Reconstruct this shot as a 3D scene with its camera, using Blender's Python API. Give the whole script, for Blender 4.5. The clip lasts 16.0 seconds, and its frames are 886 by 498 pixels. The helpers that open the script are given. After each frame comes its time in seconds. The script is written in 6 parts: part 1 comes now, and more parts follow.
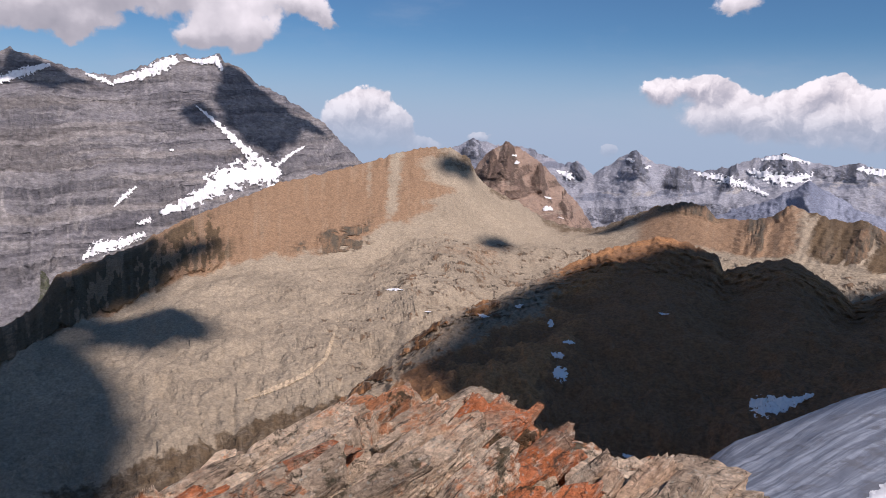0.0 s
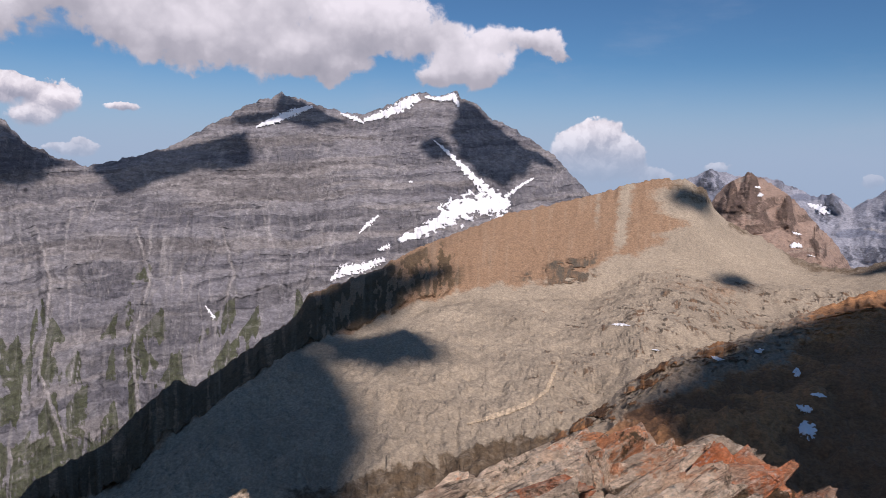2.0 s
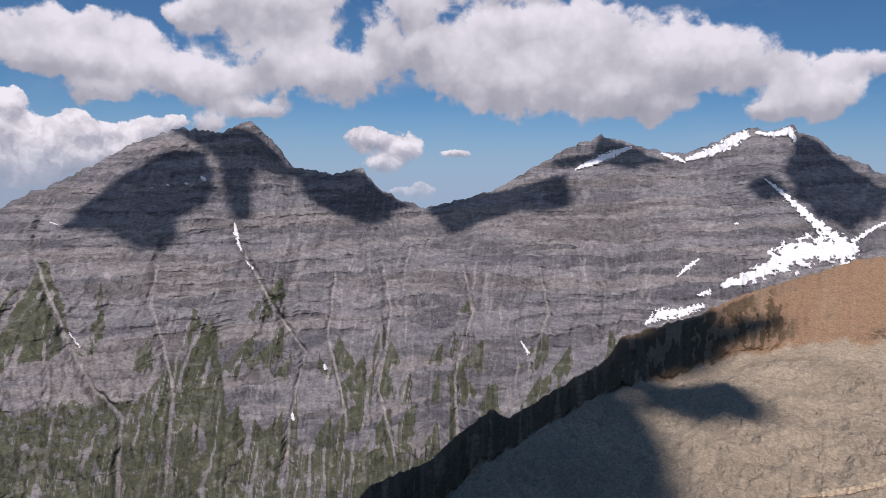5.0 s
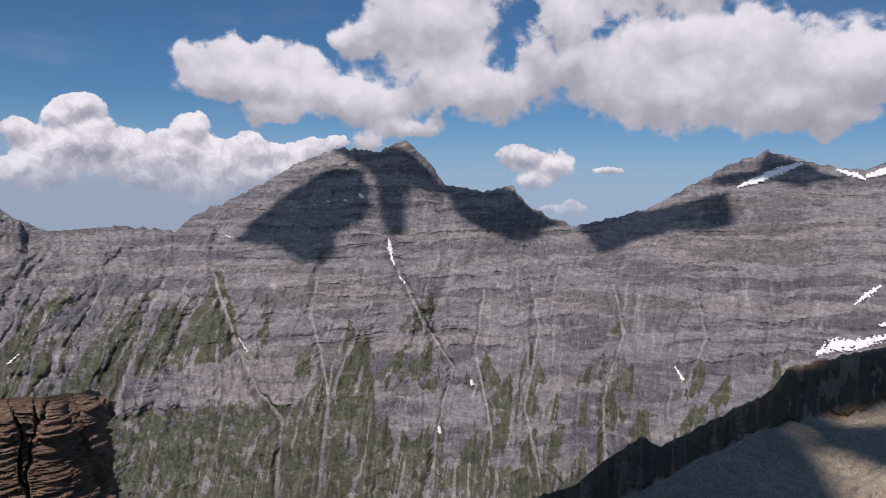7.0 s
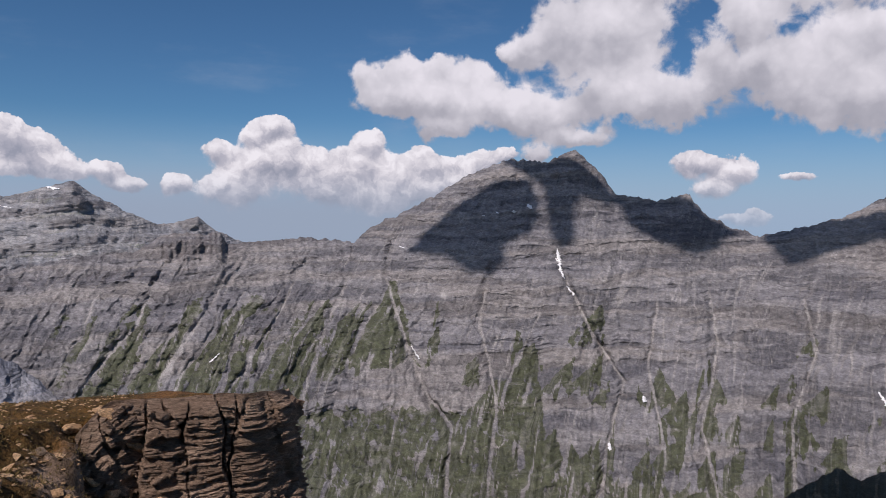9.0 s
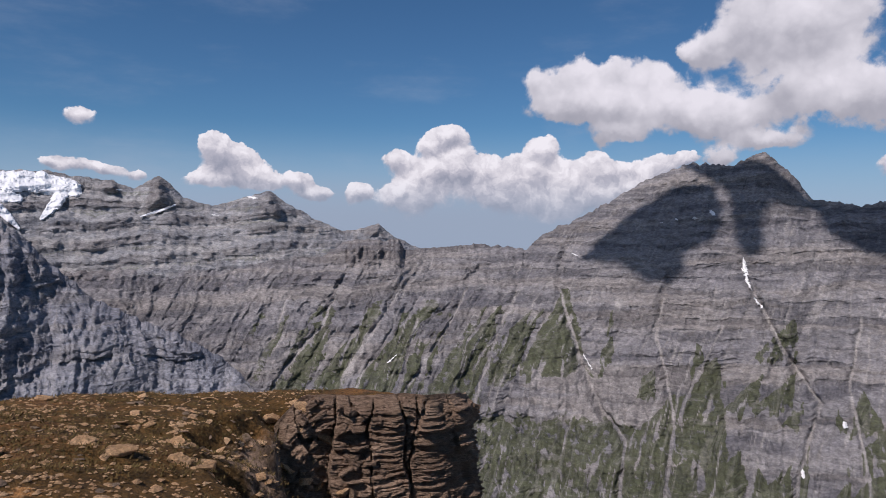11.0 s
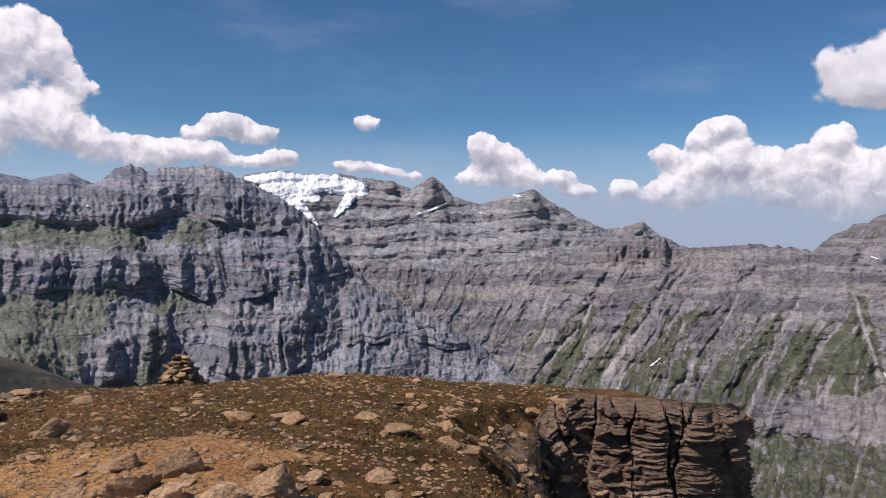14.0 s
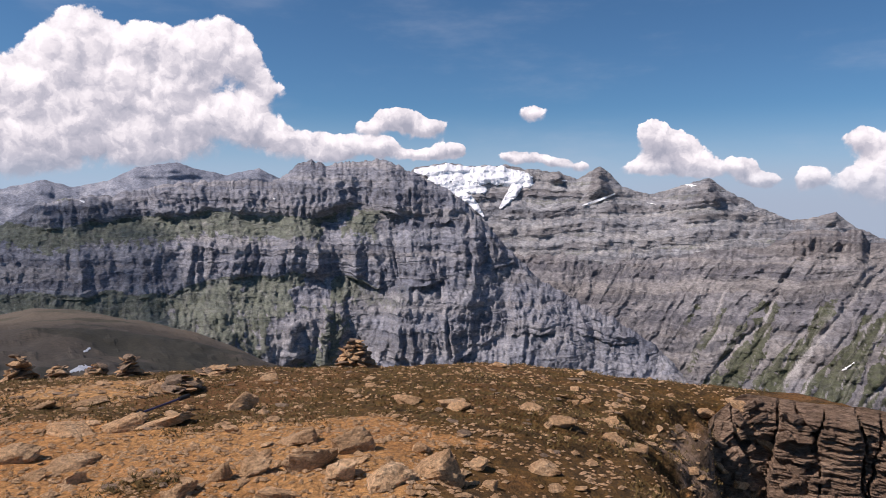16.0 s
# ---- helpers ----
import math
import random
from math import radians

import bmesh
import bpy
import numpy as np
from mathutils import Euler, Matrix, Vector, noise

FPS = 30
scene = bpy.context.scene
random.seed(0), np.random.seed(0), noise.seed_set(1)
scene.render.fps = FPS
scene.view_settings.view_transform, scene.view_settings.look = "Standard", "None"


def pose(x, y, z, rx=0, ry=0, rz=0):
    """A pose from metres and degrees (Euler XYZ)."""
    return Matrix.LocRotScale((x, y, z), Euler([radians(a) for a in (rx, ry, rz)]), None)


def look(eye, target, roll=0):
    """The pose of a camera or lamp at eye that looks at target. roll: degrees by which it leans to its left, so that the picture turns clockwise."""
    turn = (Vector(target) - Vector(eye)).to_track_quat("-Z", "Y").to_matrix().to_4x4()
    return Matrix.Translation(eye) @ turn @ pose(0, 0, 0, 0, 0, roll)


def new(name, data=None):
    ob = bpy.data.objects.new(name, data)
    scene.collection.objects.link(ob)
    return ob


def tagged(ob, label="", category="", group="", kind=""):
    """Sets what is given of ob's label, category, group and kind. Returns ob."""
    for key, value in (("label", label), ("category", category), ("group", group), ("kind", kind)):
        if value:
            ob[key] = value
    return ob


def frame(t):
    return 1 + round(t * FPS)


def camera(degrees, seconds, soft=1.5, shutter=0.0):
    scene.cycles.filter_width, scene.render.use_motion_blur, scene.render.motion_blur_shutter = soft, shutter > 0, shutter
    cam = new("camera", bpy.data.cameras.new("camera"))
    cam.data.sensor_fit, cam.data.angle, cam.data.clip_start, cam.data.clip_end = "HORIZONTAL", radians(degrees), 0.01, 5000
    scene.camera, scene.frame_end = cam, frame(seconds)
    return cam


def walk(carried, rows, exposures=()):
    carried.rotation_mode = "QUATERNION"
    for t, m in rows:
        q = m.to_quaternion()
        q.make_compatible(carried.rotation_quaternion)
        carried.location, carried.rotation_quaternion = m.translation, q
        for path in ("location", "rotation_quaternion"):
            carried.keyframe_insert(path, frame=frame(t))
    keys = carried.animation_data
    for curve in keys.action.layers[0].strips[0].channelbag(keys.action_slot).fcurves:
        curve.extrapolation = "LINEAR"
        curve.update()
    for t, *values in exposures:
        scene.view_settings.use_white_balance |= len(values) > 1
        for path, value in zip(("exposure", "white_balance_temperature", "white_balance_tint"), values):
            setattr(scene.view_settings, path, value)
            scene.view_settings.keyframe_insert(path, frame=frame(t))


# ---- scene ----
# the camera turns on the summit, carried at arm's length
cam = camera(62.75, 16.0, soft=0.45)
EYE = 1.65
ROWS = [
    (0.0, -0.05, -9.00, 1.82), (0.5, 4.54, -8.54, 1.67), (1.0, 9.11, -8.01, 1.62), (1.5, 13.32, -7.51, 1.49),
    (2.0, 17.85, -7.02, 1.27), (2.5, 22.03, -6.58, 1.15), (3.0, 26.50, -6.12, 0.92), (3.5, 31.05, -5.63, 0.77),
    (4.0, 35.00, -5.19, 0.75), (4.5, 38.90, -4.70, 0.72), (7.0, 54.21, -3.06, 1.17), (7.5, 57.13, -2.92, 1.12),
    (8.0, 60.48, -2.78, 0.94), (8.5, 64.00, -2.63, 0.76), (9.0, 67.45, -2.42, 0.69), (11.5, 84.27, -2.03, 0.75),
    (12.0, 87.51, -2.06, 0.86), (12.5, 90.89, -2.15, 0.94), (13.0, 94.53, -2.20, 0.90), (13.5, 98.13, -2.30, 0.77),
    (14.0, 101.45, -2.47, 0.78), (14.5, 104.99, -2.70, 0.66), (15.0, 108.14, -2.92, 0.61), (15.5, 111.36, -3.16, 0.56),
    (16.0, 114.43, -3.32, 0.57),
]
ARM = 0.3


def stand(t, yaw, pitch, roll):
    turn = radians(min(yaw, 85.0))
    return t, pose(-ARM * math.sin(turn), ARM * math.cos(turn), EYE, 90 + pitch, 0, yaw) @ pose(0, 0, 0, 0, 0, roll)


walk(cam, [stand(*row) for row in ROWS], exposures=[(0.0, 0.07, 6300, 24), (4.0, -0.10, 6120, 22), (9.0, -0.12, 6180, 20), (12.5, -0.01, 6100, 20), (16.0, 0.22, 6380, 21)])

# ---- sky, clouds and sun ----
SUN_AZ, SUN_EL = 218.0, 49.0   # degrees left of the first view, degrees up


def bearing(az, el):
    a, e = radians(az), radians(el)
    return Vector((-math.sin(a) * math.cos(e), math.cos(a) * math.cos(e), math.sin(e)))


SUN_WAY = bearing(SUN_AZ, SUN_EL)
sun = new("sun", bpy.data.lights.new("sun", "SUN"))
sun.data.energy, sun.data.angle, sun.data.color = 4.0, radians(1.5), (1.0, 0.94, 0.85)
sun.matrix_world = look(SUN_WAY * 100, (0, 0, 0))

world = bpy.data.worlds.new("sky")
scene.world = world
world.use_nodes = True


class Nodes:
    """A short hand for a node tree."""

    def __init__(self, tree):
        self.tree = tree
        tree.nodes.clear()

    def add(self, kind, **values):
        node = self.tree.nodes.new(kind)
        for key, value in values.items():
            setattr(node, key, value)
        return node

    def plug(self, socket, value):
        if isinstance(value, bpy.types.NodeSocket):
            self.tree.links.new(value, socket)
        elif value is not None:
            if hasattr(socket.default_value, "__len__") and not hasattr(value, "__len__"):
                value = [value] * len(socket.default_value)
            socket.default_value = (*value, 1.0) if hasattr(value, "__len__") and len(value) == 3 and len(socket.default_value) == 4 else value

    def math(self, op, a, b=None, c=None, clamp=False):
        node = self.add("ShaderNodeMath", operation=op, use_clamp=clamp)
        for socket, value in zip(node.inputs, (a, b, c)):
            self.plug(socket, value)
        return node.outputs[0]

    def vec(self, op, a, b=None, out=0):
        node = self.add("ShaderNodeVectorMath", operation=op)
        self.plug(node.inputs[0], a)
        if op == "SCALE":
            self.plug(node.inputs[3], b)
        else:
            self.plug(node.inputs[1], b)
        return node.outputs[out]

    def join(self, x=0.0, y=0.0, z=0.0):
        node = self.add("ShaderNodeCombineXYZ")
        for socket, value in zip(node.inputs, (x, y, z)):
            self.plug(socket, value)
        return node.outputs[0]

    def split(self, v):
        node = self.add("ShaderNodeSeparateXYZ")
        self.plug(node.inputs[0], v)
        return node.outputs

    def noise(self, v, scale, detail=4.0, rough=0.55, out=0, warp=0.0):
        node = self.add("ShaderNodeTexNoise")
        self.plug(node.inputs["Vector"], v)
        node.inputs["Scale"].default_value, node.inputs["Detail"].default_value = scale, detail
        node.inputs["Roughness"].default_value, node.inputs["Distortion"].default_value = rough, warp
        return node.outputs[out]

    def cells(self, v, scale, feature="F1", out="Distance"):
        node = self.add("ShaderNodeTexVoronoi", feature=feature)
        self.plug(node.inputs["Vector"], v)
        node.inputs["Scale"].default_value = scale
        return node.outputs[out]

    def span(self, value, a, b, lo=0.0, hi=1.0, smooth=True):
        node = self.add("ShaderNodeMapRange", interpolation_type="SMOOTHSTEP" if smooth else "LINEAR")
        for socket, v in zip(node.inputs, (value, a, b, lo, hi)):
            self.plug(socket, v)
        return node.outputs[0]

    def mix(self, k, a, b, blend="MIX"):
        node = self.add("ShaderNodeMix", data_type="RGBA", blend_type=blend)
        self.plug(node.inputs[0], k)
        self.plug(node.inputs[6], a)
        self.plug(node.inputs[7], b)
        return node.outputs[2]

    def attr(self, name):
        return self.add("ShaderNodeAttribute", attribute_name=name)

    def bump(self, height, strength, distance, normal=None):
        node = self.add("ShaderNodeBump")
        node.inputs["Strength"].default_value, node.inputs["Distance"].default_value = strength, distance
        self.plug(node.inputs["Height"], height)
        if normal:
            self.plug(node.inputs["Normal"], normal)
        return node.outputs[0]


def ramp(n, value, stops):
    node = n.add("ShaderNodeValToRGB")
    n.plug(node.inputs[0], value)
    bar = node.color_ramp
    while len(bar.elements) < len(stops):
        bar.elements.new(0.5)
    for element, (at, colour) in zip(bar.elements, stops):
        element.position, element.color = at, (*colour, 1)
    return node.outputs[0]


# each cloud: degrees left, degrees up, half width, half height; first the sharp far cumulus, then the softer near clouds
CUMULUS_1 = [(5.9, 1.6, 2.01, 1.78), (8.3, 0.7, 1.63, 1.66), (3.9, 0.4, 1.47, 1.29), (6.5, -0.7, 2.92, 1.04), (1.9, -1.0, 1.66, 0.67), (-2.7, -0.2, 1.03, 0.52), (-15.8, 3.5, 1.70, 1.33),
             (-19.6, 3.7, 1.95, 1.22), (-22.7, 2.4, 2.18, 1.29), (-25.9, 3.3, 1.77, 1.18), (-27.6, 3.8, 1.14, 0.96), (-29.7, 2.5, 1.65, 1.66), (-21.3, 1.4, 4.14, 1.33), (-26.8, 1.1, 3.79, 1.48),
             (-30.6, 0.8, 1.63, 1.48), (-32.9, 2.3, 2.31, 1.85), (-12.6, -0.8, 0.77, 0.52), (80.4, 6.7, 1.64, 0.92), (81.9, 6.1, 1.16, 0.92), (84.6, 4.8, 1.10, 0.96), (79.0, 4.2, 2.13, 1.29)]
CUMULUS_2 = [(79.0, 4.2, 2.13, 1.29), (81.9, 3.7, 2.61, 1.48), (73.3, 5.9, 1.26, 1.22), (74.5, 3.8, 1.95, 1.66), (70.9, 3.2, 2.72, 1.85), (69.3, 4.7, 1.04, 0.92), (67.2, 4.1, 1.76, 1.04),
             (64.2, 4.5, 1.79, 0.92), (62.5, 5.0, 0.91, 0.52), (76.8, 2.5, 2.52, 1.66), (67.6, 2.4, 3.85, 1.33), (83.6, 1.8, 2.81, 1.66), (72.9, 1.2, 3.98, 1.29), (47.5, 4.1, 2.26, 1.04),
             (49.0, 4.3, 1.10, 0.81), (45.5, 3.6, 1.44, 1.04), (47.4, 2.2, 1.82, 0.92), (43.9, 0.5, 1.15, 0.74), (45.4, 0.1, 1.44, 0.59), (41.4, 3.2, 1.19, 0.41), (98.3, 5.2, 1.09, 1.11)]
CUMULUS_3 = [(98.3, 5.2, 1.09, 1.11), (96.8, 4.7, 1.12, 0.92), (95.8, 3.5, 1.43, 1.04), (94.4, 2.8, 1.18, 0.59), (92.4, 3.3, 0.73, 0.67), (91.3, 2.2, 0.93, 0.55), (87.7, 2.1, 0.98, 0.74),
             (107.5, 7.3, 1.22, 0.63), (118.2, 6.7, 1.46, 0.81), (120.3, 6.0, 1.12, 0.67), (116.1, 5.9, 1.82, 0.67), (121.8, 4.7, 0.68, 0.74), (119.6, 4.6, 1.28, 0.67), (114.0, 4.4, 1.13, 0.74),
             (116.1, 3.9, 1.52, 0.52), (109.4, 4.0, 0.73, 0.52), (107.8, 3.8, 1.69, 0.52), (105.9, 3.5, 1.04, 0.44), (103.8, 3.2, 0.98, 0.44), (98.2, 5.0, 1.27, 1.04), (96.7, 4.4, 1.46, 0.96)]
CUMULUS_4 = [(96.7, 4.4, 1.46, 0.96), (95.2, 3.4, 1.29, 0.74), (99.1, 3.3, 1.63, 0.74), (97.3, 2.9, 2.56, 0.59), (92.0, 3.1, 0.81, 0.67), (90.7, 2.1, 1.29, 0.52), (87.6, 2.2, 0.81, 0.52),
             (140.1, 11.7, 2.25, 1.92), (141.6, 10.0, 2.63, 2.22), (136.1, 11.5, 1.91, 1.55), (131.4, 11.9, 2.10, 1.85), (133.4, 10.0, 2.97, 2.22), (129.4, 10.6, 1.21, 1.48), (128.1, 8.6, 1.47, 1.22),
             (138.0, 8.4, 4.03, 2.22), (143.6, 7.6, 2.25, 1.85), (145.3, 7.8, 1.63, 1.66), (141.6, 5.9, 3.80, 2.22), (135.0, 6.2, 4.21, 2.22), (129.8, 6.3, 2.41, 1.66), (144.4, 3.8, 3.33, 1.85)]
CUMULUS_5 = [(144.4, 3.8, 3.33, 1.85), (136.9, 3.9, 4.73, 1.66), (127.7, 4.9, 2.10, 1.41), (148.2, 5.8, 3.06, 3.33), (153.3, 6.0, 3.34, 3.33), (124.5, 5.0, 1.29, 0.81), (122.6, 4.7, 1.23, 0.67),
             (123.5, 3.9, 2.89, 0.67), (118.2, 6.7, 1.55, 0.67), (116.2, 6.3, 1.66, 0.67), (119.5, 4.5, 1.32, 0.67), (113.8, 4.5, 1.11, 0.59), (116.5, 4.0, 2.22, 0.48)]
NEAR_1 = [(-20.9, 9.7, 1.72, 0.88), (41.0, 9.8, 3.77, 2.56), (36.4, 8.0, 3.90, 2.12), (33.0, 10.2, 4.69, 2.56), (29.5, 7.4, 3.65, 1.53), (24.8, 10.0, 4.01, 2.19), (20.4, 10.0, 2.53, 1.83),
          (17.4, 7.5, 2.13, 1.90), (14.8, 7.1, 2.10, 1.64), (14.1, 9.3, 2.08, 1.10), (10.8, 8.9, 1.75, 0.95), (9.5, 8.1, 1.33, 0.80), (19.0, 6.5, 1.29, 0.95), (26.0, 6.7, 1.46, 0.91),
          (44.5, 10.8, 1.65, 1.32), (34.7, 12.6, 8.95, 1.83), (73.3, 11.0, 1.63, 1.10), (70.9, 11.6, 1.68, 1.17), (68.1, 11.4, 1.55, 1.02), (65.1, 10.8, 1.76, 1.17), (70.1, 9.4, 3.72, 1.53)]
NEAR_2 = [(70.1, 9.4, 3.72, 1.53), (64.2, 8.9, 3.90, 1.53), (60.3, 7.8, 3.25, 1.39), (67.6, 7.1, 2.25, 0.88), (62.8, 12.9, 0.79, 0.80), (61.3, 12.6, 1.44, 1.28), (58.2, 13.7, 3.27, 2.56),
          (53.9, 13.9, 4.02, 2.92), (53.8, 9.7, 4.75, 2.19), (50.2, 8.3, 3.09, 1.75), (60.3, 5.2, 1.16, 0.88), (57.2, 6.3, 2.55, 0.80), (47.2, 11.4, 1.29, 2.19), (44.8, 14.7, 2.13, 2.19),
          (37.0, 16.7, 8.27, 2.19), (53.1, 18.3, 8.03, 2.19), (24.9, 9.8, 1.93, 2.19), (27.9, 7.7, 2.33, 1.46)]


def paint_sky(n):
    way = n.add("ShaderNodeTexCoord").outputs["Generated"]
    x, y, z = n.split(way)
    az = n.math("MULTIPLY", n.math("ARCTAN2", n.math("MULTIPLY", x, -1), y), 180 / math.pi)
    az = n.math("ADD", n.math("MULTIPLY", n.math("LESS_THAN", az, -100.0), 360.0), az)
    el = n.math("MULTIPLY", n.math("ARCSINE", z), 180 / math.pi)
    flat = n.join(az, el, 0.0)

    def shaken(scale, far, detail, rough):
        return n.vec("ADD", flat, n.vec("SCALE", n.vec("SUBTRACT", n.noise(flat, scale, detail, rough, out=1), (0.5, 0.5, 0.5)), far))

    def heap(lumps, place):
        """How thick the heaped lumps lie here, and how high and how far sunward in its lump this place is."""
        total = None
        for a, e, w, h in lumps:
            off = n.add("ShaderNodeVectorMath", operation="MULTIPLY_ADD")
            for socket, value in zip(off.inputs, (place, (1 / w, 1 / h, 0), (-a / w, -e / h, 1))):
                n.plug(socket, value)
            share = n.math("POWER", 0.30, n.vec("DOT_PRODUCT", off.outputs[0], off.outputs[0], out=1))
            more = n.vec("SCALE", off.outputs[0], share)
            total = more if total is None else n.vec("ADD", total, more)
        side, lift, mass = n.split(total)
        firm = n.math("ADD", mass, 0.01)
        return n.math("MULTIPLY", mass, 1 / 0.3), n.math("DIVIDE", lift, firm), n.math("DIVIDE", side, firm)

    def billows(at, scales):
        total = 0.0
        for scale, share in scales:
            node = n.add("ShaderNodeTexVoronoi", voronoi_dimensions="2D", feature="SMOOTH_F1")
            n.plug(node.inputs["Vector"], at)
            node.inputs["Scale"].default_value, node.inputs["Smoothness"].default_value = scale, 0.35
            total = n.math("ADD", total, n.math("MULTIPLY", n.math("SUBTRACT", 0.45, node.outputs["Distance"]), share))
        return total

    # far cumulus: cauliflower tops, bases that melt into the haze
    mass, lift, side = heap(CUMULUS_1 + CUMULUS_2 + CUMULUS_3 + CUMULUS_4 + CUMULUS_5, shaken(0.5, 1.5, 4.0, 0.55))
    ruffle = shaken(0.45, 2.6, 6.0, 0.62)
    knobs = ((0.28, 0.42), (0.66, 0.34), (1.5, 0.19), (3.4, 0.10))
    puff = billows(ruffle, knobs)
    lit = n.math("SUBTRACT", puff, billows(n.vec("ADD", ruffle, (0.45, 0.65, 0.0)), knobs))
    body = n.math("ADD", mass, n.math("MULTIPLY", puff, n.span(mass, 0.05, 0.5, 0.0, 0.75)))
    cover = n.span(n.math("DIVIDE", n.math("SUBTRACT", body, 0.33), n.span(lift, -0.5, 0.4, 0.55, 0.13)), 0.0, 1.0)
    cover = n.math("MULTIPLY", cover, n.span(el, -2.0, 4.0, 0.10, 1.0))
    shade = n.math("ADD", n.span(lift, -0.6, 0.5, 0.14, 0.84), n.math("MULTIPLY", lit, 1.15))
    shade = n.math("ADD", shade, n.math("MULTIPLY", side, 0.08), clamp=True)
    bright = ramp(n, shade, [(0.0, (0.33, 0.35, 0.40)), (0.4, (0.50, 0.50, 0.53)), (0.72, (0.75, 0.73, 0.72)), (1.0, (0.92, 0.90, 0.87))])

    # near clouds: soft torn edges, broad grey bases
    mass, lift, _ = heap(NEAR_1 + NEAR_2, shaken(0.28, 3.2, 6.0, 0.58))
    torn = n.noise(shaken(0.25, 2.0, 3.0, 0.5), 0.55, 7.0, 0.56)
    curl = billows(shaken(0.6, 1.4, 4.0, 0.6), ((0.30, 0.45), (0.75, 0.30), (1.7, 0.14)))
    dense = n.math("ADD", mass, n.math("ADD", n.math("MULTIPLY", n.math("SUBTRACT", torn, 0.5), n.span(mass, 0.02, 0.4, 0.0, 1.5)), n.math("MULTIPLY", curl, n.span(mass, 0.1, 0.6, 0.0, 0.5))))
    veil_cover = n.span(dense, 0.26, 0.66)
    deep = n.math("ADD", n.span(lift, -0.7, 0.6, 0.30, 0.92), n.math("MULTIPLY", curl, 0.55))
    deep = n.math("ADD", deep, n.math("MULTIPLY", n.math("SUBTRACT", n.noise(flat, 0.16, 5.0, 0.5), 0.5), 0.9), clamp=True)
    soft_white = ramp(n, deep, [(0.0, (0.31, 0.32, 0.35)), (0.4, (0.45, 0.45, 0.47)), (0.75, (0.68, 0.67, 0.67)), (1.0, (0.84, 0.82, 0.81))])

    sky = n.add("ShaderNodeTexSky", sky_type="NISHITA", sun_disc=False, sun_elevation=radians(SUN_EL),
                sun_rotation=radians(-SUN_AZ), altitude=2000.0, air_density=1.0, dust_density=1.2, ozone_density=1.0)
    blue = n.mix(1.0, n.vec("SCALE", sky.outputs[0], 0.060), (0.58, 0.97, 1.15), "MULTIPLY")
    blue = n.mix(n.span(el, 8.0, 0.0, 0.0, 0.9), blue, (0.35, 0.455, 0.57))
    veil = n.noise(n.vec("MULTIPLY", flat, (0.05, 0.16, 0.0)), 1.0, 6.0, 0.6)
    blue = n.mix(n.span(veil, 0.5, 0.8, 0.0, 0.25), blue, (0.45, 0.50, 0.56))
    murk = n.math("MULTIPLY", n.span(el, 4.5, 0.0), n.math("MULTIPLY", n.span(az, 60.0, 72.0), n.span(az, 112.0, 90.0)))
    blue = n.mix(n.math("MULTIPLY", murk, 0.75), blue, (0.33, 0.395, 0.465))
    shell = n.mix(veil_cover, n.mix(cover, blue, bright), soft_white)
    back = n.add("ShaderNodeBackground")
    n.plug(back.inputs[0], shell)
    out = n.add("ShaderNodeOutputWorld")
    n.tree.links.new(back.outputs[0], out.inputs[0])


paint_sky(Nodes(world.node_tree))


# ---- number fields ----
def hashed(ix, iy, seed):
    h = (ix.astype(np.int64) * 374761393 + iy.astype(np.int64) * 668265263 + seed * 974634781) & 0xFFFFFFFF
    h = ((h ^ (h >> 13)) * 1274126177) & 0xFFFFFFFF
    h = ((h ^ (h >> 16)) * 2246822519) & 0xFFFFFFFF
    return ((h ^ (h >> 15)) & 0xFFFFFF) / float(0x1000000)


def smooth(a, b, x):
    t = np.clip((x - a) / (b - a), 0, 1)
    return t * t * (3 - 2 * t)


def grain(x, y, seed=0):
    """Gradient noise, about -1 to 1."""
    ix, iy = np.floor(x), np.floor(y)
    fx, fy = x - ix, y - iy
    u, v = fx * fx * fx * (fx * (fx * 6 - 15) + 10), fy * fy * fy * (fy * (fy * 6 - 15) + 10)

    def corner(dx, dy):
        a = hashed(ix + dx, iy + dy, seed) * 2 * np.pi
        return np.cos(a) * (fx - dx) + np.sin(a) * (fy - dy)

    low = corner(0, 0) * (1 - u) + corner(1, 0) * u
    high = corner(0, 1) * (1 - u) + corner(1, 1) * u
    return (low * (1 - v) + high * v) * 1.5


def fbm(x, y, seed=0, octaves=5, rough=0.5):
    total, amp = 0.0, 1.0
    for k in range(octaves):
        total = total + amp * grain(x * 2 ** k + 7.3 * k, y * 2 ** k - 3.1 * k, seed + k)
        amp *= rough
    return total


def ridged(x, y, seed=0, octaves=4, rough=0.5):
    total, amp = 0.0, 1.0
    for k in range(octaves):
        total = total + amp * (1 - 2 * np.abs(grain(x * 2 ** k + 5.7 * k, y * 2 ** k + 1.9 * k, seed + k)))
        amp *= rough
    return total / 1.9


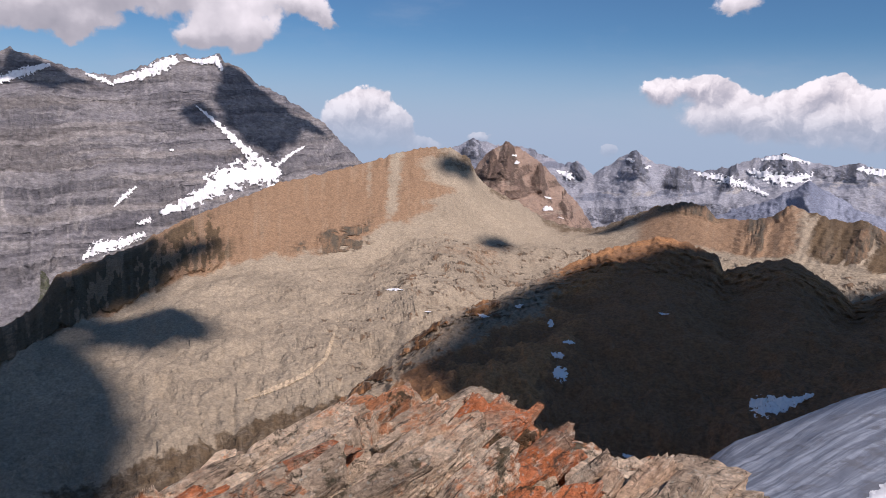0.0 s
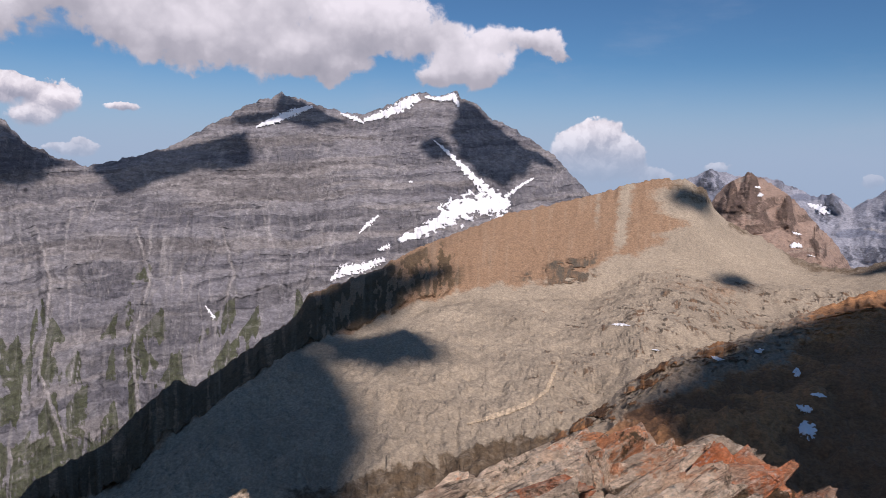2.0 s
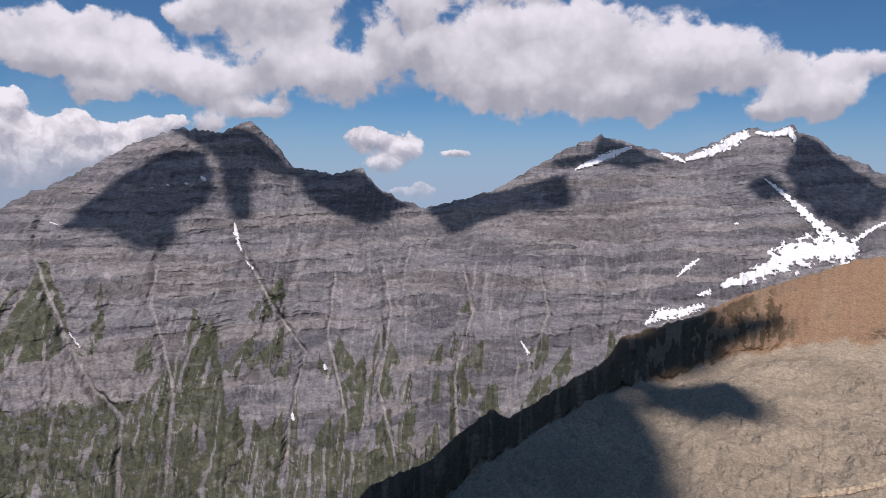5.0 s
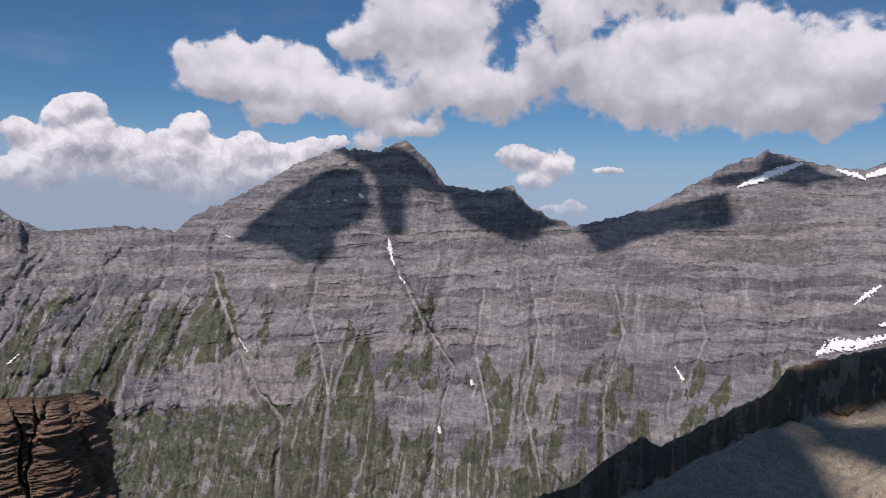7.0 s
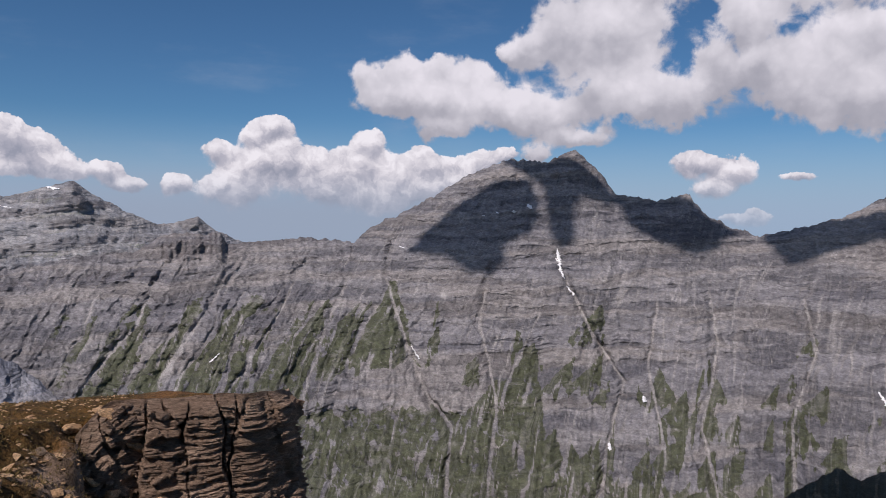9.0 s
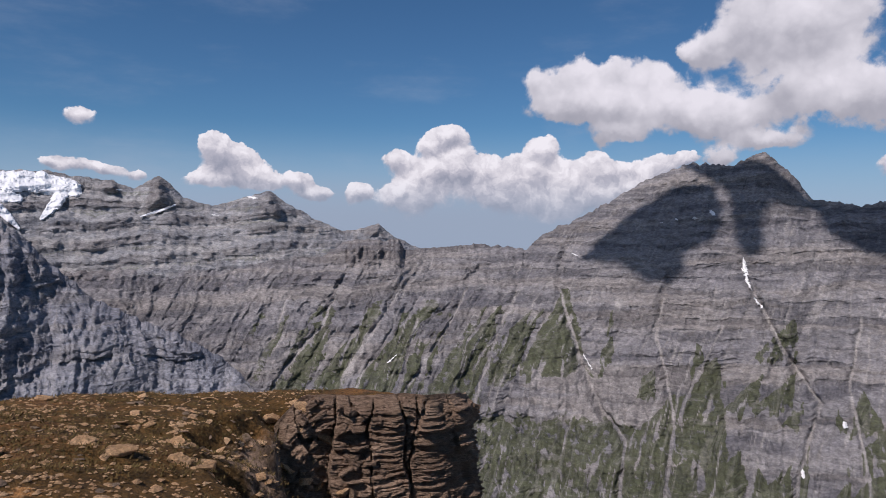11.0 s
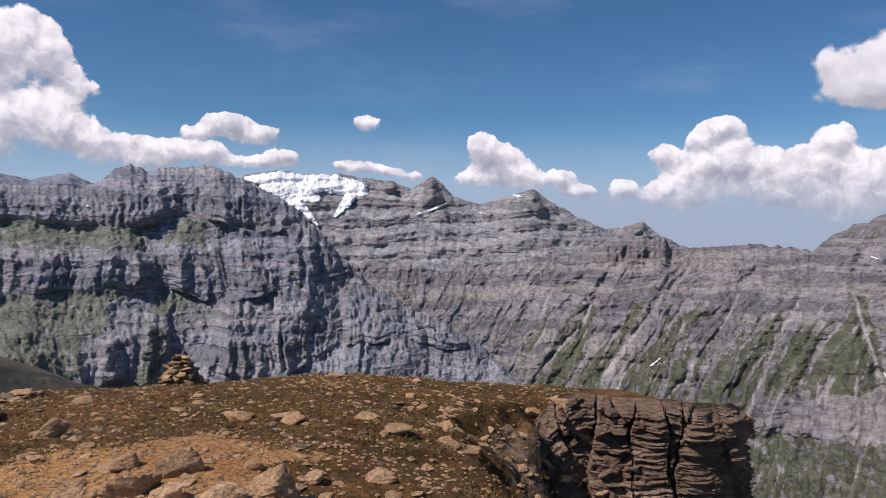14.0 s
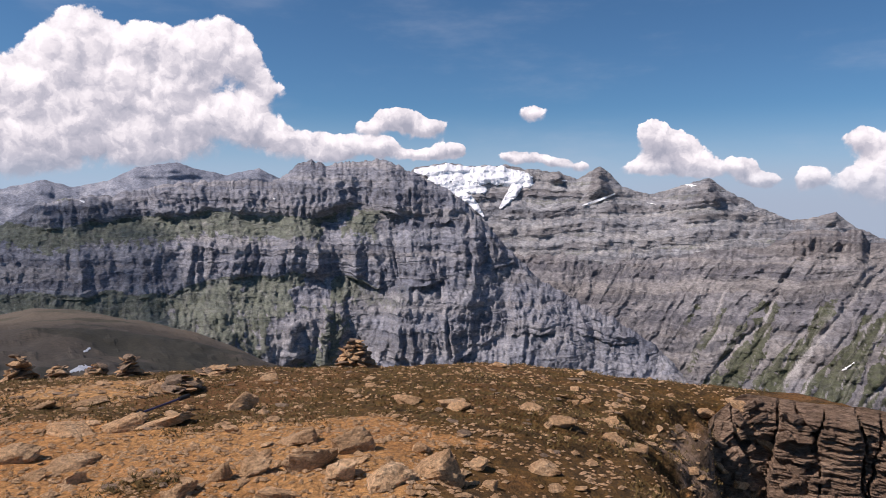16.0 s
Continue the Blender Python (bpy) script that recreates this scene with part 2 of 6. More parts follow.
def cracked(x, y, seed=0):
    """Cells: the way to the nearest seed point, to the next one, and a number and a tilt for each cell."""
    ix, iy = np.floor(x), np.floor(y)
    f1, f2 = np.full(x.shape, 9.0), np.full(x.shape, 9.0)
    cid, lean_x, lean_y = np.zeros(x.shape), np.zeros(x.shape), np.zeros(x.shape)
    for dx in (-1, 0, 1):
        for dy in (-1, 0, 1):
            px = ix + dx + hashed(ix + dx, iy + dy, seed) * 0.9
            py = iy + dy + hashed(ix + dx, iy + dy, seed + 51) * 0.9
            d = np.hypot(x - px, y - py)
            near = d < f1
            f2 = np.where(near, f1, np.minimum(f2, d))
            cid = np.where(near, hashed(ix + dx, iy + dy, seed + 99), cid)
            lean_x, lean_y = np.where(near, x - px, lean_x), np.where(near, y - py, lean_y)
            f1 = np.where(near, d, f1)
    return f1, f2, cid, lean_x, lean_y


def ledge(h, step, sharp=0.72):
    """How far a stepped slope stands off a plain one, in parts of the step."""
    f = h / step - np.floor(h / step)
    return smooth(1 - sharp, 1.0, f) - f


# ---- sheets of land, laid out round the summit ----
def mesh_from(name, verts, faces, mat, flat=False, masks=None, coords=None):
    me = bpy.data.meshes.new(name)
    me.vertices.add(len(verts))
    me.vertices.foreach_set("co", np.ascontiguousarray(verts, np.float32).ravel())
    faces = np.asarray(faces, np.int32)
    count, sides = faces.shape
    me.loops.add(count * sides)
    me.loops.foreach_set("vertex_index", faces.ravel())
    me.polygons.add(count)
    me.polygons.foreach_set("loop_start", np.arange(count, dtype=np.int32) * sides)
    me.polygons.foreach_set("use_smooth", np.full(count, not flat))
    if masks is not None:
        layer = me.attributes.new("cover", "FLOAT_COLOR", "POINT")
        layer.data.foreach_set("color", np.ascontiguousarray(masks, np.float32).ravel())
    if coords is not None:
        layer = me.attributes.new("lay", "FLOAT_VECTOR", "POINT")
        layer.data.foreach_set("vector", np.ascontiguousarray(coords, np.float32).ravel())
    me.update(calc_edges=True)
    me.validate()
    me.materials.append(mat)
    return me


def quads(rows, cols):
    i = np.arange(rows - 1)[:, None] * cols + np.arange(cols - 1)[None, :]
    return np.stack([i, i + cols, i + cols + 1, i + 1], -1).reshape(-1, 4)


def spline(points, az):
    """Elevation and distance along azimuth from a few (azimuth, elevation, distance) marks."""
    p = np.array(sorted(points))
    return np.interp(az, p[:, 0], p[:, 1]), np.interp(az, p[:, 0], p[:, 2])


LAND = {}


def sheet(name, az0, az1, step, lines, rows, shape, mat, jag=0.0, crest=-2, seed=0, pieces=None, flat=False):
    """A strip of land between lines of (azimuth, elevation, distance). shape(s, h, v, az, r) gives the shifts outward and
    upward in metres, the masks, and the fall lines' coordinate. pieces: name, label, kind of thing and where it lies."""
    az = np.arange(az0, az1 + step / 2, step)
    rs, zs = [], []
    for k, line in enumerate(lines):
        el, d = spline(line, az)
        if k == len(lines) + crest and jag:
            el = el + jag * fbm(az * 1.3, az * 0 + seed, seed, 6, 0.62)
        rs.append(d)
        zs.append(EYE + d * np.tan(np.radians(el)))
    peak = len(lines) + crest
    reach = max(3, int(2.2 / step))
    bell = np.exp(-np.linspace(-2, 2, 2 * reach + 1) ** 2)
    sharp = zs[peak] - np.convolve(np.pad(zs[peak], reach, mode="edge"), bell / bell.sum(), "valid")
    zs[peak] = zs[peak] - sharp          # spikes of the skyline die out below it
    r, z, v = [], [], []
    for k, count in enumerate(rows):
        t = np.linspace(0, 1, count, endpoint=k == len(rows) - 1)[:, None]
        spike = t ** 6 if k == peak - 1 else (1 - t) ** 3 if k == peak else 0 * t
        r.append(rs[k] * (1 - t) + rs[k + 1] * t)
        z.append(zs[k] * (1 - t) + zs[k + 1] * t + spike * sharp)
        v.append(k + t + 0 * rs[k])
    r, z, v = np.concatenate(r), np.concatenate(z), np.concatenate(v)
    a = np.radians(az)[None, :] + 0 * r
    s = a * np.mean(rs[len(lines) + crest])
    dr, dz, masks, fall = shape(s, z, v, np.degrees(a), r)
    h = z
    r, z = r + dr, z + dz
    x, y = -np.sin(a) * r, np.cos(a) * r
    LAND[name] = (az, x, y, z, np.degrees(np.arctan2(z - EYE, r)))
    verts = np.stack([x, y, z], -1).reshape(-1, 3)
    lay = np.stack([fall, h, v], -1).reshape(-1, 3)
    colours = np.stack([*masks, np.ones_like(r)], -1).reshape(-1, 4)
    faces = quads(*r.shape)
    made = []
    for title, label, sort, where, *under in pieces or [(name, "", "", None)]:
        chosen = faces if where is None else faces[where(v, np.degrees(a), masks[2]).ravel()[faces[:, 0]]]
        used, back = np.unique(chosen, return_inverse=True)
        ob = new(title, mesh_from(title, verts[used], back.reshape(-1, 4), mat, flat, colours[used], lay[used]))
        if under:
            ob.parent = [o for o in made if o.name == under[0]][0]
        made.append(tagged(ob, label, sort, kind="stuff" if under else ""))
    return made[0]


# ---- materials ----
def surface(name, build, rough=0.9, gloss=0.25):
    mat = bpy.data.materials.new(name)
    mat.use_nodes = True
    n = Nodes(mat.node_tree)
    shader = n.add("ShaderNodeBsdfPrincipled")
    out = n.add("ShaderNodeOutputMaterial")
    n.tree.links.new(shader.outputs[0], out.inputs[0])
    shader.inputs["Roughness"].default_value = rough
    shader.inputs["Specular IOR Level"].default_value = gloss
    colour, normal, *more = build(n)
    n.plug(shader.inputs["Base Color"], colour)
    if normal is not None:
        n.plug(shader.inputs["Normal"], normal)
    for socket, value in (more[0] if more else {}).items():
        n.plug(shader.inputs[socket], value)
    return mat


def speckle(n, place, col, size, amount=0.5):
    """Light and dark grains of about this many metres."""
    fine = n.noise(n.vec("MULTIPLY", place, (1.0, 1.0, 2.2)), 1.0 / size, 4, 0.65)
    k = n.span(fine, 0.30, 0.70, 1 - amount, 1 + amount)
    return n.vec("MULTIPLY", col, n.join(k, k, k))


def strata_rock(stops, band=0.016, green=(0.064, 0.070, 0.034), pale=(0.40, 0.37, 0.345), dip=0.0, bump=1.0, warm=(0.30, 0.25, 0.20), cool=(0.20, 0.185, 0.20), lines=0.7):
    """Bedded rock: bands along the layers, pale scree runs (mask g), turf (mask r), darker cracked faces (mask b)."""
    def build(n):
        lay = n.attr("lay").outputs["Vector"]
        cover = n.add("ShaderNodeSeparateColor")
        n.plug(cover.inputs[0], n.attr("cover").outputs["Color"])
        turf, scree, dark = cover.outputs
        place = n.add("ShaderNodeNewGeometry").outputs["Position"]
        s, h, _ = n.split(lay)
        wob = n.math("MULTIPLY", n.math("SUBTRACT", n.noise(place, 0.004, 1.5, 0.4), 0.5), 60)
        level = n.math("ADD", n.math("ADD", h, wob), n.math("MULTIPLY", s, dip))
        bands = n.noise(n.join(n.math("MULTIPLY", s, 0.0022), 0.0, n.math("MULTIPLY", level, band)), 1.0, 7, 0.72)
        fine = n.noise(n.join(n.math("MULTIPLY", s, 0.026), 0.0, n.math("MULTIPLY", level, band * 6)), 1.0, 5, 0.7)
        mottle = n.noise(place, 0.03, 8, 0.7)
        wide = n.noise(place, 0.0022, 4, 0.6)
        tone = n.math("ADD", n.math("MULTIPLY", n.math("SUBTRACT", bands, 0.15), 1.05), n.math("MULTIPLY", n.math("SUBTRACT", fine, 0.5), 0.6 * lines))
        tone = n.math("ADD", tone, n.math("MULTIPLY", n.math("SUBTRACT", mottle, 0.5), 0.30))
        tone = n.math("ADD", tone, n.math("MULTIPLY", wide, 0.3))
        col = ramp(n, tone, stops)
        seam = n.noise(n.join(n.math("MULTIPLY", s, 0.004), 5.0, n.math("MULTIPLY", level, 0.06)), 1.0, 3, 0.6)
        col = n.mix(n.span(n.math("ABSOLUTE", n.math("SUBTRACT", seam, 0.5)), 0.0, 0.03, 0.45 * lines, 0.0), col, tuple(0.7 * c for c in stops[0][1]))
        # Thin dark lines: the shadows under bedding planes, painted into the colour.
        col = n.mix(n.span(fine, 0.59, 0.67, 0, 0.28 * lines), col, tuple(0.55 * c for c in stops[1][1]))
        broad = n.noise(n.join(n.math("MULTIPLY", s, 0.0006), 3.0, n.math("MULTIPLY", level, 0.011)), 1.0, 3, 0.6)
        col = n.mix(n.span(broad, 0.51, 0.57, 0, 0.6), col, warm)
        col = n.mix(n.span(broad, 0.47, 0.41, 0, 0.6), col, cool)
        slip = n.noise(n.vec("MULTIPLY", n.join(n.math("ADD", s, n.math("MULTIPLY", h, 0.55)), n.math("MULTIPLY", h, 0.18), 0.0), (0.028, 0.028, 0.0)), 1.0, 6, 0.7)
        col = n.mix(n.span(slip, 0.56, 0.66, 0, 0.4), col, (0.36, 0.32, 0.28))
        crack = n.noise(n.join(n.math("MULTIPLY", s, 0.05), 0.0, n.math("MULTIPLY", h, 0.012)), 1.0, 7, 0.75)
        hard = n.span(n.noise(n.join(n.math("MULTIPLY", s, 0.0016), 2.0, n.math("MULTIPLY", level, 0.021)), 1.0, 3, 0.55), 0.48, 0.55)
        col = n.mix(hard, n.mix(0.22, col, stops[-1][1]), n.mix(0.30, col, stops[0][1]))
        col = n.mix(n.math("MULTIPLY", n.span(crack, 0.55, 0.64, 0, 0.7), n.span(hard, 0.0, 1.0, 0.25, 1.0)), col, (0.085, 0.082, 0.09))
        run = n.noise(n.join(n.math("MULTIPLY", s, 0.032), 0.0, n.math("MULTIPLY", h, 0.0025)), 1.0, 6, 0.68)
        pale_run = n.math("ADD", n.math("MULTIPLY", scree, n.span(run, 0.35, 0.55, 0.35, 0.9)), n.span(run, 0.50, 0.60, 0.0, 0.2), clamp=True)
        edge = n.math("ADD", turf, n.math("MULTIPLY", n.math("SUBTRACT", n.noise(place, 0.06, 8, 0.75), 0.5), 0.6))
        soil = n.mix(n.noise(place, 0.02, 6, 0.7), green, tuple(1.6 * c for c in green))
        soil = n.mix(n.span(n.noise(place, 0.07, 6, 0.75), 0.58, 0.65, 0, 0.5), soil, (0.24, 0.215, 0.165))
        col = n.mix(n.span(edge, 0.42, 0.60, 0, 0.9), col, soil)
        col = n.mix(pale_run, col, pale)
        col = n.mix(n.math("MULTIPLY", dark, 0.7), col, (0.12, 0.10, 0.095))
        slate = n.noise(n.join(n.math("MULTIPLY", s, 0.007), 9.0, n.math("MULTIPLY", level, 0.042)), 1.0, 4, 0.6)
        hair = n.math("ABSOLUTE", n.math("SUBTRACT", slate, 0.5))
        col = n.mix(n.span(hair, 0.0, 0.035, 0.4 * lines, 0.0), col, tuple(0.9 * c for c in stops[0][1]))
        col = n.mix(n.span(slate, 0.56, 0.64, 0, 0.4 * lines), col, stops[-1][1])
        col = speckle(n, place, col, 40.0, 0.22)
        col = speckle(n, place, col, 13.0, 0.20)
        high = n.math("ADD", n.math("MULTIPLY", fine, 0.45), n.math("ADD", n.math("MULTIPLY", mottle, 0.8), n.math("MULTIPLY", n.math("MULTIPLY", crack, hard), -0.9)))
        return col, n.bump(high, 1.0, 18.0 * bump)
    return build


def scree_land(base, second, third, stone=0.05, bump=1.0):
    """Loose stone and earth: broad stains, runs down the slope and specks. Mask r brings the second colour, g the third."""
    def build(n):
        place = n.add("ShaderNodeNewGeometry").outputs["Position"]
        lay = n.attr("lay").outputs["Vector"]
        cover = n.add("ShaderNodeSeparateColor")
        n.plug(cover.inputs[0], n.attr("cover").outputs["Color"])
        two, three, rocky = cover.outputs
        broad = n.noise(place, 0.006, 6, 0.6)
        small = n.noise(place, 0.06, 7, 0.7)
        s, h, _ = n.split(lay)
        run = n.noise(n.join(n.math("MULTIPLY", s, 0.05), 0.0, n.math("MULTIPLY", h, 0.006)), 1.0, 5, 0.6)
        col = n.mix(n.span(broad, 0.3, 0.7), base, tuple(c * 1.25 for c in base))
        jitter = n.math("MULTIPLY", n.math("SUBTRACT", small, 0.5), 0.9)
        col = n.mix(n.span(n.math("ADD", two, jitter), 0.3, 0.7), col, second)
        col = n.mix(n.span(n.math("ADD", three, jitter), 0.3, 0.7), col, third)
        col = n.mix(n.span(run, 0.5, 0.68, 0, 0.18), col, tuple(c * 1.3 for c in base))
        specks = n.noise(place, stone, 6, 0.75)
        col = n.mix(n.span(specks, 0.60, 0.68, 0, 0.45), col, tuple(c * 0.45 for c in base))
        cracks = n.noise(n.vec("MULTIPLY", lay, (0.045, 0.022, 0.0)), 1.0, 7, 0.75)
        dark = n.mix(n.span(cracks, 0.42, 0.6), tuple(c * 0.40 for c in base), tuple(c * 0.85 for c in second))
        col = n.mix(n.span(n.math("ADD", rocky, jitter), 0.4, 0.75), col, dark)
        col = speckle(n, place, col, 0.22 / stone, 0.24)
        col = speckle(n, place, col, 0.6 / stone, 0.09)
        high = n.math("ADD", small, n.math("MULTIPLY", n.math("MULTIPLY", cracks, rocky), 2.0))
        return col, n.bump(high, 0.8, 6.0 * bump)
    return build


def snow_look(dirt=0.15, blue=(0.90, 0.88, 0.86)):
    def build(n):
        place = n.add("ShaderNodeNewGeometry").outputs["Position"]
        k = n.noise(place, 0.05, 7, 0.7)
        col = n.mix(n.span(k, 0.5, 0.75, 0, dirt * 2), blue, (0.42, 0.40, 0.38))
        return col, n.bump(k, 0.4, 1.5), {"Roughness": 0.6}
    return build


def ice_look(n):
    place = n.add("ShaderNodeNewGeometry").outputs["Position"]
    lay = n.attr("lay").outputs["Vector"]
    s, h, v = n.split(lay)
    flow = n.noise(n.join(n.math("MULTIPLY", s, 0.012), n.math("MULTIPLY", n.math("ADD", v, n.math("MULTIPLY", s, 0.004)), 14.0), 0.0), 1.0, 7, 0.72)
    dirt = n.noise(place, 0.05, 6, 0.7)
    col = n.mix(n.span(flow, 0.42, 0.62), (0.20, 0.22, 0.26), (0.42, 0.46, 0.52))
    col = n.mix(n.span(dirt, 0.50, 0.66, 0, 0.75), col, (0.16, 0.16, 0.17))
    return col, n.bump(n.math("ADD", flow, dirt), 0.6, 2.5), {"Roughness": 0.55}


M_WALL = surface("grey_limestone", strata_rock([(0.26, (0.087, 0.083, 0.091)), (0.42, (0.170, 0.163, 0.171)), (0.54, (0.232, 0.219, 0.224)), (0.66, (0.287, 0.269, 0.263)), (0.84, (0.366, 0.339, 0.321))], dip=0.05, warm=(0.29, 0.255, 0.225), cool=(0.19, 0.182, 0.20)))
# M_WEST and M_PEAK: bluer, paler rock and turf, distance haze put into the colour.
M_WEST = surface("haze_blue_limestone", strata_rock([(0.28, (0.12, 0.13, 0.165)), (0.42, (0.215, 0.222, 0.262)), (0.56, (0.295, 0.295, 0.325)), (0.84, (0.42, 0.405, 0.41))], green=(0.125, 0.135, 0.095), lines=0.6, warm=(0.33, 0.305, 0.29), cool=(0.23, 0.238, 0.275)))
M_PEAK = surface("haze_pale_limestone", strata_rock([(0.3, (0.16, 0.165, 0.18)), (0.45, (0.27, 0.272, 0.285)), (0.58, (0.35, 0.345, 0.35)), (0.84, (0.47, 0.45, 0.43))], green=(0.16, 0.165, 0.12), lines=0.9, warm=(0.38, 0.36, 0.335), cool=(0.24, 0.245, 0.265)))
M_BASIN = surface("scree_basin", scree_land((0.335, 0.272, 0.192), (0.315, 0.20, 0.118), (0.135, 0.092, 0.052)))
M_MOOR = surface("brown_moor", scree_land((0.245, 0.130, 0.064), (0.44, 0.22, 0.095), (0.31, 0.25, 0.178)))
M_RED = surface("rust_rock", scree_land((0.33, 0.232, 0.172), (0.22, 0.15, 0.115), (0.40, 0.315, 0.24), stone=0.03, bump=2.0))
# Far rock tinted blue: the haze of distance is put into these colours.
M_FAR = surface("haze_far_rock", scree_land((0.30, 0.305, 0.335), (0.20, 0.215, 0.26), (0.40, 0.38, 0.36), stone=0.02, bump=2.0))
M_BLUE = surface("haze_blue_rock", scree_land((0.25, 0.27, 0.33), (0.19, 0.21, 0.27), (0.31, 0.32, 0.36), stone=0.02, bump=2.0))
M_SNOW = surface("old_snow", snow_look())
M_FIRN = surface("firn", snow_look(0.05, (0.86, 0.86, 0.86)))
M_ICE = surface("glacier_ice", ice_look)

# ---- the large land ----
WALL_CREST = [(2, -6, 4300), (5.6, -3.35, 4300), (6.5, -2.4, 4280), (7.8, -1.1, 4250), (9.2, 0.3, 4220), (10.9, 1.5, 4200), (12.5, 2.45, 4180), (14.6, 3.4, 4160),
              (15.5, 4.38, 4150), (16.7, 4.7, 4150), (17.05, 5.3, 4150), (18.4, 4.82, 4140), (19.9, 5.12, 4130), (21.3, 4.62, 4110), (23.5, 3.54, 4080), (24.8, 3.32, 4060),
              (26.9, 3.65, 4060), (28.7, 4.28, 4050), (30.5, 4.65, 4040), (33.1, 3.66, 4030), (35.7, 2.1, 4000), (38.4, 0.5, 3970)]
WALL_CREST_2 = [(41.0, -0.3, 3950), (43.9, -1.02, 3920), (46.0, -0.36, 3900), (47.7, 0.6, 3890), (48.5, 1.4, 3880), (48.8, 2.15, 3880), (50.0, 1.76, 3870), (51.0, 1.54, 3870),
                (52.5, 1.75, 3860), (54.1, 1.96, 3850), (55.4, 3.68, 3840), (56.6, 4.8, 3840), (57.3, 5.45, 3840), (58.2, 5.05, 3840), (59.2, 4.5, 3850), (60.4, 4.5, 3860), (62.4, 4.67, 3880), (65.5, 3.42, 3900),
                (68.6, 1.52, 3940), (70.3, 0.61, 3960), (73.4, -0.89, 4000), (74.5, -2.0, 4050)]
WALL_CREST_3 = [(75.7, -1.79, 4080), (78.2, -1.6, 4100), (82.0, -1.95, 4120), (84.0, -2.15, 4050), (84.5, -1.25, 4000), (85.6, -1.45, 3980), (86.6, -1.3, 3970), (88.2, -1.35, 3960),
                (88.9, -1.7, 3950), (90.6, -2.7, 3940), (94.0, -3.0, 3960), (97.3, -3.55, 4000), (102.3, -3.5, 4050), (106.6, -3.2, 4080), (114.0, -3.0, 4100)]


CREST_3 = np.array(WALL_CREST_3)


GULLIES = [([(71.3, -1.5), (71.9, -4.6), (70.2, -10.3), (68.8, -13.3), (66.7, -16.2), (67.0, -22)], 0.55, 95),
           ([(58.6, -1.8), (58.2, -3.6), (57.3, -5.7), (55.4, -9.2), (53.2, -12.2), (54.4, -17), (54.8, -22)], 0.45, 80),
           ([(63.5, -3), (64.5, -8), (63.0, -14), (63.6, -20)], 0.4, 50), ([(47.5, -4), (46.5, -9), (47.5, -15), (46.0, -20)], 0.4, 55), ([(41.0, -5), (40.0, -9), (41.4, -14), (41.0, -19)], 0.35, 50),
           ([(35.0, -5), (34.0, -9), (35.5, -13)], 0.35, 45), ([(50.8, -6), (51.5, -11), (50.0, -17)], 0.35, 50), ([(78.0, -3), (80.5, -8), (84.0, -13)], 0.5, 70), ([(88.5, -4), (90.5, -8), (94.0, -12)], 0.5, 70),
           ([(83.5, -4), (86.5, -8.5), (89.0, -12)], 0.4, 55), ([(27.5, 0), (27.0, -3), (27.6, -8)], 0.12, 25), ([(74.5, -4), (76.8, -9), (78.5, -14)], 0.4, 55)]


WEDGES = [(71.3, -4.6, 8.0, 3.4, 0.14), (74.0, -6.6, 6.0, 2.6, 0.70), (72.8, -6.0, 8.0, 1.6, 0.66), (76.0, -5.9, 7.5, 1.6, 0.70), (79.5, -6.4, 7.0, 1.4, 0.74), (83.0, -6.8, 6.0, 1.3, 0.72), (86.5, -7.0, 5.5, 1.2, 0.70), (67.9, -6.2, 4.5, 0.6, 0.05), (74.4, -9.0, 5.5, 1.6, 0.6)]
wedge_rng = np.random.RandomState(77)
for row_el, tall, gap in ((-7.4, 2.2, 3.6), (-9.8, 3.0, 2.3), (-12.6, 3.4, 1.9), (-15.8, 3.4, 1.7), (-18.8, 3.6, 1.8)):
    for a0 in np.arange(29.5, 66.5, gap):
        if wedge_rng.uniform() < (0.2 if row_el > -9 else 0.66 if a0 > 52 else 0.9):
            k = wedge_rng.uniform(0.5, 1.45)
            slope = wedge_rng.uniform(0.36, 0.6)
            WEDGES.append((a0 + wedge_rng.uniform(-0.8, 0.8), row_el + wedge_rng.uniform(-1.1, 1.1) - 0.05 * max(0, 50 - a0), tall * k, slope * tall * k, slope * wedge_rng.choice([1.0, 0.9, 0.7, -0.4])))


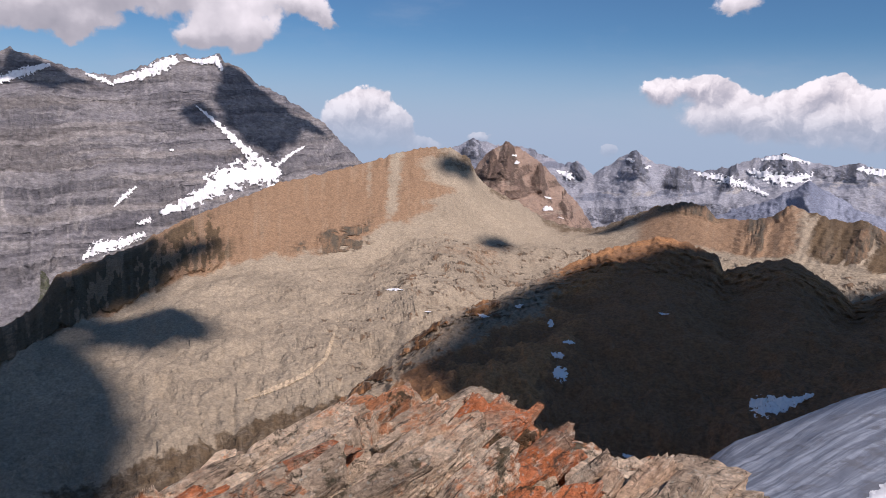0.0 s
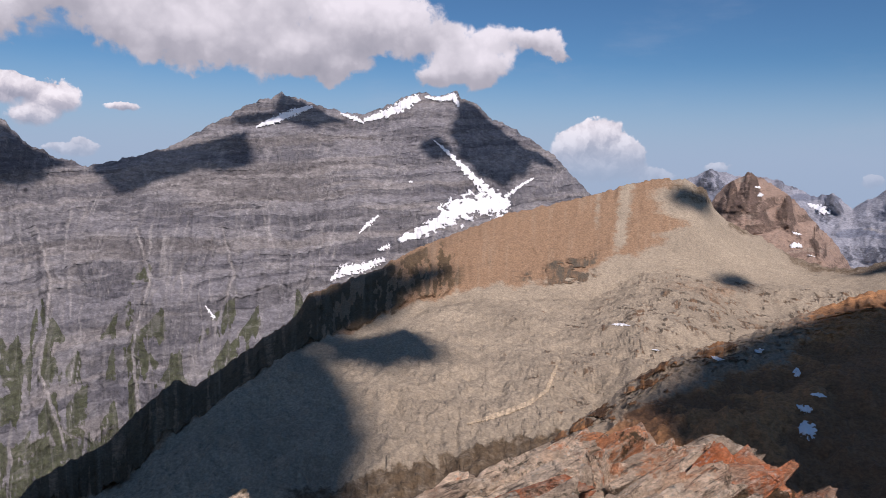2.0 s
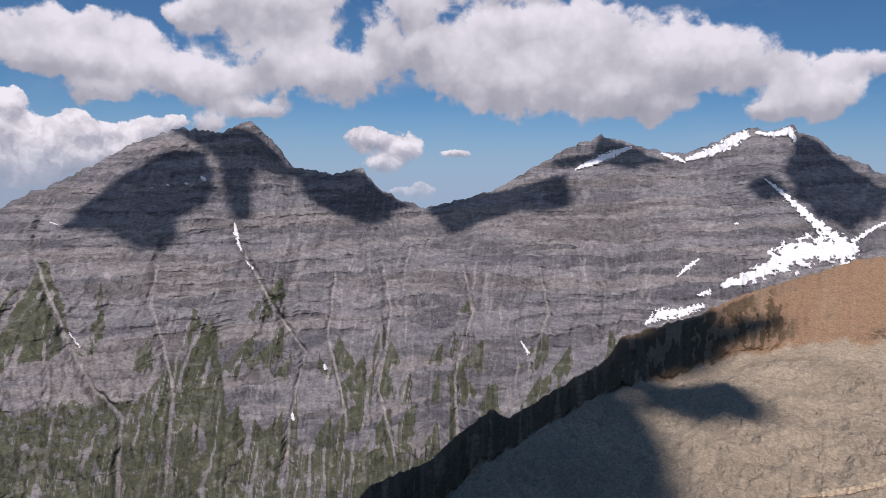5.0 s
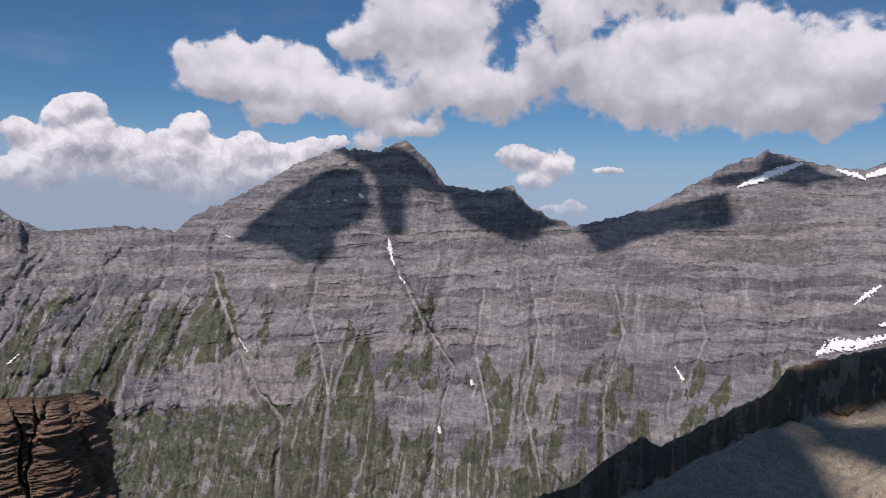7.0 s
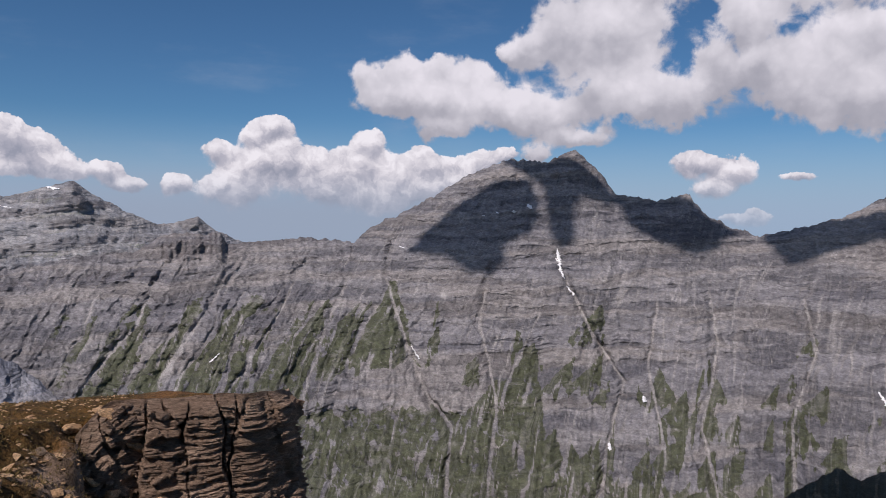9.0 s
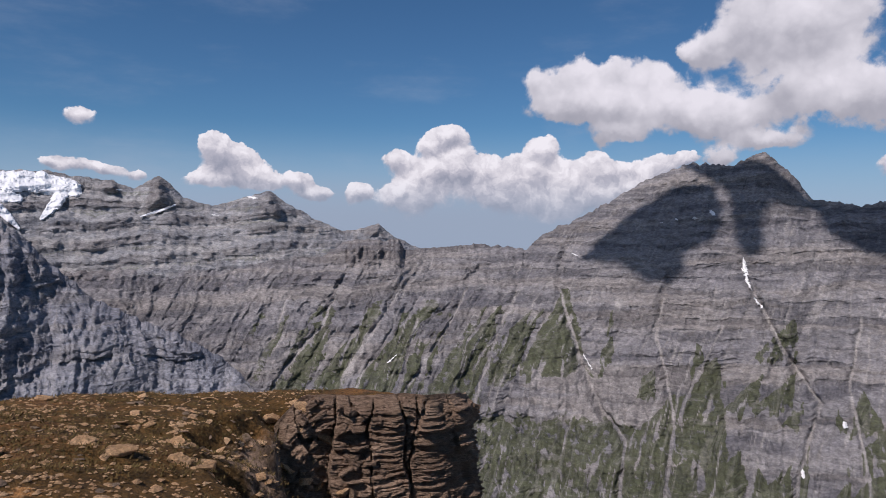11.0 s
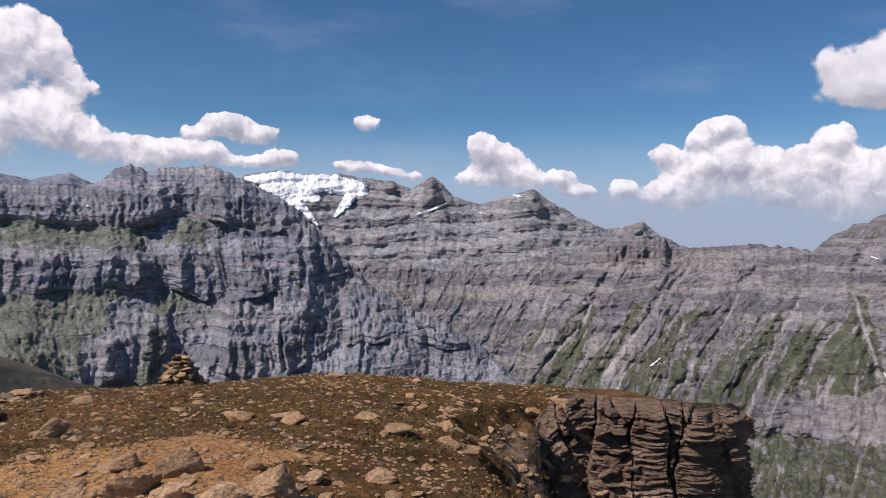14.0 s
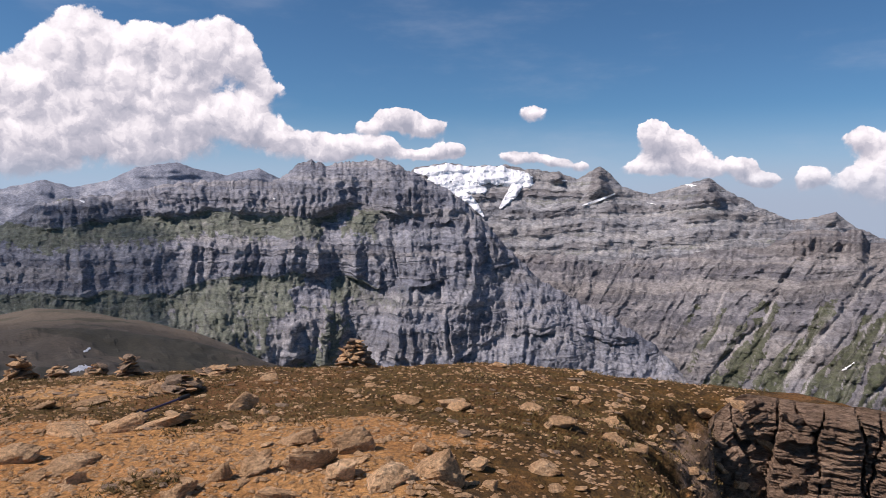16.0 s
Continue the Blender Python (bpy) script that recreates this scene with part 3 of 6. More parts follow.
def wall_shape(s, h, v, az, r):
    el = np.degrees(np.arctan2(h - EYE, r))
    slant = np.interp(az, [2, 30, 46, 56, 64, 74, 95, 114], [-0.1, 0.0, 0.05, 0.25, 0.6, 0.85, 0.9, 0.5])
    wx = s + slant * (h + 250) + 38 * fbm(s / 320, h / 320, 3, 4) + 9 * fbm(s / 60, h / 90, 4, 3)
    small = fbm(s / 34, h / 30, 13, 5, 0.65)
    rag = fbm(s / 55, h / 40, 18, 5, 0.6)
    level = h + 0.05 * s + 40 * fbm(s / 600, h / 500, 14, 2)
    bed = np.floor(level / 118)
    shift = wx + 300 * hashed(bed, bed * 0, 41)          # each thick bed has its own clefts
    within = np.sin(np.pi * (level / 118 - bed))
    deep = ridged(wx / 430, h / 3000, 11, 3)
    mid = ridged(wx / 120 + 3, h / 900, 12, 4, 0.55)
    cleft = ridged(shift / 52, h / 500, 21, 3, 0.6) * within
    low = smooth(-60, -480, h + 60 * fbm(s / 300, h * 0, 22, 3))
    low = np.maximum(low, 0.6 * smooth(56, 68, az))
    strip = 0.5 + 0.5 * np.clip(1.5 * fbm(s / 350, level / 60, 23, 3), -1, 1)
    west = smooth(74, 82, az)
    out = -(72 * deep * (0.15 + 0.85 * low) + (18 + 14 * west) * mid * (0.25 + low) + (6 + 12 * west) * cleft + 5 * small)
    out = out + 52 * ledge(level, 170, 0.6) * strip + 13 * ledge(level + 8 * small, 47, 0.6) * (0.3 + strip) + 4 * ledge(level + 5 * small, 19, 0.6)
    out = out + 34 * ledge(level + 40 * fbm(s / 200, h * 0, 46, 3), 118, 0.5) * west * (0.2 + strip)
    # named gullies cut through the beds, pale rubble on their floors
    rubble = np.zeros_like(az)
    for line, wide, cutting in GULLIES:
        g = np.array(line)
        at = np.interp(el, g[::-1, 1], g[::-1, 0])
        inside = smooth(g[-1, 1] - 1, g[-1, 1] + 1, el) * smooth(g[0, 1] + 0.5, g[0, 1] - 1.0, el)
        out = out + 0.6 * cutting * np.exp(-((az - at + 0.25 * fbm(s / 90, h / 90, 24, 3)) / (0.8 * wide)) ** 2) * inside
        rubble = np.maximum(rubble, smooth(0.26 * wide + 0.05, 0.06 * wide, np.abs(az - at + 0.12 * fbm(s / 60, h / 60, 25, 3))) * inside * smooth(-4.5, -6.5, el))
    fade = np.where(v > 2, np.clip(3 - v, 0, 1), 1.0) * (1 - 0.8 * smooth(1.9, 2.0, np.minimum(v, 2.0)))
    # turf wedges on the ribs between the gullies, their points uphill
    sway = az + 0.25 * fbm(s / 260, h / 160, 15, 4) + 0.07 * rag
    turf, proud = np.zeros_like(az), np.zeros_like(az)
    hem = 0.35 * fbm(s / 45, h / 80, 17, 4)
    columns = az[0]
    for a0, e0, tall, half, lean in WEDGES:
        reach = half * 1.4 + abs(lean) * tall * 1.4 + 0.6
        j0, j1 = np.searchsorted(columns, [a0 - reach, a0 + reach + 0.2])
        w = np.s_[:, j0:j1]
        u = (e0 - el[w] + 0.25 * rag[w]) / tall
        d = np.abs(sway[w] - a0 - lean * (e0 - el[w])) / (half * np.clip(u, 0.02, 1.2))
        inside = smooth(1.15, 0.85, d) * smooth(0.0, 0.08, u) * smooth(1.25, 0.75, u + hem[w])
        turf[w] = np.maximum(turf[w], inside)
        proud[w] = np.maximum(proud[w], np.clip(1 - d, 0, 1) * smooth(0.0, 0.2, u) * smooth(1.25, 0.8, u) * np.minimum(half, 1.5))
    strips = smooth(0.44, 0.62, ridged(wx / 210 + 0.7, h / 4500, 65, 2, 0.5) + 0.10 * rag + 0.12 * smooth(-7, -11, el))
    turf = np.maximum(turf, strips * smooth(73, 77, az) * smooth(100, 92, az) * smooth(-5.2, -7.2, el + 0.9 * fbm(s / 150, h / 150, 66, 3)) * smooth(-14.5, -12.5, el))
    combed = smooth(-0.15, 0.25, ridged(wx / 62, h / 1500, 73, 2) + 0.12 * rag)
    turf = turf * (0.3 + 0.7 * np.where(az > 64, smooth(0.0, 0.26, ridged(wx / 118, h / 4000, 72, 2, 0.5) + 0.10 * rag), combed))
    # a bare grey cliff below the great wedge
    brow = -11.3 - 0.16 * np.abs(az - 70.2) + 0.5 * fbm(s / 120, h * 0, 67, 3)
    bare = smooth(brow + 0.15, brow - 0.15, el) * smooth(-14.6, -14.0, el + 0.5 * rag) * smooth(66.6, 67.4, az) * smooth(79, 76, az)
    meadow = smooth(-14.3, -15.0, el + 0.8 * fbm(s / 160, h / 90, 19, 4)) * smooth(61, 64, az + 0.4 * (el + 18)) * smooth(86, 80, az)
    meadow = meadow * np.clip(0.92 + 0.6 * fbm(s / 70, h / 25, 74, 4, 0.6), 0, 1)
    meadow = np.maximum(meadow, 0.8 * smooth(-18.0, -20.0, el + 1.6 * fbm(s / 130, h / 90, 29, 4)) * smooth(34, 40, az))
    thread = smooth(0.43, 0.50, ridged(wx / 84, h / 2600, 26, 1)) * smooth(0.0, 0.5, fbm(s / 240, h / 200, 68, 3)) * smooth(-3, -6, el)
    thin = smooth(0.40, 0.49, ridged((s + 0.55 * h) / 40, h / 900, 69, 1)) * smooth(0.15, 0.55, fbm(s / 120, h / 90, 70, 3))
    runs = np.maximum(np.maximum(thread, 0.8 * thin), rubble)
    turf = np.maximum(turf * (1 - bare), meadow) * (1 - 0.85 * runs) * np.clip(0.88 + 0.4 * fbm(s / 30, h / 18, 58, 4, 0.65), 0, 1)
    out = out - 22 * proud - 14 * bare + 6 * runs
    scree = np.clip(0.9 * rubble + runs * (0.35 + 0.65 * smooth(300, -150, h)) + 0.30 * smooth(0.2, -0.5, deep + 0.5 * mid) * smooth(200, -300, h), 0, 1) * (1 - 0.7 * meadow)
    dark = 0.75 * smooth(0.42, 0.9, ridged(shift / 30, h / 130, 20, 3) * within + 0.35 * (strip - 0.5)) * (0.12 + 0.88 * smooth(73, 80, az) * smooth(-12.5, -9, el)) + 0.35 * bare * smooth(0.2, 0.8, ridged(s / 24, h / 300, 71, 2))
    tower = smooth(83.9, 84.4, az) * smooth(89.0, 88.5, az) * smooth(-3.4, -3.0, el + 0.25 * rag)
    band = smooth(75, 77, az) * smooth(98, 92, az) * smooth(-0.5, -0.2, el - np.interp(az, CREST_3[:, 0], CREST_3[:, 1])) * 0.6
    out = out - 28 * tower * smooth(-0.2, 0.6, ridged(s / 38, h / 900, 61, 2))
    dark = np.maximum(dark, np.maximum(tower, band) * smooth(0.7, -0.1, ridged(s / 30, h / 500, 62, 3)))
    return out * fade, 5 * small * fade, (turf, scree, dark), wx


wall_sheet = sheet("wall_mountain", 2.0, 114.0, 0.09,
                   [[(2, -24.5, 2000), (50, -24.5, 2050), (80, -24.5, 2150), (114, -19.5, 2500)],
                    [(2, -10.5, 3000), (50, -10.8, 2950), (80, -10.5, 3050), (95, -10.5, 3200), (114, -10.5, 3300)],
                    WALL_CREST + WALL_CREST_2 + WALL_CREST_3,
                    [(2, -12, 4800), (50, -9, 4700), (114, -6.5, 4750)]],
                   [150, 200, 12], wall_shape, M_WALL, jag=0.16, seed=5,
                   pieces=[("snow_capped_mountain", "broad grey bedded limestone mountain with a snowy crest", "mountain", lambda v, az, m: az < 43.8),
                           ("pointed_mountain", "pointed grey bedded mountain with turf wedges and gullies", "mountain", lambda v, az, m: (az >= 43.8) & (az < 74.6)),
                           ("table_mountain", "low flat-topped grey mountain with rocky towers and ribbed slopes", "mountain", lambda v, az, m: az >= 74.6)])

BASIN_CREST = [(52, -25.5, 820), (49.7, -23.63, 860), (48, -22.2, 900), (45.9, -21.4, 960), (43.3, -20.5, 1020), (41.7, -19.0, 1080), (39.7, -17.6, 1130), (38.6, -16.6, 1160),
               (37, -17.2, 1190), (34.7, -15.75, 1260), (32, -14, 1330), (29.5, -12.44, 1400), (28.5, -10.65, 1450), (25.8, -9.7, 1540), (23.1, -8.74, 1620), (19.7, -6.86, 1720),
               (17.2, -5.9, 1800), (13.1, -4.2, 1900), (9.2, -3.2, 2000), (6.3, -2.45, 2060), (3.8, -1.6, 2100), (1.5, -1.05, 2130), (-0.5, -1.06, 2150), (-1.9, -1.81, 2170)]
BASIN_CREST_2 = [(-2.6, -3.32, 2200), (-4.2, -4.37, 2230), (-6, -5.18, 2270), (-7.8, -6.21, 2300), (-9.6, -6.78, 2320), (-11.8, -6.88, 2320), (-13.8, -6.11, 2280), (-16.3, -4.89, 2200),
                 (-18.7, -4.45, 2150), (-19.9, -4.67, 2140), (-20.6, -5.47, 2120), (-22.3, -5.55, 2100), (-24.2, -5.2, 2060), (-25.6, -4.17, 2020), (-26.7, -4.61, 2000), (-29.2, -5.2, 1980),
                 (-30.2, -4.92, 1960), (-31.5, -5.56, 1950), (-36, -6.0, 1950)]


DIRT = np.array([(-4, -15.0), (-0.3, -16.0), (2.6, -18.3), (6.3, -20.5), (12.6, -21.2), (19.2, -23.1), (26.1, -24.6), (32.7, -24.9)])


def basin_shape(s, h, v, az, r):
    up = np.clip(v - 2, 0, 1)                    # 0 at the foot of the ridge, 1 at its crest
    flank = smooth(2.0, 2.3, v) * np.where(v > 3, np.clip(4 - v, 0, 1), 1) * (1 - 0.85 * smooth(2.85, 3.0, np.minimum(v, 3)))
    ribs = ridged(s / 95 + 0.3 * fbm(s / 200, h / 200, 31, 2), h / 700, 32, 4)
    lumps = fbm(s / 260, r / 260, 33, 6, 0.55)
    small = fbm(s / 26, r / 26, 34, 5, 0.62)
    steep = fbm(s / 20, h / 48, 50, 5, 0.6)
    drift = ridged((s * 0.8 + r * 0.6) / 240 + 0.4 * lumps, (r * 0.8 - s * 0.6) / 90, 30, 4, 0.55)
    band = np.exp(-((az - 8.6) / 3.4) ** 4) * smooth(0.10, 0.16, up) * smooth(0.40, 0.33, up + 0.02 * (az - 8.6)) * smooth(-0.25, 0.05, fbm(s / 60, h / 11, 35, 4))
    left = smooth(13, 19, az) * smooth(0.12, 0.3, up + 0.15 * fbm(s / 60, h / 60, 29, 4)) * smooth(1.02, 0.9, up)
    crags = smooth(-21, -24, az) * smooth(-0.1, 0.35, fbm(s / 110, h / 110, 36, 4)) * smooth(0.15, 0.4, up) + smooth(-17, -18.5, az) * smooth(-21, -20, az) * smooth(0.7, 0.85, up)
    cliffs = np.clip(band + left + crags, 0, 1)
    out = -((34 * ribs) * (0.16 + 0.9 * np.clip(cliffs - 0.8 * band, 0, 1)) + 11 * steep * (0.25 + 0.9 * cliffs)) * flank
    stripes = ridged(s / 24 + 0.5 * fbm(s / 60, h / 90, 47, 3), h / 420, 48, 3, 0.55)
    out = out + 9 * ledge(h + 12 * lumps, 18, 0.55) * flank * np.clip(cliffs - 0.8 * left - 0.9 * crags, 0, 1) - 5 * stripes * left * flank
    out = out + 26 * band * steep * 0.4 - 22 * left * flank * ridged(s / 58 + 0.4 * fbm(s / 90, h / 60, 55, 3), h / 260, 54, 4, 0.6)
    floor = 1 - smooth(1.9, 2.2, v)
    dz = (18 * lumps * (0.3 + floor * 0.5) + 7 * drift * floor + 2.6 * small) * (1 - 0.9 * smooth(2.8, 3.0, v))
    out = out * (1 - smooth(3.0, 3.1, v))
    rust = smooth(0.06, 0.25, up + 0.12 * fbm(s / 90, h / 70, 37, 4)) * (0.8 - 0.75 * smooth(2.5, -1.5, az + 2.0 * fbm(s / 300, h / 60, 40, 3))) * smooth(-14, -9, az)
    rust = rust + 0.85 * smooth(-13, -17, az) * smooth(-27, -25, az) * smooth(2.05, 2.3, v) + 0.3 * smooth(-25, -27, az) * smooth(2.1, 2.4, v) + 0.3 * smooth(0.0, 0.7, fbm(s / 160, r / 160, 27, 5, 0.6)) * floor * smooth(18, 4, az) + 0.25 * smooth(4, -6, az) * floor
    umber = 0.55 * smooth(0.75, 1.0, up + 0.3 * fbm(s / 120, h / 60, 38, 3)) * smooth(6, -2, az) + 0.85 * left * smooth(-0.1, 0.35, 0.5 * stripes + 0.8 * fbm(s / 38, h / 46, 49, 5, 0.65)) + 0.5 * smooth(22, 30, az) * smooth(0.1, 0.4, up) + 0.6 * smooth(-25, -29, az) * smooth(0.1, 0.3, up)
    rock = np.clip(cliffs - 0.75 * left, 0, 1) * smooth(-0.4, 0.4, ribs + steep * 0.5) + 0.55 * smooth(0.35, 0.75, 0.35 * drift + 0.8 * fbm(s / 60, r / 45, 39, 6, 0.65) + 0.15 * smooth(4, -6, az)) * floor * smooth(17, 5, az)
    rust = rust * (1 - 0.75 * np.exp(-((az - 4.3 + 0.5 * up + 0.2 * small) / 0.55) ** 2) * smooth(0.2, 0.4, up) - 0.4 * np.exp(-((az - 5.9) / 0.3) ** 2) * smooth(0.5, 0.7, up))
    rock = rock + 0.8 * floor * smooth(0.30, 0.62, fbm(s / 30, r / 20, 75, 5, 0.7) + 0.5 * fbm(s / 210, r / 90, 76, 3)) * (0.45 + 0.55 * smooth(8, -2, az))
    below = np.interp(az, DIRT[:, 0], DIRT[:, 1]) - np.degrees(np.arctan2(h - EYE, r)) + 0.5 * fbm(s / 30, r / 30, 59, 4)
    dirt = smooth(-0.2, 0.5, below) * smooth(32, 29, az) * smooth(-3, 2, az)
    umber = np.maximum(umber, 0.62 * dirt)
    streak = smooth(-26, -28, az) * smooth(0.1, 0.5, ridged((s + 0.9 * h) / 60, h / 900, 56, 3)) * smooth(0.1, 0.3, up)
    umber = np.maximum(umber * smooth(-24, -20, az), 0.8 * streak) + umber * smooth(-20, -24, az) * 0.3
    out = out - 45 * smooth(-21, -23.5, az) * ridged((s + 0.5 * h) / 75, h / 500, 57, 3) * flank
    return out, dz, (rust, umber, np.clip(rock, 0, 1)), s


basin_sheet = sheet("basin_ridge", -36.0, 52.0, 0.11,
                    [[(52, -45, 120), (8, -50, 120), (-2, -62, 120), (-36, -62, 120)],
                     [(52, -31, 560), (25, -27, 700), (10, -24.5, 760), (2, -23.5, 800), (-4, -27, 850), (-12, -27, 900), (-36, -27, 900)],
                     [(52, -27.5, 760), (42, -23.5, 930), (36, -19.5, 1040), (30.1, -15.9, 1180), (24.9, -14.2, 1300), (21.7, -12.8, 1400), (16, -11.3, 1530), (10.8, -11.0, 1600), (6.4, -10.5, 1650),
                      (2.8, -8.7, 1760), (-0.7, -8.2, 1820), (-6, -8.8, 1850), (-12, -8.8, 1850), (-20, -8.5, 1750), (-36, -9.5, 1600)],
                     BASIN_CREST + BASIN_CREST_2,
                     [(52, -33, 1100), (30, -24, 1800), (0, -14, 2700), (-36, -14, 2500)]],
                    [40, 120, 130, 14], basin_shape, M_BASIN, jag=0.16, seed=8,
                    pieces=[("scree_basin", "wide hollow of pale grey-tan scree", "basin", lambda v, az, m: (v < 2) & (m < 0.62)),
                            ("rock_rib", "dark bare rock showing through the scree", "", lambda v, az, m: (v < 2) & (m >= 0.62), "scree_basin"),
                            ("brown_ridge", "long rust-brown rocky ridge with crumbling bands", "ridge", lambda v, az, m: (v >= 2) & (az >= -11) & (m < 0.62)),
                            ("rock_band", "dark crumbling rock band", "", lambda v, az, m: (v >= 2) & (az >= -11) & (m >= 0.62), "brown_ridge"),
                            ("craggy_ridge", "tan and brown craggy ridge with grassy flank", "ridge", lambda v, az, m: (v >= 2) & (az < -11) & (m < 0.62)),
                            ("crag", "dark broken crag", "", lambda v, az, m: (v >= 2) & (az < -11) & (m >= 0.62), "craggy_ridge")])

MOOR_CREST = [(9, -21.5, 800), (5, -18.6, 900), (2.5, -16.3, 980), (0, -14.6, 1050), (-3, -13.2, 1120), (-7.2, -11.32, 1230), (-9.8, -9.85, 1320), (-13.1, -8.32, 1400), (-16, -7.48, 1440), (-17.3, -7.18, 1450),
              (-19.3, -7.66, 1440), (-21, -8.15, 1430), (-21.5, -9.28, 1420), (-23.7, -8.52, 1420), (-25.6, -7.93, 1420), (-27.1, -8.57, 1400), (-29, -9.74, 1380), (-30.1, -10.76, 1350), (-32, -9.72, 1330), (-36, -8.5, 1330)]


def moor_shape(s, h, v, az, r):
    lumps = fbm(s / 170, r / 170, 41, 6, 0.52)
    small = fbm(s / 24, r / 24, 42, 5, 0.65)
    ribs = ridged(s / 90, r / 400, 43, 4)
    keep = 1 - 0.7 * smooth(1.85, 2.0, np.minimum(v, 2))
    top = smooth(1.5, 1.9, v)
    dz = (13 * lumps + 3.2 * small + 7 * ridged(s / 70, r / 110, 45, 4, 0.55) * smooth(-16, -4, az)) * keep * (v < 2.2)
    rust = 0.75 * smooth(-16, -7, az) * smooth(-0.5, 0.3, lumps) + 0.6 * top * smooth(-0.3, 0.3, lumps) + 0.12 * small
    tan = smooth(-13, -5, az) * smooth(1.45, 1.8, v + 0.25 * lumps + 0.10 * smooth(-5, 5, az)) + 0.3 * smooth(0.2, 0.7, small)
    rock = 0.8 * smooth(0.2, 0.7, ribs * 0.6 + 0.6 * top + 0.4 * small - 0.35) * (0.35 + 0.65 * smooth(-14, 0, az))
    return -(10 * ribs + 14 * small) * top * keep * (v < 2.2), dz, (rust, tan, rock), s


moor_sheet = sheet("brown_moor", -36.0, 9.0, 0.11,
                   [[(9, -36, 130), (-12, -36, 130), (-17, -30, 420), (-19.6, -26.8, 530), (-27, -21.5, 590), (-36, -17.5, 680)],
                    [(9, -26, 500), (0, -24.5, 540), (-10, -24.5, 560), (-19.6, -24.8, 560), (-27, -19.8, 620), (-33, -16.0, 700), (-36, -15.5, 720)],
                    MOOR_CREST,
                    [(9, -26, 1000), (-10, -16, 1700), (-36, -16, 1700)]],
                   [30, 150, 14], moor_shape, M_MOOR, jag=0.16, seed=9,
                   pieces=[("brown_moor", "dark brown moorland hollow and spur with dry turf", "hillside", lambda v, az, m: m < 0.42),
                           ("rock_ledge", "dark bare rock breaking through the turf", "", lambda v, az, m: m >= 0.42, "brown_moor")])


def peak_shape(size, rib, seed, rust_top=0.5, bed=0.5, rocky=0.45, spurs=()):
    def shape(s, h, v, az, r):
        keep = np.where(v > 1, np.clip(2 - v, 0, 1), 1) * (1 - 0.85 * smooth(0.85, 1.0, np.minimum(v, 1)))
        wx = s + size * 0.35 * fbm(s / size, h / size, seed, 3)
        ribs = ridged(wx / size, h / (size * 5), seed + 1, 3, 0.45)
        small = fbm(s / (size * 0.16), h / (size * 0.10), seed + 2, 4, 0.55)
        level = h + size * 0.12 * fbm(s / (size * 2), h / size, seed + 3, 3)
        out = (-rib * ribs - rib * 0.06 * small + size * bed * ledge(level, size * 0.34, 0.6) * 0.5 + size * bed * 0.2 * ledge(level, size * 0.11, 0.6)) * keep
        for at, wide, far in spurs:
            out = out - far * np.exp(-np.abs(az - at - 0.5 * fbm(h / 90, h * 0, seed + 7, 3)) / wide) * keep * smooth(0.0, 0.4, v)
        return out, rib * 0.05 * small * keep, (smooth(-0.2, 0.6, ribs + 0.3 * small) * rust_top, smooth(0.25, 0.6, -ribs) * 0.7, smooth(0.25, 0.8, small + 0.4 * ribs) * rocky), wx
    return shape


def shelf_shape(crest_line, pyramids, seed, step=92.0, tread=62.0, reach=260.0, clefted=16.0, grassy=0.5):
    """Bedded mountains in shelves, with pyramids (azimuth, half width and height in degrees) standing out of the face."""
    line = np.array(sorted(crest_line))

    def shape(s, h, v, az, r):
        el = np.degrees(np.arctan2(h - EYE, r))
        keep = np.where(v > 1, np.clip(2 - v, 0, 1), 1) * (1 - 0.85 * smooth(0.9, 1.0, np.minimum(v, 1)))
        small = fbm(s / 60, h / 40, seed, 5, 0.62)
        level = h + 0.06 * s + 34 * fbm(s / 700, h / 400, seed + 1, 4)
        clefts = ridged((s + 30 * small) / 70, h / 500, seed + 2, 3, 0.55)
        bed = level / step - np.floor(level / step)
        face = smooth(0.05, 0.15, bed) * smooth(0.62, 0.45, bed) * smooth(-0.45, 0.1, fbm(s / 420, np.floor(level / step) * 3.7, seed + 3, 3))
        out = tread * ledge(level, step, 0.5) + 7 * ledge(level + 6 * small, step / 3, 0.55) - clefted * clefts * (0.25 + 0.75 * face) - 8 * small
        out = out - 2.2 * clefted * ridged((s + 0.4 * h) / 300, h / 1500, seed + 5, 3, 0.5)
        crest = np.interp(az, line[:, 0], line[:, 1])
        rock = np.zeros_like(az)
        for at, wide, tall in pyramids:
            u = np.clip((crest - el) / tall, 0, 1.3)
            d = (az - at + 0.22 * fbm(s / 120, h / 90, seed + 4, 3)) / (wide * (0.25 + u))
            body = smooth(1.1, 0.7, np.abs(d)) * smooth(1.2, 0.7, u)
            out = out - reach * np.clip(1 - np.abs(d), 0, 1) * smooth(0, 0.25, u) * smooth(1.3, 0.6, u)
            rock = np.maximum(rock, body * (0.30 + 0.5 * smooth(-0.2, 0.5, clefts + 0.5 * small)))
        turf = grassy * smooth(0.62, 0.8, bed) * smooth(-0.3, 0.3, fbm(s / 300, level / 50, seed + 6, 3))
        pale = 0.55 * smooth(0.7, 0.95, bed) * smooth(-0.2, 0.4, fbm(s / 260, level / 40, seed + 7, 3)) + 0.4 * smooth(0.1, 0.5, fbm((s + 0.5 * h) / 60, h / 300, seed + 8, 4))
        return out * keep, 6 * small * keep, (turf, np.clip(pale, 0, 1), np.maximum(rock, 0.65 * face * smooth(-0.4, 0.5, clefts))), s
    return shape


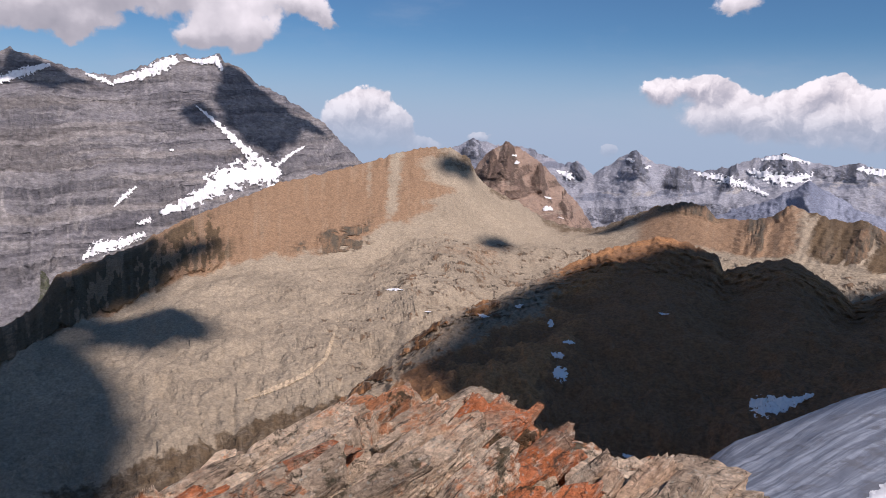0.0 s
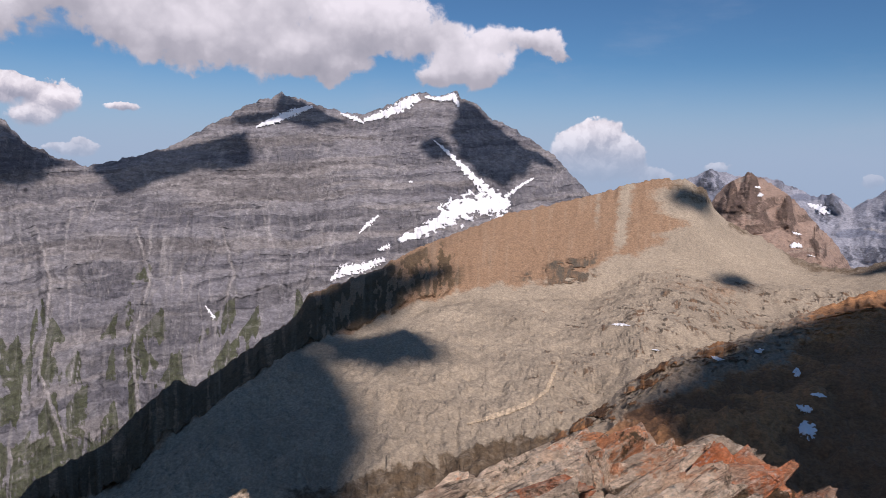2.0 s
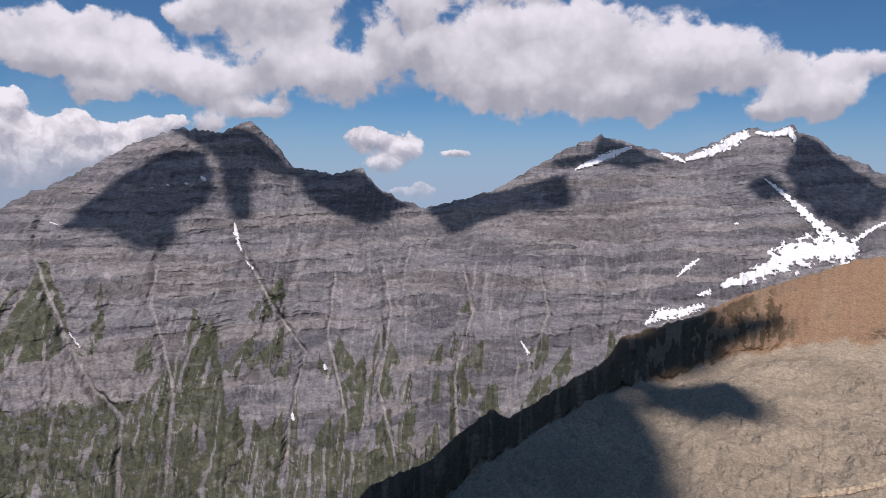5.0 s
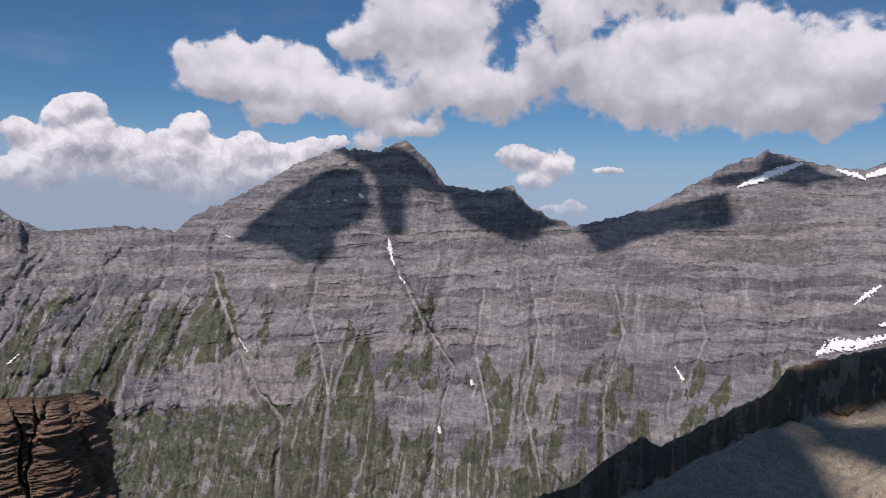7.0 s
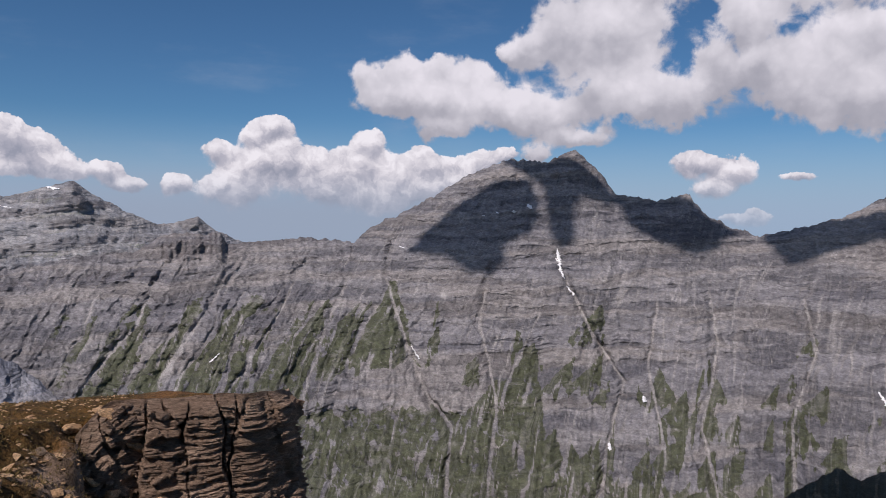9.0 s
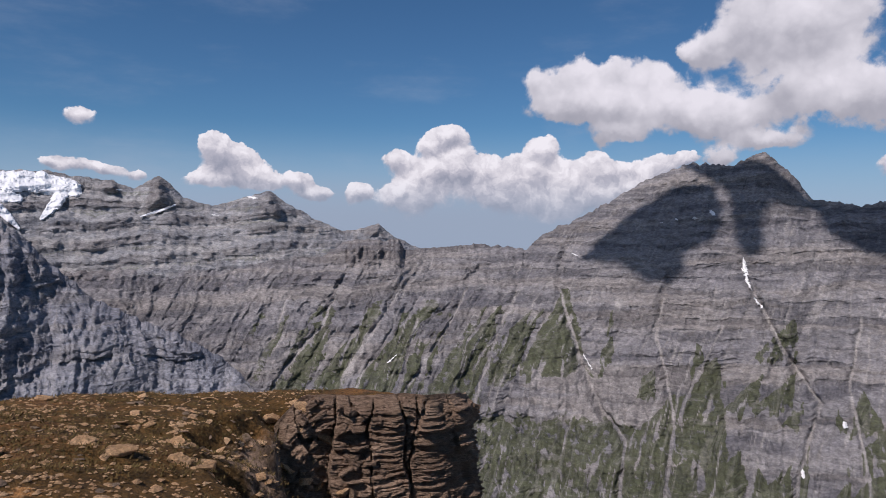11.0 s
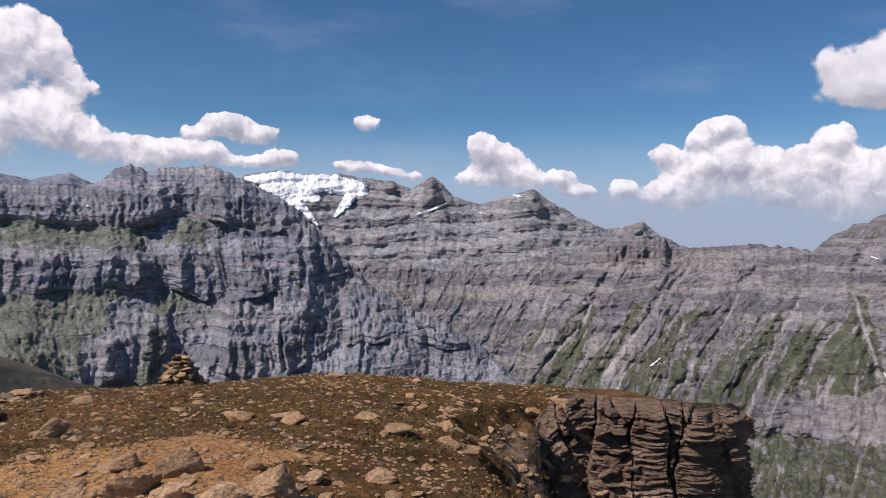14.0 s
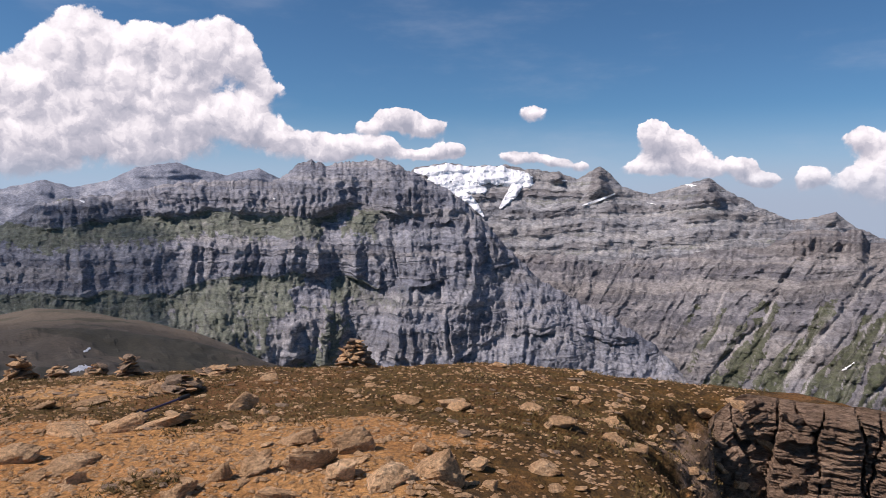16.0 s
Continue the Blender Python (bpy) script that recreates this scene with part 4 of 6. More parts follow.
red_sheet = sheet("red_peak", -13.0, -1.0, 0.09,
                  [[(-1, -7, 2400), (-13, -8.5, 2400)],
                   [(-1, -4.6, 2900), (-2.3, -2.67, 2950), (-3.2, -1.41, 2980), (-4.7, -0.4, 3000), (-6.2, -1.14, 2990), (-7.6, -2.05, 2970), (-9.4, -3.94, 2900), (-10.8, -5.4, 2850), (-11.8, -6.88, 2800), (-13, -8, 2750)],
                   [(-1, -10, 3300), (-13, -10, 3300)]],
                  [130, 10], shelf_shape([(-1, -4.6, 0), (-3.2, -1.41, 0), (-4.7, -0.4, 0), (-7.6, -2.05, 0), (-9.4, -3.94, 0), (-13, -8, 0)], [(-4.9, 1.7, 3.4), (-3.4, 1.0, 2.4), (-7.6, 1.0, 2.6), (-9.6, 0.8, 2.0)], 51, 60.0, 12.0, 75.0, 16.0, 0.6), M_RED, jag=0.2, seed=52,
                  pieces=[("red_peak", "pointed rust-red rocky peak with small snow patches", "mountain", lambda v, az, m: m < 0.45),
                          ("crag", "dark broken crag", "", lambda v, az, m: m >= 0.45, "red_peak")])
tagged(red_sheet, "pointed rust-red rocky peak with small snow patches", "mountain")
FAR_CREST = [(3, -2.5, 4300), (-0.1, -1.21, 4300), (-2.2, -0.26, 4300), (-4, -0.73, 4300), (-6.6, -0.86, 4300), (-9.3, -2.07, 4250), (-10.2, -1.73, 4250), (-11.5, -2.7, 4200), (-12.7, -1.85, 4150),
             (-14.5, -0.72, 4100), (-16, -1.72, 4100), (-17.7, -1.86, 4150), (-19.3, -2.2, 4200), (-21.9, -1.46, 4250), (-23, -1.01, 4300), (-24.8, -0.62, 4300), (-26.3, -1.07, 4300), (-28.1, -1.37, 4300), (-29.4, -1.12, 4300), (-31.1, -1.42, 4300), (-37, -1.8, 4300)]
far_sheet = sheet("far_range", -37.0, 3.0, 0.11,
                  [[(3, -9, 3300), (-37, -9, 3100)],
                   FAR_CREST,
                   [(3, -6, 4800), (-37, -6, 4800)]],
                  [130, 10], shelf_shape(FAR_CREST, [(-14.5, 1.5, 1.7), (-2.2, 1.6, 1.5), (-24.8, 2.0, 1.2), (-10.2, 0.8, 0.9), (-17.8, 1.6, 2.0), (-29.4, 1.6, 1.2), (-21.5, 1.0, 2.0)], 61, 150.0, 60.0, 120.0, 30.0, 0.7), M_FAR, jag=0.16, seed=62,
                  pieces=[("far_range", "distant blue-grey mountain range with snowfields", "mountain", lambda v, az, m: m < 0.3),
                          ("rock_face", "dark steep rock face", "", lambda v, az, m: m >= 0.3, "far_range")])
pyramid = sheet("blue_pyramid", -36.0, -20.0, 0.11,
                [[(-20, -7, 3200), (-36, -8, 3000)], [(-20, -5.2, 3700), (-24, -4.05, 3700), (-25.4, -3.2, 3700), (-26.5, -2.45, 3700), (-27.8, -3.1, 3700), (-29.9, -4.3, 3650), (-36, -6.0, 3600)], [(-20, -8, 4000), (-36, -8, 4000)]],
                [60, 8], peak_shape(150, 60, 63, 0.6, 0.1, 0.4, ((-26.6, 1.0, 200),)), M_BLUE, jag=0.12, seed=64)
tagged(pyramid, "blue-grey rocky pyramid before the snowy range", "mountain")
tagged(far_sheet, "distant blue-grey mountain range with snowfields", "mountain")


def cliff_shape(s, h, v, az, r):
    el = np.degrees(np.arctan2(h - EYE, r))
    wx = s + 45 * fbm(s / 240, h / 240, 70, 4)
    keep = np.where(v > 2, np.clip(3 - v, 0, 1), 1) * (1 - 0.85 * smooth(1.93, 2.0, np.minimum(v, 2)))
    small = fbm(s / 30, h / 30, 73, 5, 0.65)
    level = h + 55 * fbm(s / 520, h / 500, 74, 4) + 0.05 * s
    step = 270.0
    bed = np.floor((level + 210) / step)
    f = (level + 210) / step - bed
    wall = smooth(0.02, 0.12, f) * smooth(0.66, 0.45, f)           # the steep part of each bed
    own = wx + 700 * hashed(bed, bed * 0, 43)
    towers = ridged(wx / 560 + h / 2600 + 0.4, h / 2200, 71, 2)
    bays = ridged(own / 300, h / 1700, 79, 2, 0.4)
    ribs = ridged(own / 105, h / 700, 72, 3, 0.55)
    flute = ridged(own / 36, h / 500, 77, 3, 0.55)
    spur = ridged((wx + 0.5 * h) / 330, h / 2500, 80, 2)
    east = smooth(125, 116, az)                                     # the great buttress is steeper and less stepped
    out = -(110 * towers * (0.55 + 0.6 * east) + (105 * bays + 40 * ribs + 11 * flute) * (0.42 + 0.58 * np.maximum(wall, 0.6 * east)) + 45 * spur * (1 - wall) + 6 * small)
    out = out + 105 * ledge(level + 210, step, 0.5) * (1 - 0.6 * east) + 9 * ledge(level + 8 * small, 51, 0.55) + 3 * ledge(level + 6 * small, 21, 0.6)
    dark = smooth(0.35, 0.95, ribs * wall + 0.4 * small) * 0.35
    shelf = smooth(0.5, 0.72, f + 0.12 * small) + smooth(0.10, 0.0, f)
    turf = 0.85 * np.clip(shelf, 0, 1) * smooth(-0.45, 0.2, spur + 0.5 * fbm(s / 80, h / 60, 75, 5)) * smooth(150, 0, h) * (1 - 0.5 * east)
    turf = np.maximum(turf, 0.8 * smooth(-6.5, -8.5, el + 1.4 * fbm(s / 220, h / 140, 83, 4)) * smooth(118, 124, az) * smooth(-0.2, 0.4, spur + 0.4 * small))
    fans = smooth(0.1, -0.5, bays) * np.clip(shelf, 0, 1)
    return out * keep, 5 * small * keep, (turf * (1 - 0.6 * fans), fans * 0.8, dark), wx


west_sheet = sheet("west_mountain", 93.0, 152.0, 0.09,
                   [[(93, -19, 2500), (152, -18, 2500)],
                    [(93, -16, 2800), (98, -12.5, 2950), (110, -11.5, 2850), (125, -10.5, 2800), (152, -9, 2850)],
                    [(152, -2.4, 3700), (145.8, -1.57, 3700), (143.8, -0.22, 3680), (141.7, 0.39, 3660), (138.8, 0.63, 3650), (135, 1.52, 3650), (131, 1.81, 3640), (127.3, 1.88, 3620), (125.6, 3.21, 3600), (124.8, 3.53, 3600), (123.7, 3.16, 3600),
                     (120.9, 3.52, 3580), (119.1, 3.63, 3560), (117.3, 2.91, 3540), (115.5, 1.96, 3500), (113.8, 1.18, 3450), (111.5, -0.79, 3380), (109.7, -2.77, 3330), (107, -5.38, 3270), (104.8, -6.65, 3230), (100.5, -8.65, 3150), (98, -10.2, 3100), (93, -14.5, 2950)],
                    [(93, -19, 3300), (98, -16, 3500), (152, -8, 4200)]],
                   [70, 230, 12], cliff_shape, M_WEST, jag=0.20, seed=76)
tagged(west_sheet, "blue-grey limestone cliffs with buttresses and ledges", "mountain")
GLACIER_CREST = np.array(sorted([(122, 2.0, 4650), (117.3, 2.47, 4650), (116.7, 3.05, 4650), (114.2, 3.47, 4650), (112.5, 3.22, 4650), (109.4, 3.29, 4650), (107.8, 2.99, 4640), (105.4, 2.77, 4620), (104.1, 2.21, 4600), (103.2, 2.75, 4600), (102.4, 3.25, 4600),
                                 (101.6, 2.7, 4580), (100.7, 1.7, 4560), (98.6, 1.07, 4540), (95.4, 2.05, 4520), (94.4, 2.33, 4520), (93, 1.3, 4520), (90.7, 0.08, 4520), (88.9, -0.7, 4540), (87.4, -0.48, 4560), (86.1, -0.07, 4560), (85, -1.02, 4570), (83, -1.93, 4580), (81, -2.6, 4600)]))
glacier_peaks = sheet("glacier_mountain", 81.0, 122.0, 0.11,
                      [[(81, -7, 3700), (122, -5, 3900)],
                       GLACIER_CREST.tolist(),
                       [(81, -6, 4900), (122, -3, 4900)]],
                      [190, 10], shelf_shape(GLACIER_CREST.tolist(), [(102.4, 1.3, 2.2), (94.4, 1.3, 1.6), (86.3, 1.0, 0.8), (105.6, 0.9, 0.8)], 84, reach=110.0, tread=48.0), M_PEAK, jag=0.09, seed=82)
tagged(glacier_peaks, "distant bedded grey peaks round a glacier", "mountain")
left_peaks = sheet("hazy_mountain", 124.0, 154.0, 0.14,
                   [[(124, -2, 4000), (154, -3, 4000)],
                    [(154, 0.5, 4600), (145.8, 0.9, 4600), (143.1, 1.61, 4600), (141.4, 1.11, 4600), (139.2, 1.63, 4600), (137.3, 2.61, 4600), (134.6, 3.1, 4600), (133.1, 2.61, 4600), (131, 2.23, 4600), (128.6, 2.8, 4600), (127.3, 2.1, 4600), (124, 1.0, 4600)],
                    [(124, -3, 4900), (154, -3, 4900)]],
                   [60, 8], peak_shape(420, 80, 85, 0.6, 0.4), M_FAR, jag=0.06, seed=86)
tagged(left_peaks, "hazy blue-grey peaks under a cloud bank", "mountain")


def hill_shape(s, h, v, az, r):
    lumps, small = fbm(s / 40, r / 40, 91, 5), fbm(s / 5, r / 5, 92, 4)
    keep = 1 - 0.8 * smooth(0.85, 1.0, np.minimum(v, 1))
    return 0 * s, (1.2 * lumps + 0.15 * small) * keep, (smooth(0, 0.8, lumps) * 0.4, smooth(-0.2, 0.5, fbm(s / 60, r / 20, 93, 4)), smooth(0.4, 0.8, small) * 0.3), s


M_HILL = surface("slate_gravel", scree_land((0.105, 0.082, 0.058), (0.15, 0.118, 0.084), (0.075, 0.064, 0.042), stone=0.6, bump=0.1))
hill = sheet("gravel_hill", 124.0, 165.0, 0.14,
             [[(165, -13.5, 40), (146, -13.5, 60), (124, -14.5, 60)],
              [(165, -7.0, 260), (146, -7.57, 260), (143.9, -7.2, 262), (141.2, -7.47, 258), (137.5, -8.56, 245), (133.2, -9.59, 230), (129.9, -10.99, 210), (128, -11.92, 190), (126.1, -12.62, 170), (124, -13.6, 150)],
              [(165, -14, 420), (124, -25, 280)]],
             [80, 20], hill_shape, M_HILL, seed=94)
tagged(hill, "rounded dark hill of slate gravel", "hill")


def ice_shape(s, h, v, az, r):
    wave, small = fbm(s / 60, r / 60, 95, 5), fbm(s / 9, r / 9, 96, 4)
    return 0 * s, 1.6 * wave + 0.25 * small, (0 * s, 0 * s, 0 * s), s


glacier = sheet("glacier", -37.0, -17.0, 0.1,
                [[(-37, -50, 60), (-17, -50, 60)],
                 [(-37, -30, 260), (-28, -30, 260), (-17, -32, 240)],
                 [(-17, -27.0, 430), (-19.6, -24.79, 470), (-20.8, -23.8, 490), (-23.4, -21.37, 520), (-27.1, -19.31, 540), (-30.5, -17.09, 560), (-32.7, -15.88, 580), (-37, -14, 600)],
                 [(-17, -33, 470), (-37, -20, 660)]],
                [50, 120, 8], ice_shape, M_ICE, seed=97)
tagged(glacier, "grey streaked glacier tongue with dirty ice", "glacier")


def ground_shape():
    az = np.radians(np.arange(0, 361, 2.0))
    r = np.concatenate([np.linspace(26, 900, 40), np.linspace(960, 4950, 30)])[:, None] + 0 * az
    a = az[None, :] + 0 * r
    x, y = -np.sin(a) * r, np.cos(a) * r
    z = np.maximum(-32 - 1.1 * (r - 26), -985) + 12 * fbm(x / 300, y / 300, 101, 4) * smooth(100, 900, r)
    masks = np.stack([0.3 + 0 * r, 0.6 + 0 * r, 0 * r, 1 + 0 * r], -1).reshape(-1, 4)
    verts = np.stack([x, y, z], -1).reshape(-1, 3)
    return mesh_from("ground", verts, quads(*r.shape), M_VALLEY, masks=masks, coords=verts)


M_VALLEY = surface("valley_turf", scree_land((0.10, 0.10, 0.06), (0.08, 0.09, 0.045), (0.13, 0.12, 0.08)))
tagged(new("ground", ground_shape()), "green valley floor far below the summit", "ground", kind="structure")

# ---- the summit plateau ----
RIM = [(97.5, 9.8), (94, 10.6), (90, 10.9), (86, 10.95), (82, 11.1), (80.2, 11.9), (81, 15.5), (86, 18), (95, 22), (110, 24), (130, 25), (150, 24), (180, 20), (220, 11), (270, 7),
       (320, 3.2), (340, 1.7), (0, 1.7), (30, 1.7), (45, 2.0), (60, 2.8), (80, 3.7), (90, 4.3), (95, 5.0), (98.5, 6.3), (99.8, 7.8)]
RIM_XY = np.array([(-math.sin(radians(a)) * r, math.cos(radians(a)) * r) for a, r in RIM])


def rim_distance(x, y):
    """Metres outside the plateau's rim (inside: minus)."""
    best, inside = np.full(x.shape, 1e9), np.zeros(x.shape, bool)
    for (ax, ay), (bx, by) in zip(RIM_XY, np.roll(RIM_XY, -1, 0)):
        t = np.clip(((x - ax) * (bx - ax) + (y - ay) * (by - ay)) / ((bx - ax) ** 2 + (by - ay) ** 2), 0, 1)
        best = np.minimum(best, np.hypot(x - ax - t * (bx - ax), y - ay - t * (by - ay)))
        cross = (ay > y) != (by > y)
        inside ^= cross & (x < (bx - ax) * (y - ay) / (by - ay + 1e-12) + ax)
    return np.where(inside, -best, best)


def top_height(x, y):
    """The plateau's surface, without its rim."""
    r = np.hypot(x, y)
    z = -0.018 * np.maximum(r - 4.5, 0) ** 2
    return z + 0.09 * fbm(x / 3.1, y / 3.1, 111, 4) * smooth(0.5, 4, r) + 0.022 * fbm(x / 0.5, y / 0.5, 112, 4)


def plateau_height(x, y):
    d = rim_distance(x, y) + 0.35 * fbm(x / 1.1, y / 1.1, 113, 4)
    az = np.degrees(np.arctan2(-x, y)) % 360
    fall = 1.0 + 2.5 * smooth(93, 88, az) * smooth(20, 40, az) + 16 * smooth(93.5, 90.5, az) * smooth(75, 78, az) * smooth(7.6, 8.6, np.hypot(x, y))
    return top_height(x, y) - 0.30 * smooth(-1.8, 0.2, d) + 0.22 * ridged(x / 0.5, y / 0.5, 117, 4, 0.55) * smooth(-0.1, 0.6, d) - np.minimum(np.maximum(d, 0) * fall, 26)


def near_ground(n):
    place = n.add("ShaderNodeNewGeometry").outputs["Position"]
    cover = n.add("ShaderNodeSeparateColor")
    n.plug(cover.inputs[0], n.attr("cover").outputs["Color"])
    turf, bare, rock = cover.outputs
    broad, mid, fine = n.noise(place, 0.5, 5), n.noise(place, 4.0, 6, 0.7), n.noise(place, 28.0, 5, 0.7)
    grit = n.cells(place, 26.0)
    earth = n.mix(n.span(broad, 0.35, 0.65), (0.44, 0.205, 0.066), (0.52, 0.28, 0.105))
    earth = n.mix(n.span(fine, 0.5, 0.75, 0, 0.6), earth, (0.52, 0.32, 0.16))
    earth = n.mix(n.span(grit, 0.0, 0.28, 0.55, 0), earth, (0.42, 0.33, 0.25))
    heath = n.mix(n.span(mid, 0.35, 0.62), (0.066, 0.036, 0.010), (0.155, 0.080, 0.021))
    heath = n.mix(n.span(fine, 0.55, 0.75, 0, 0.7), n.mix(n.span(broad, 0.52, 0.64, 0, 0.5), heath, (0.25, 0.112, 0.042)), (0.095, 0.080, 0.020))
    k = n.math("ADD", turf, n.math("MULTIPLY", n.math("SUBTRACT", mid, 0.5), 2.1))
    col = n.mix(n.span(k, 0.4, 0.6), earth, heath)
    col = speckle(n, place, col, 0.05, 0.38)
    crag = n.mix(n.span(mid, 0.38, 0.62), (0.10, 0.066, 0.042), (0.36, 0.245, 0.165))
    crag = n.mix(n.span(fine, 0.52, 0.7, 0, 0.6), crag, (0.07, 0.052, 0.03))
    col = n.mix(n.span(n.math("ADD", rock, n.math("MULTIPLY", n.math("SUBTRACT", mid, 0.5), 1.2)), 0.25, 0.55), col, crag)
    high = n.math("ADD", n.math("MULTIPLY", mid, n.math("ADD", n.math("MULTIPLY", rock, 2.5), 0.8)), n.math("MULTIPLY", fine, 0.8))
    return col, n.bump(high, 1.0, 0.05)


M_GROUND = surface("stony_summit", near_ground)


def rough_rock(light, mid, dark, lichen=None, amount=0.6, scale=1.0, strip=(1, 1, 1)):
    def build(n):
        place = n.add("ShaderNodeNewGeometry").outputs["Position"]
        p = n.vec("MULTIPLY", place, tuple(scale * c for c in strip))
        a, b, c = n.noise(p, 1.3, 7, 0.65), n.noise(p, 7.0, 7, 0.7), n.noise(p, 40.0, 4, 0.7)
        tone = n.math("ADD", n.math("MULTIPLY", a, 0.6), n.math("MULTIPLY", b, 0.4))
        col = ramp(n, tone, [(0.3, dark), (0.5, mid), (0.68, light)])
        col = n.mix(n.span(c, 0.55, 0.75, 0, 0.6), col, dark)
        isle = n.add("ShaderNodeObjectInfo").outputs["Random"]
        tint = n.span(isle, 0.0, 1.0, 0.65 if lichen else 0.85, 1.25 if lichen else 1.15, False)
        col = n.vec("MULTIPLY", col, n.join(tint, tint, tint))
        if lichen:
            grow = n.noise(n.vec("ADD", place, (3.1, 0, 7)), 0.75 * scale, 6, 0.7)
            spot = n.noise(place, 9.0 * scale, 5, 0.7)
            k = n.math("ADD", grow, n.math("MULTIPLY", n.math("SUBTRACT", spot, 0.5), 0.5))
            col = n.mix(n.span(k, 0.60 - 0.12 * amount, 0.68 - 0.08 * amount, 0, 0.85), col, lichen)
            ash = n.cells(place, 16.0 * scale)
            col = n.mix(n.span(ash, 0.12, 0.25, 0.5, 0), col, (0.40, 0.42, 0.36))
            rust = n.noise(n.vec("ADD", place, (9, 4, 1)), 1.1, 5, 0.6)
            col = n.mix(n.span(rust, 0.54, 0.66, 0, 0.5), col, (0.46, 0.27, 0.16))
        split = n.vec("ADD", n.vec("MULTIPLY", p, (1.0, 1.0, 1.8)), n.vec("SCALE", n.noise(p, 2.5, 5, 0.65, out=1), 0.7))
        line = n.cells(split, 1.7, "DISTANCE_TO_EDGE")
        gap = n.span(line, 0.0, n.span(a, 0.42, 0.62, 0.0, 0.06), 0.35 if lichen else 0.2, 0.0)
        col = n.mix(gap, col, tuple(0.3 * k for k in dark))
        moss = n.noise(n.vec("ADD", place, (5, 1, 2)), 1.7 * scale, 7, 0.72)
        if lichen:
            own = n.add("ShaderNodeTexCoord").outputs["Object"]
            streak = n.noise(n.vec("MULTIPLY", own, (1.1, 5.0, 4.0)), 2.2, 7, 0.7, warp=0.3)
            # Streaks painted for bright edges and shaded crevices along the slab.
            col = n.mix(n.span(streak, 0.55, 0.66, 0, 0.5), col, (0.80, 0.68, 0.53))
            col = n.mix(n.span(streak, 0.45, 0.36, 0, 0.85), col, (0.07, 0.052, 0.036))
        col = n.mix(n.span(moss, 0.575, 0.63, 0, 0.85 if lichen else 0.25), col, (0.05, 0.042, 0.02))
        col = speckle(n, p, col, 0.06, 0.30)
        high = n.math("ADD", n.math("ADD", b, n.math("MULTIPLY", c, 0.5)), n.math("MULTIPLY", gap, -0.8))
        return col, n.bump(high, 1.0, 0.08 / scale)
    return build


M_STONE = surface("tan_stone", rough_rock((0.70, 0.49, 0.30), (0.55, 0.34, 0.18), (0.27, 0.15, 0.068), scale=2.0))
M_CAIRN = surface("cairn_stone", rough_rock((0.40, 0.29, 0.20), (0.26, 0.18, 0.12), (0.11, 0.078, 0.052), scale=2.5))
M_PROW = surface("dark_layered_rock", rough_rock((0.50, 0.355, 0.25), (0.30, 0.20, 0.135), (0.10, 0.064, 0.042), None, 0.1, 0.8, (1, 1, 3.5)))
M_OUTCROP = surface("lichen_rock", rough_rock((0.82, 0.67, 0.49), (0.60, 0.455, 0.32), (0.15, 0.108, 0.072), (0.52, 0.20, 0.08), 0.45, 1.0))
M_LICHEN = surface("orange_lichen_rock", rough_rock((0.60, 0.44, 0.33), (0.46, 0.29, 0.19), (0.12, 0.07, 0.045), (0.58, 0.165, 0.05), 1.8, 1.0))

gx, gy = np.meshgrid(np.concatenate([np.linspace(-27, -17, 60)[:-1], np.linspace(-17, 1.0, 250), np.linspace(1, 8, 40)[1:]]),
                     np.concatenate([np.linspace(-25, -15, 50)[:-1], np.linspace(-15, 6, 290), np.linspace(6, 8, 8)[1:]]))
gz = plateau_height(gx, gy)
gd = rim_distance(gx, gy)
turf_mask = smooth(-0.55, 0.85, fbm(gx / 2.6, gy / 2.6, 115, 4) + 0.85 * smooth(5.4, 7.4, np.hypot(gx, gy)) + 0.5 * smooth(118, 108, np.degrees(np.arctan2(-gx, gy)) % 360) + 0.3 * smooth(-3, -0.5, gd) - 0.15)
plateau_masks = np.stack([turf_mask, 0 * gx, smooth(0, 1, gd), 1 + 0 * gx], -1).reshape(-1, 4)
plateau_verts = np.stack([gx, gy, gz], -1).reshape(-1, 3)
plateau = new("summit_plateau", mesh_from("summit_plateau", plateau_verts, quads(*gx.shape)[:, ::-1], M_GROUND, masks=plateau_masks, coords=plateau_verts))
tagged(plateau, "stony summit plateau of tan gravel and dry brown turf", "ground", kind="structure")

# ---- the layered cliff at the plateau's corner ----
CLIFF_PATH = [(98.0, 9.9, 45), (96.0, 10.35, 52), (94.0, 10.7, 64), (91.5, 10.9, 74), (88, 10.95, 79), (85, 10.95, 81), (82.5, 11.0, 82), (80.8, 11.3, 83), (80.1, 12.2, 85), (80.6, 14, 84), (84, 17, 80)]


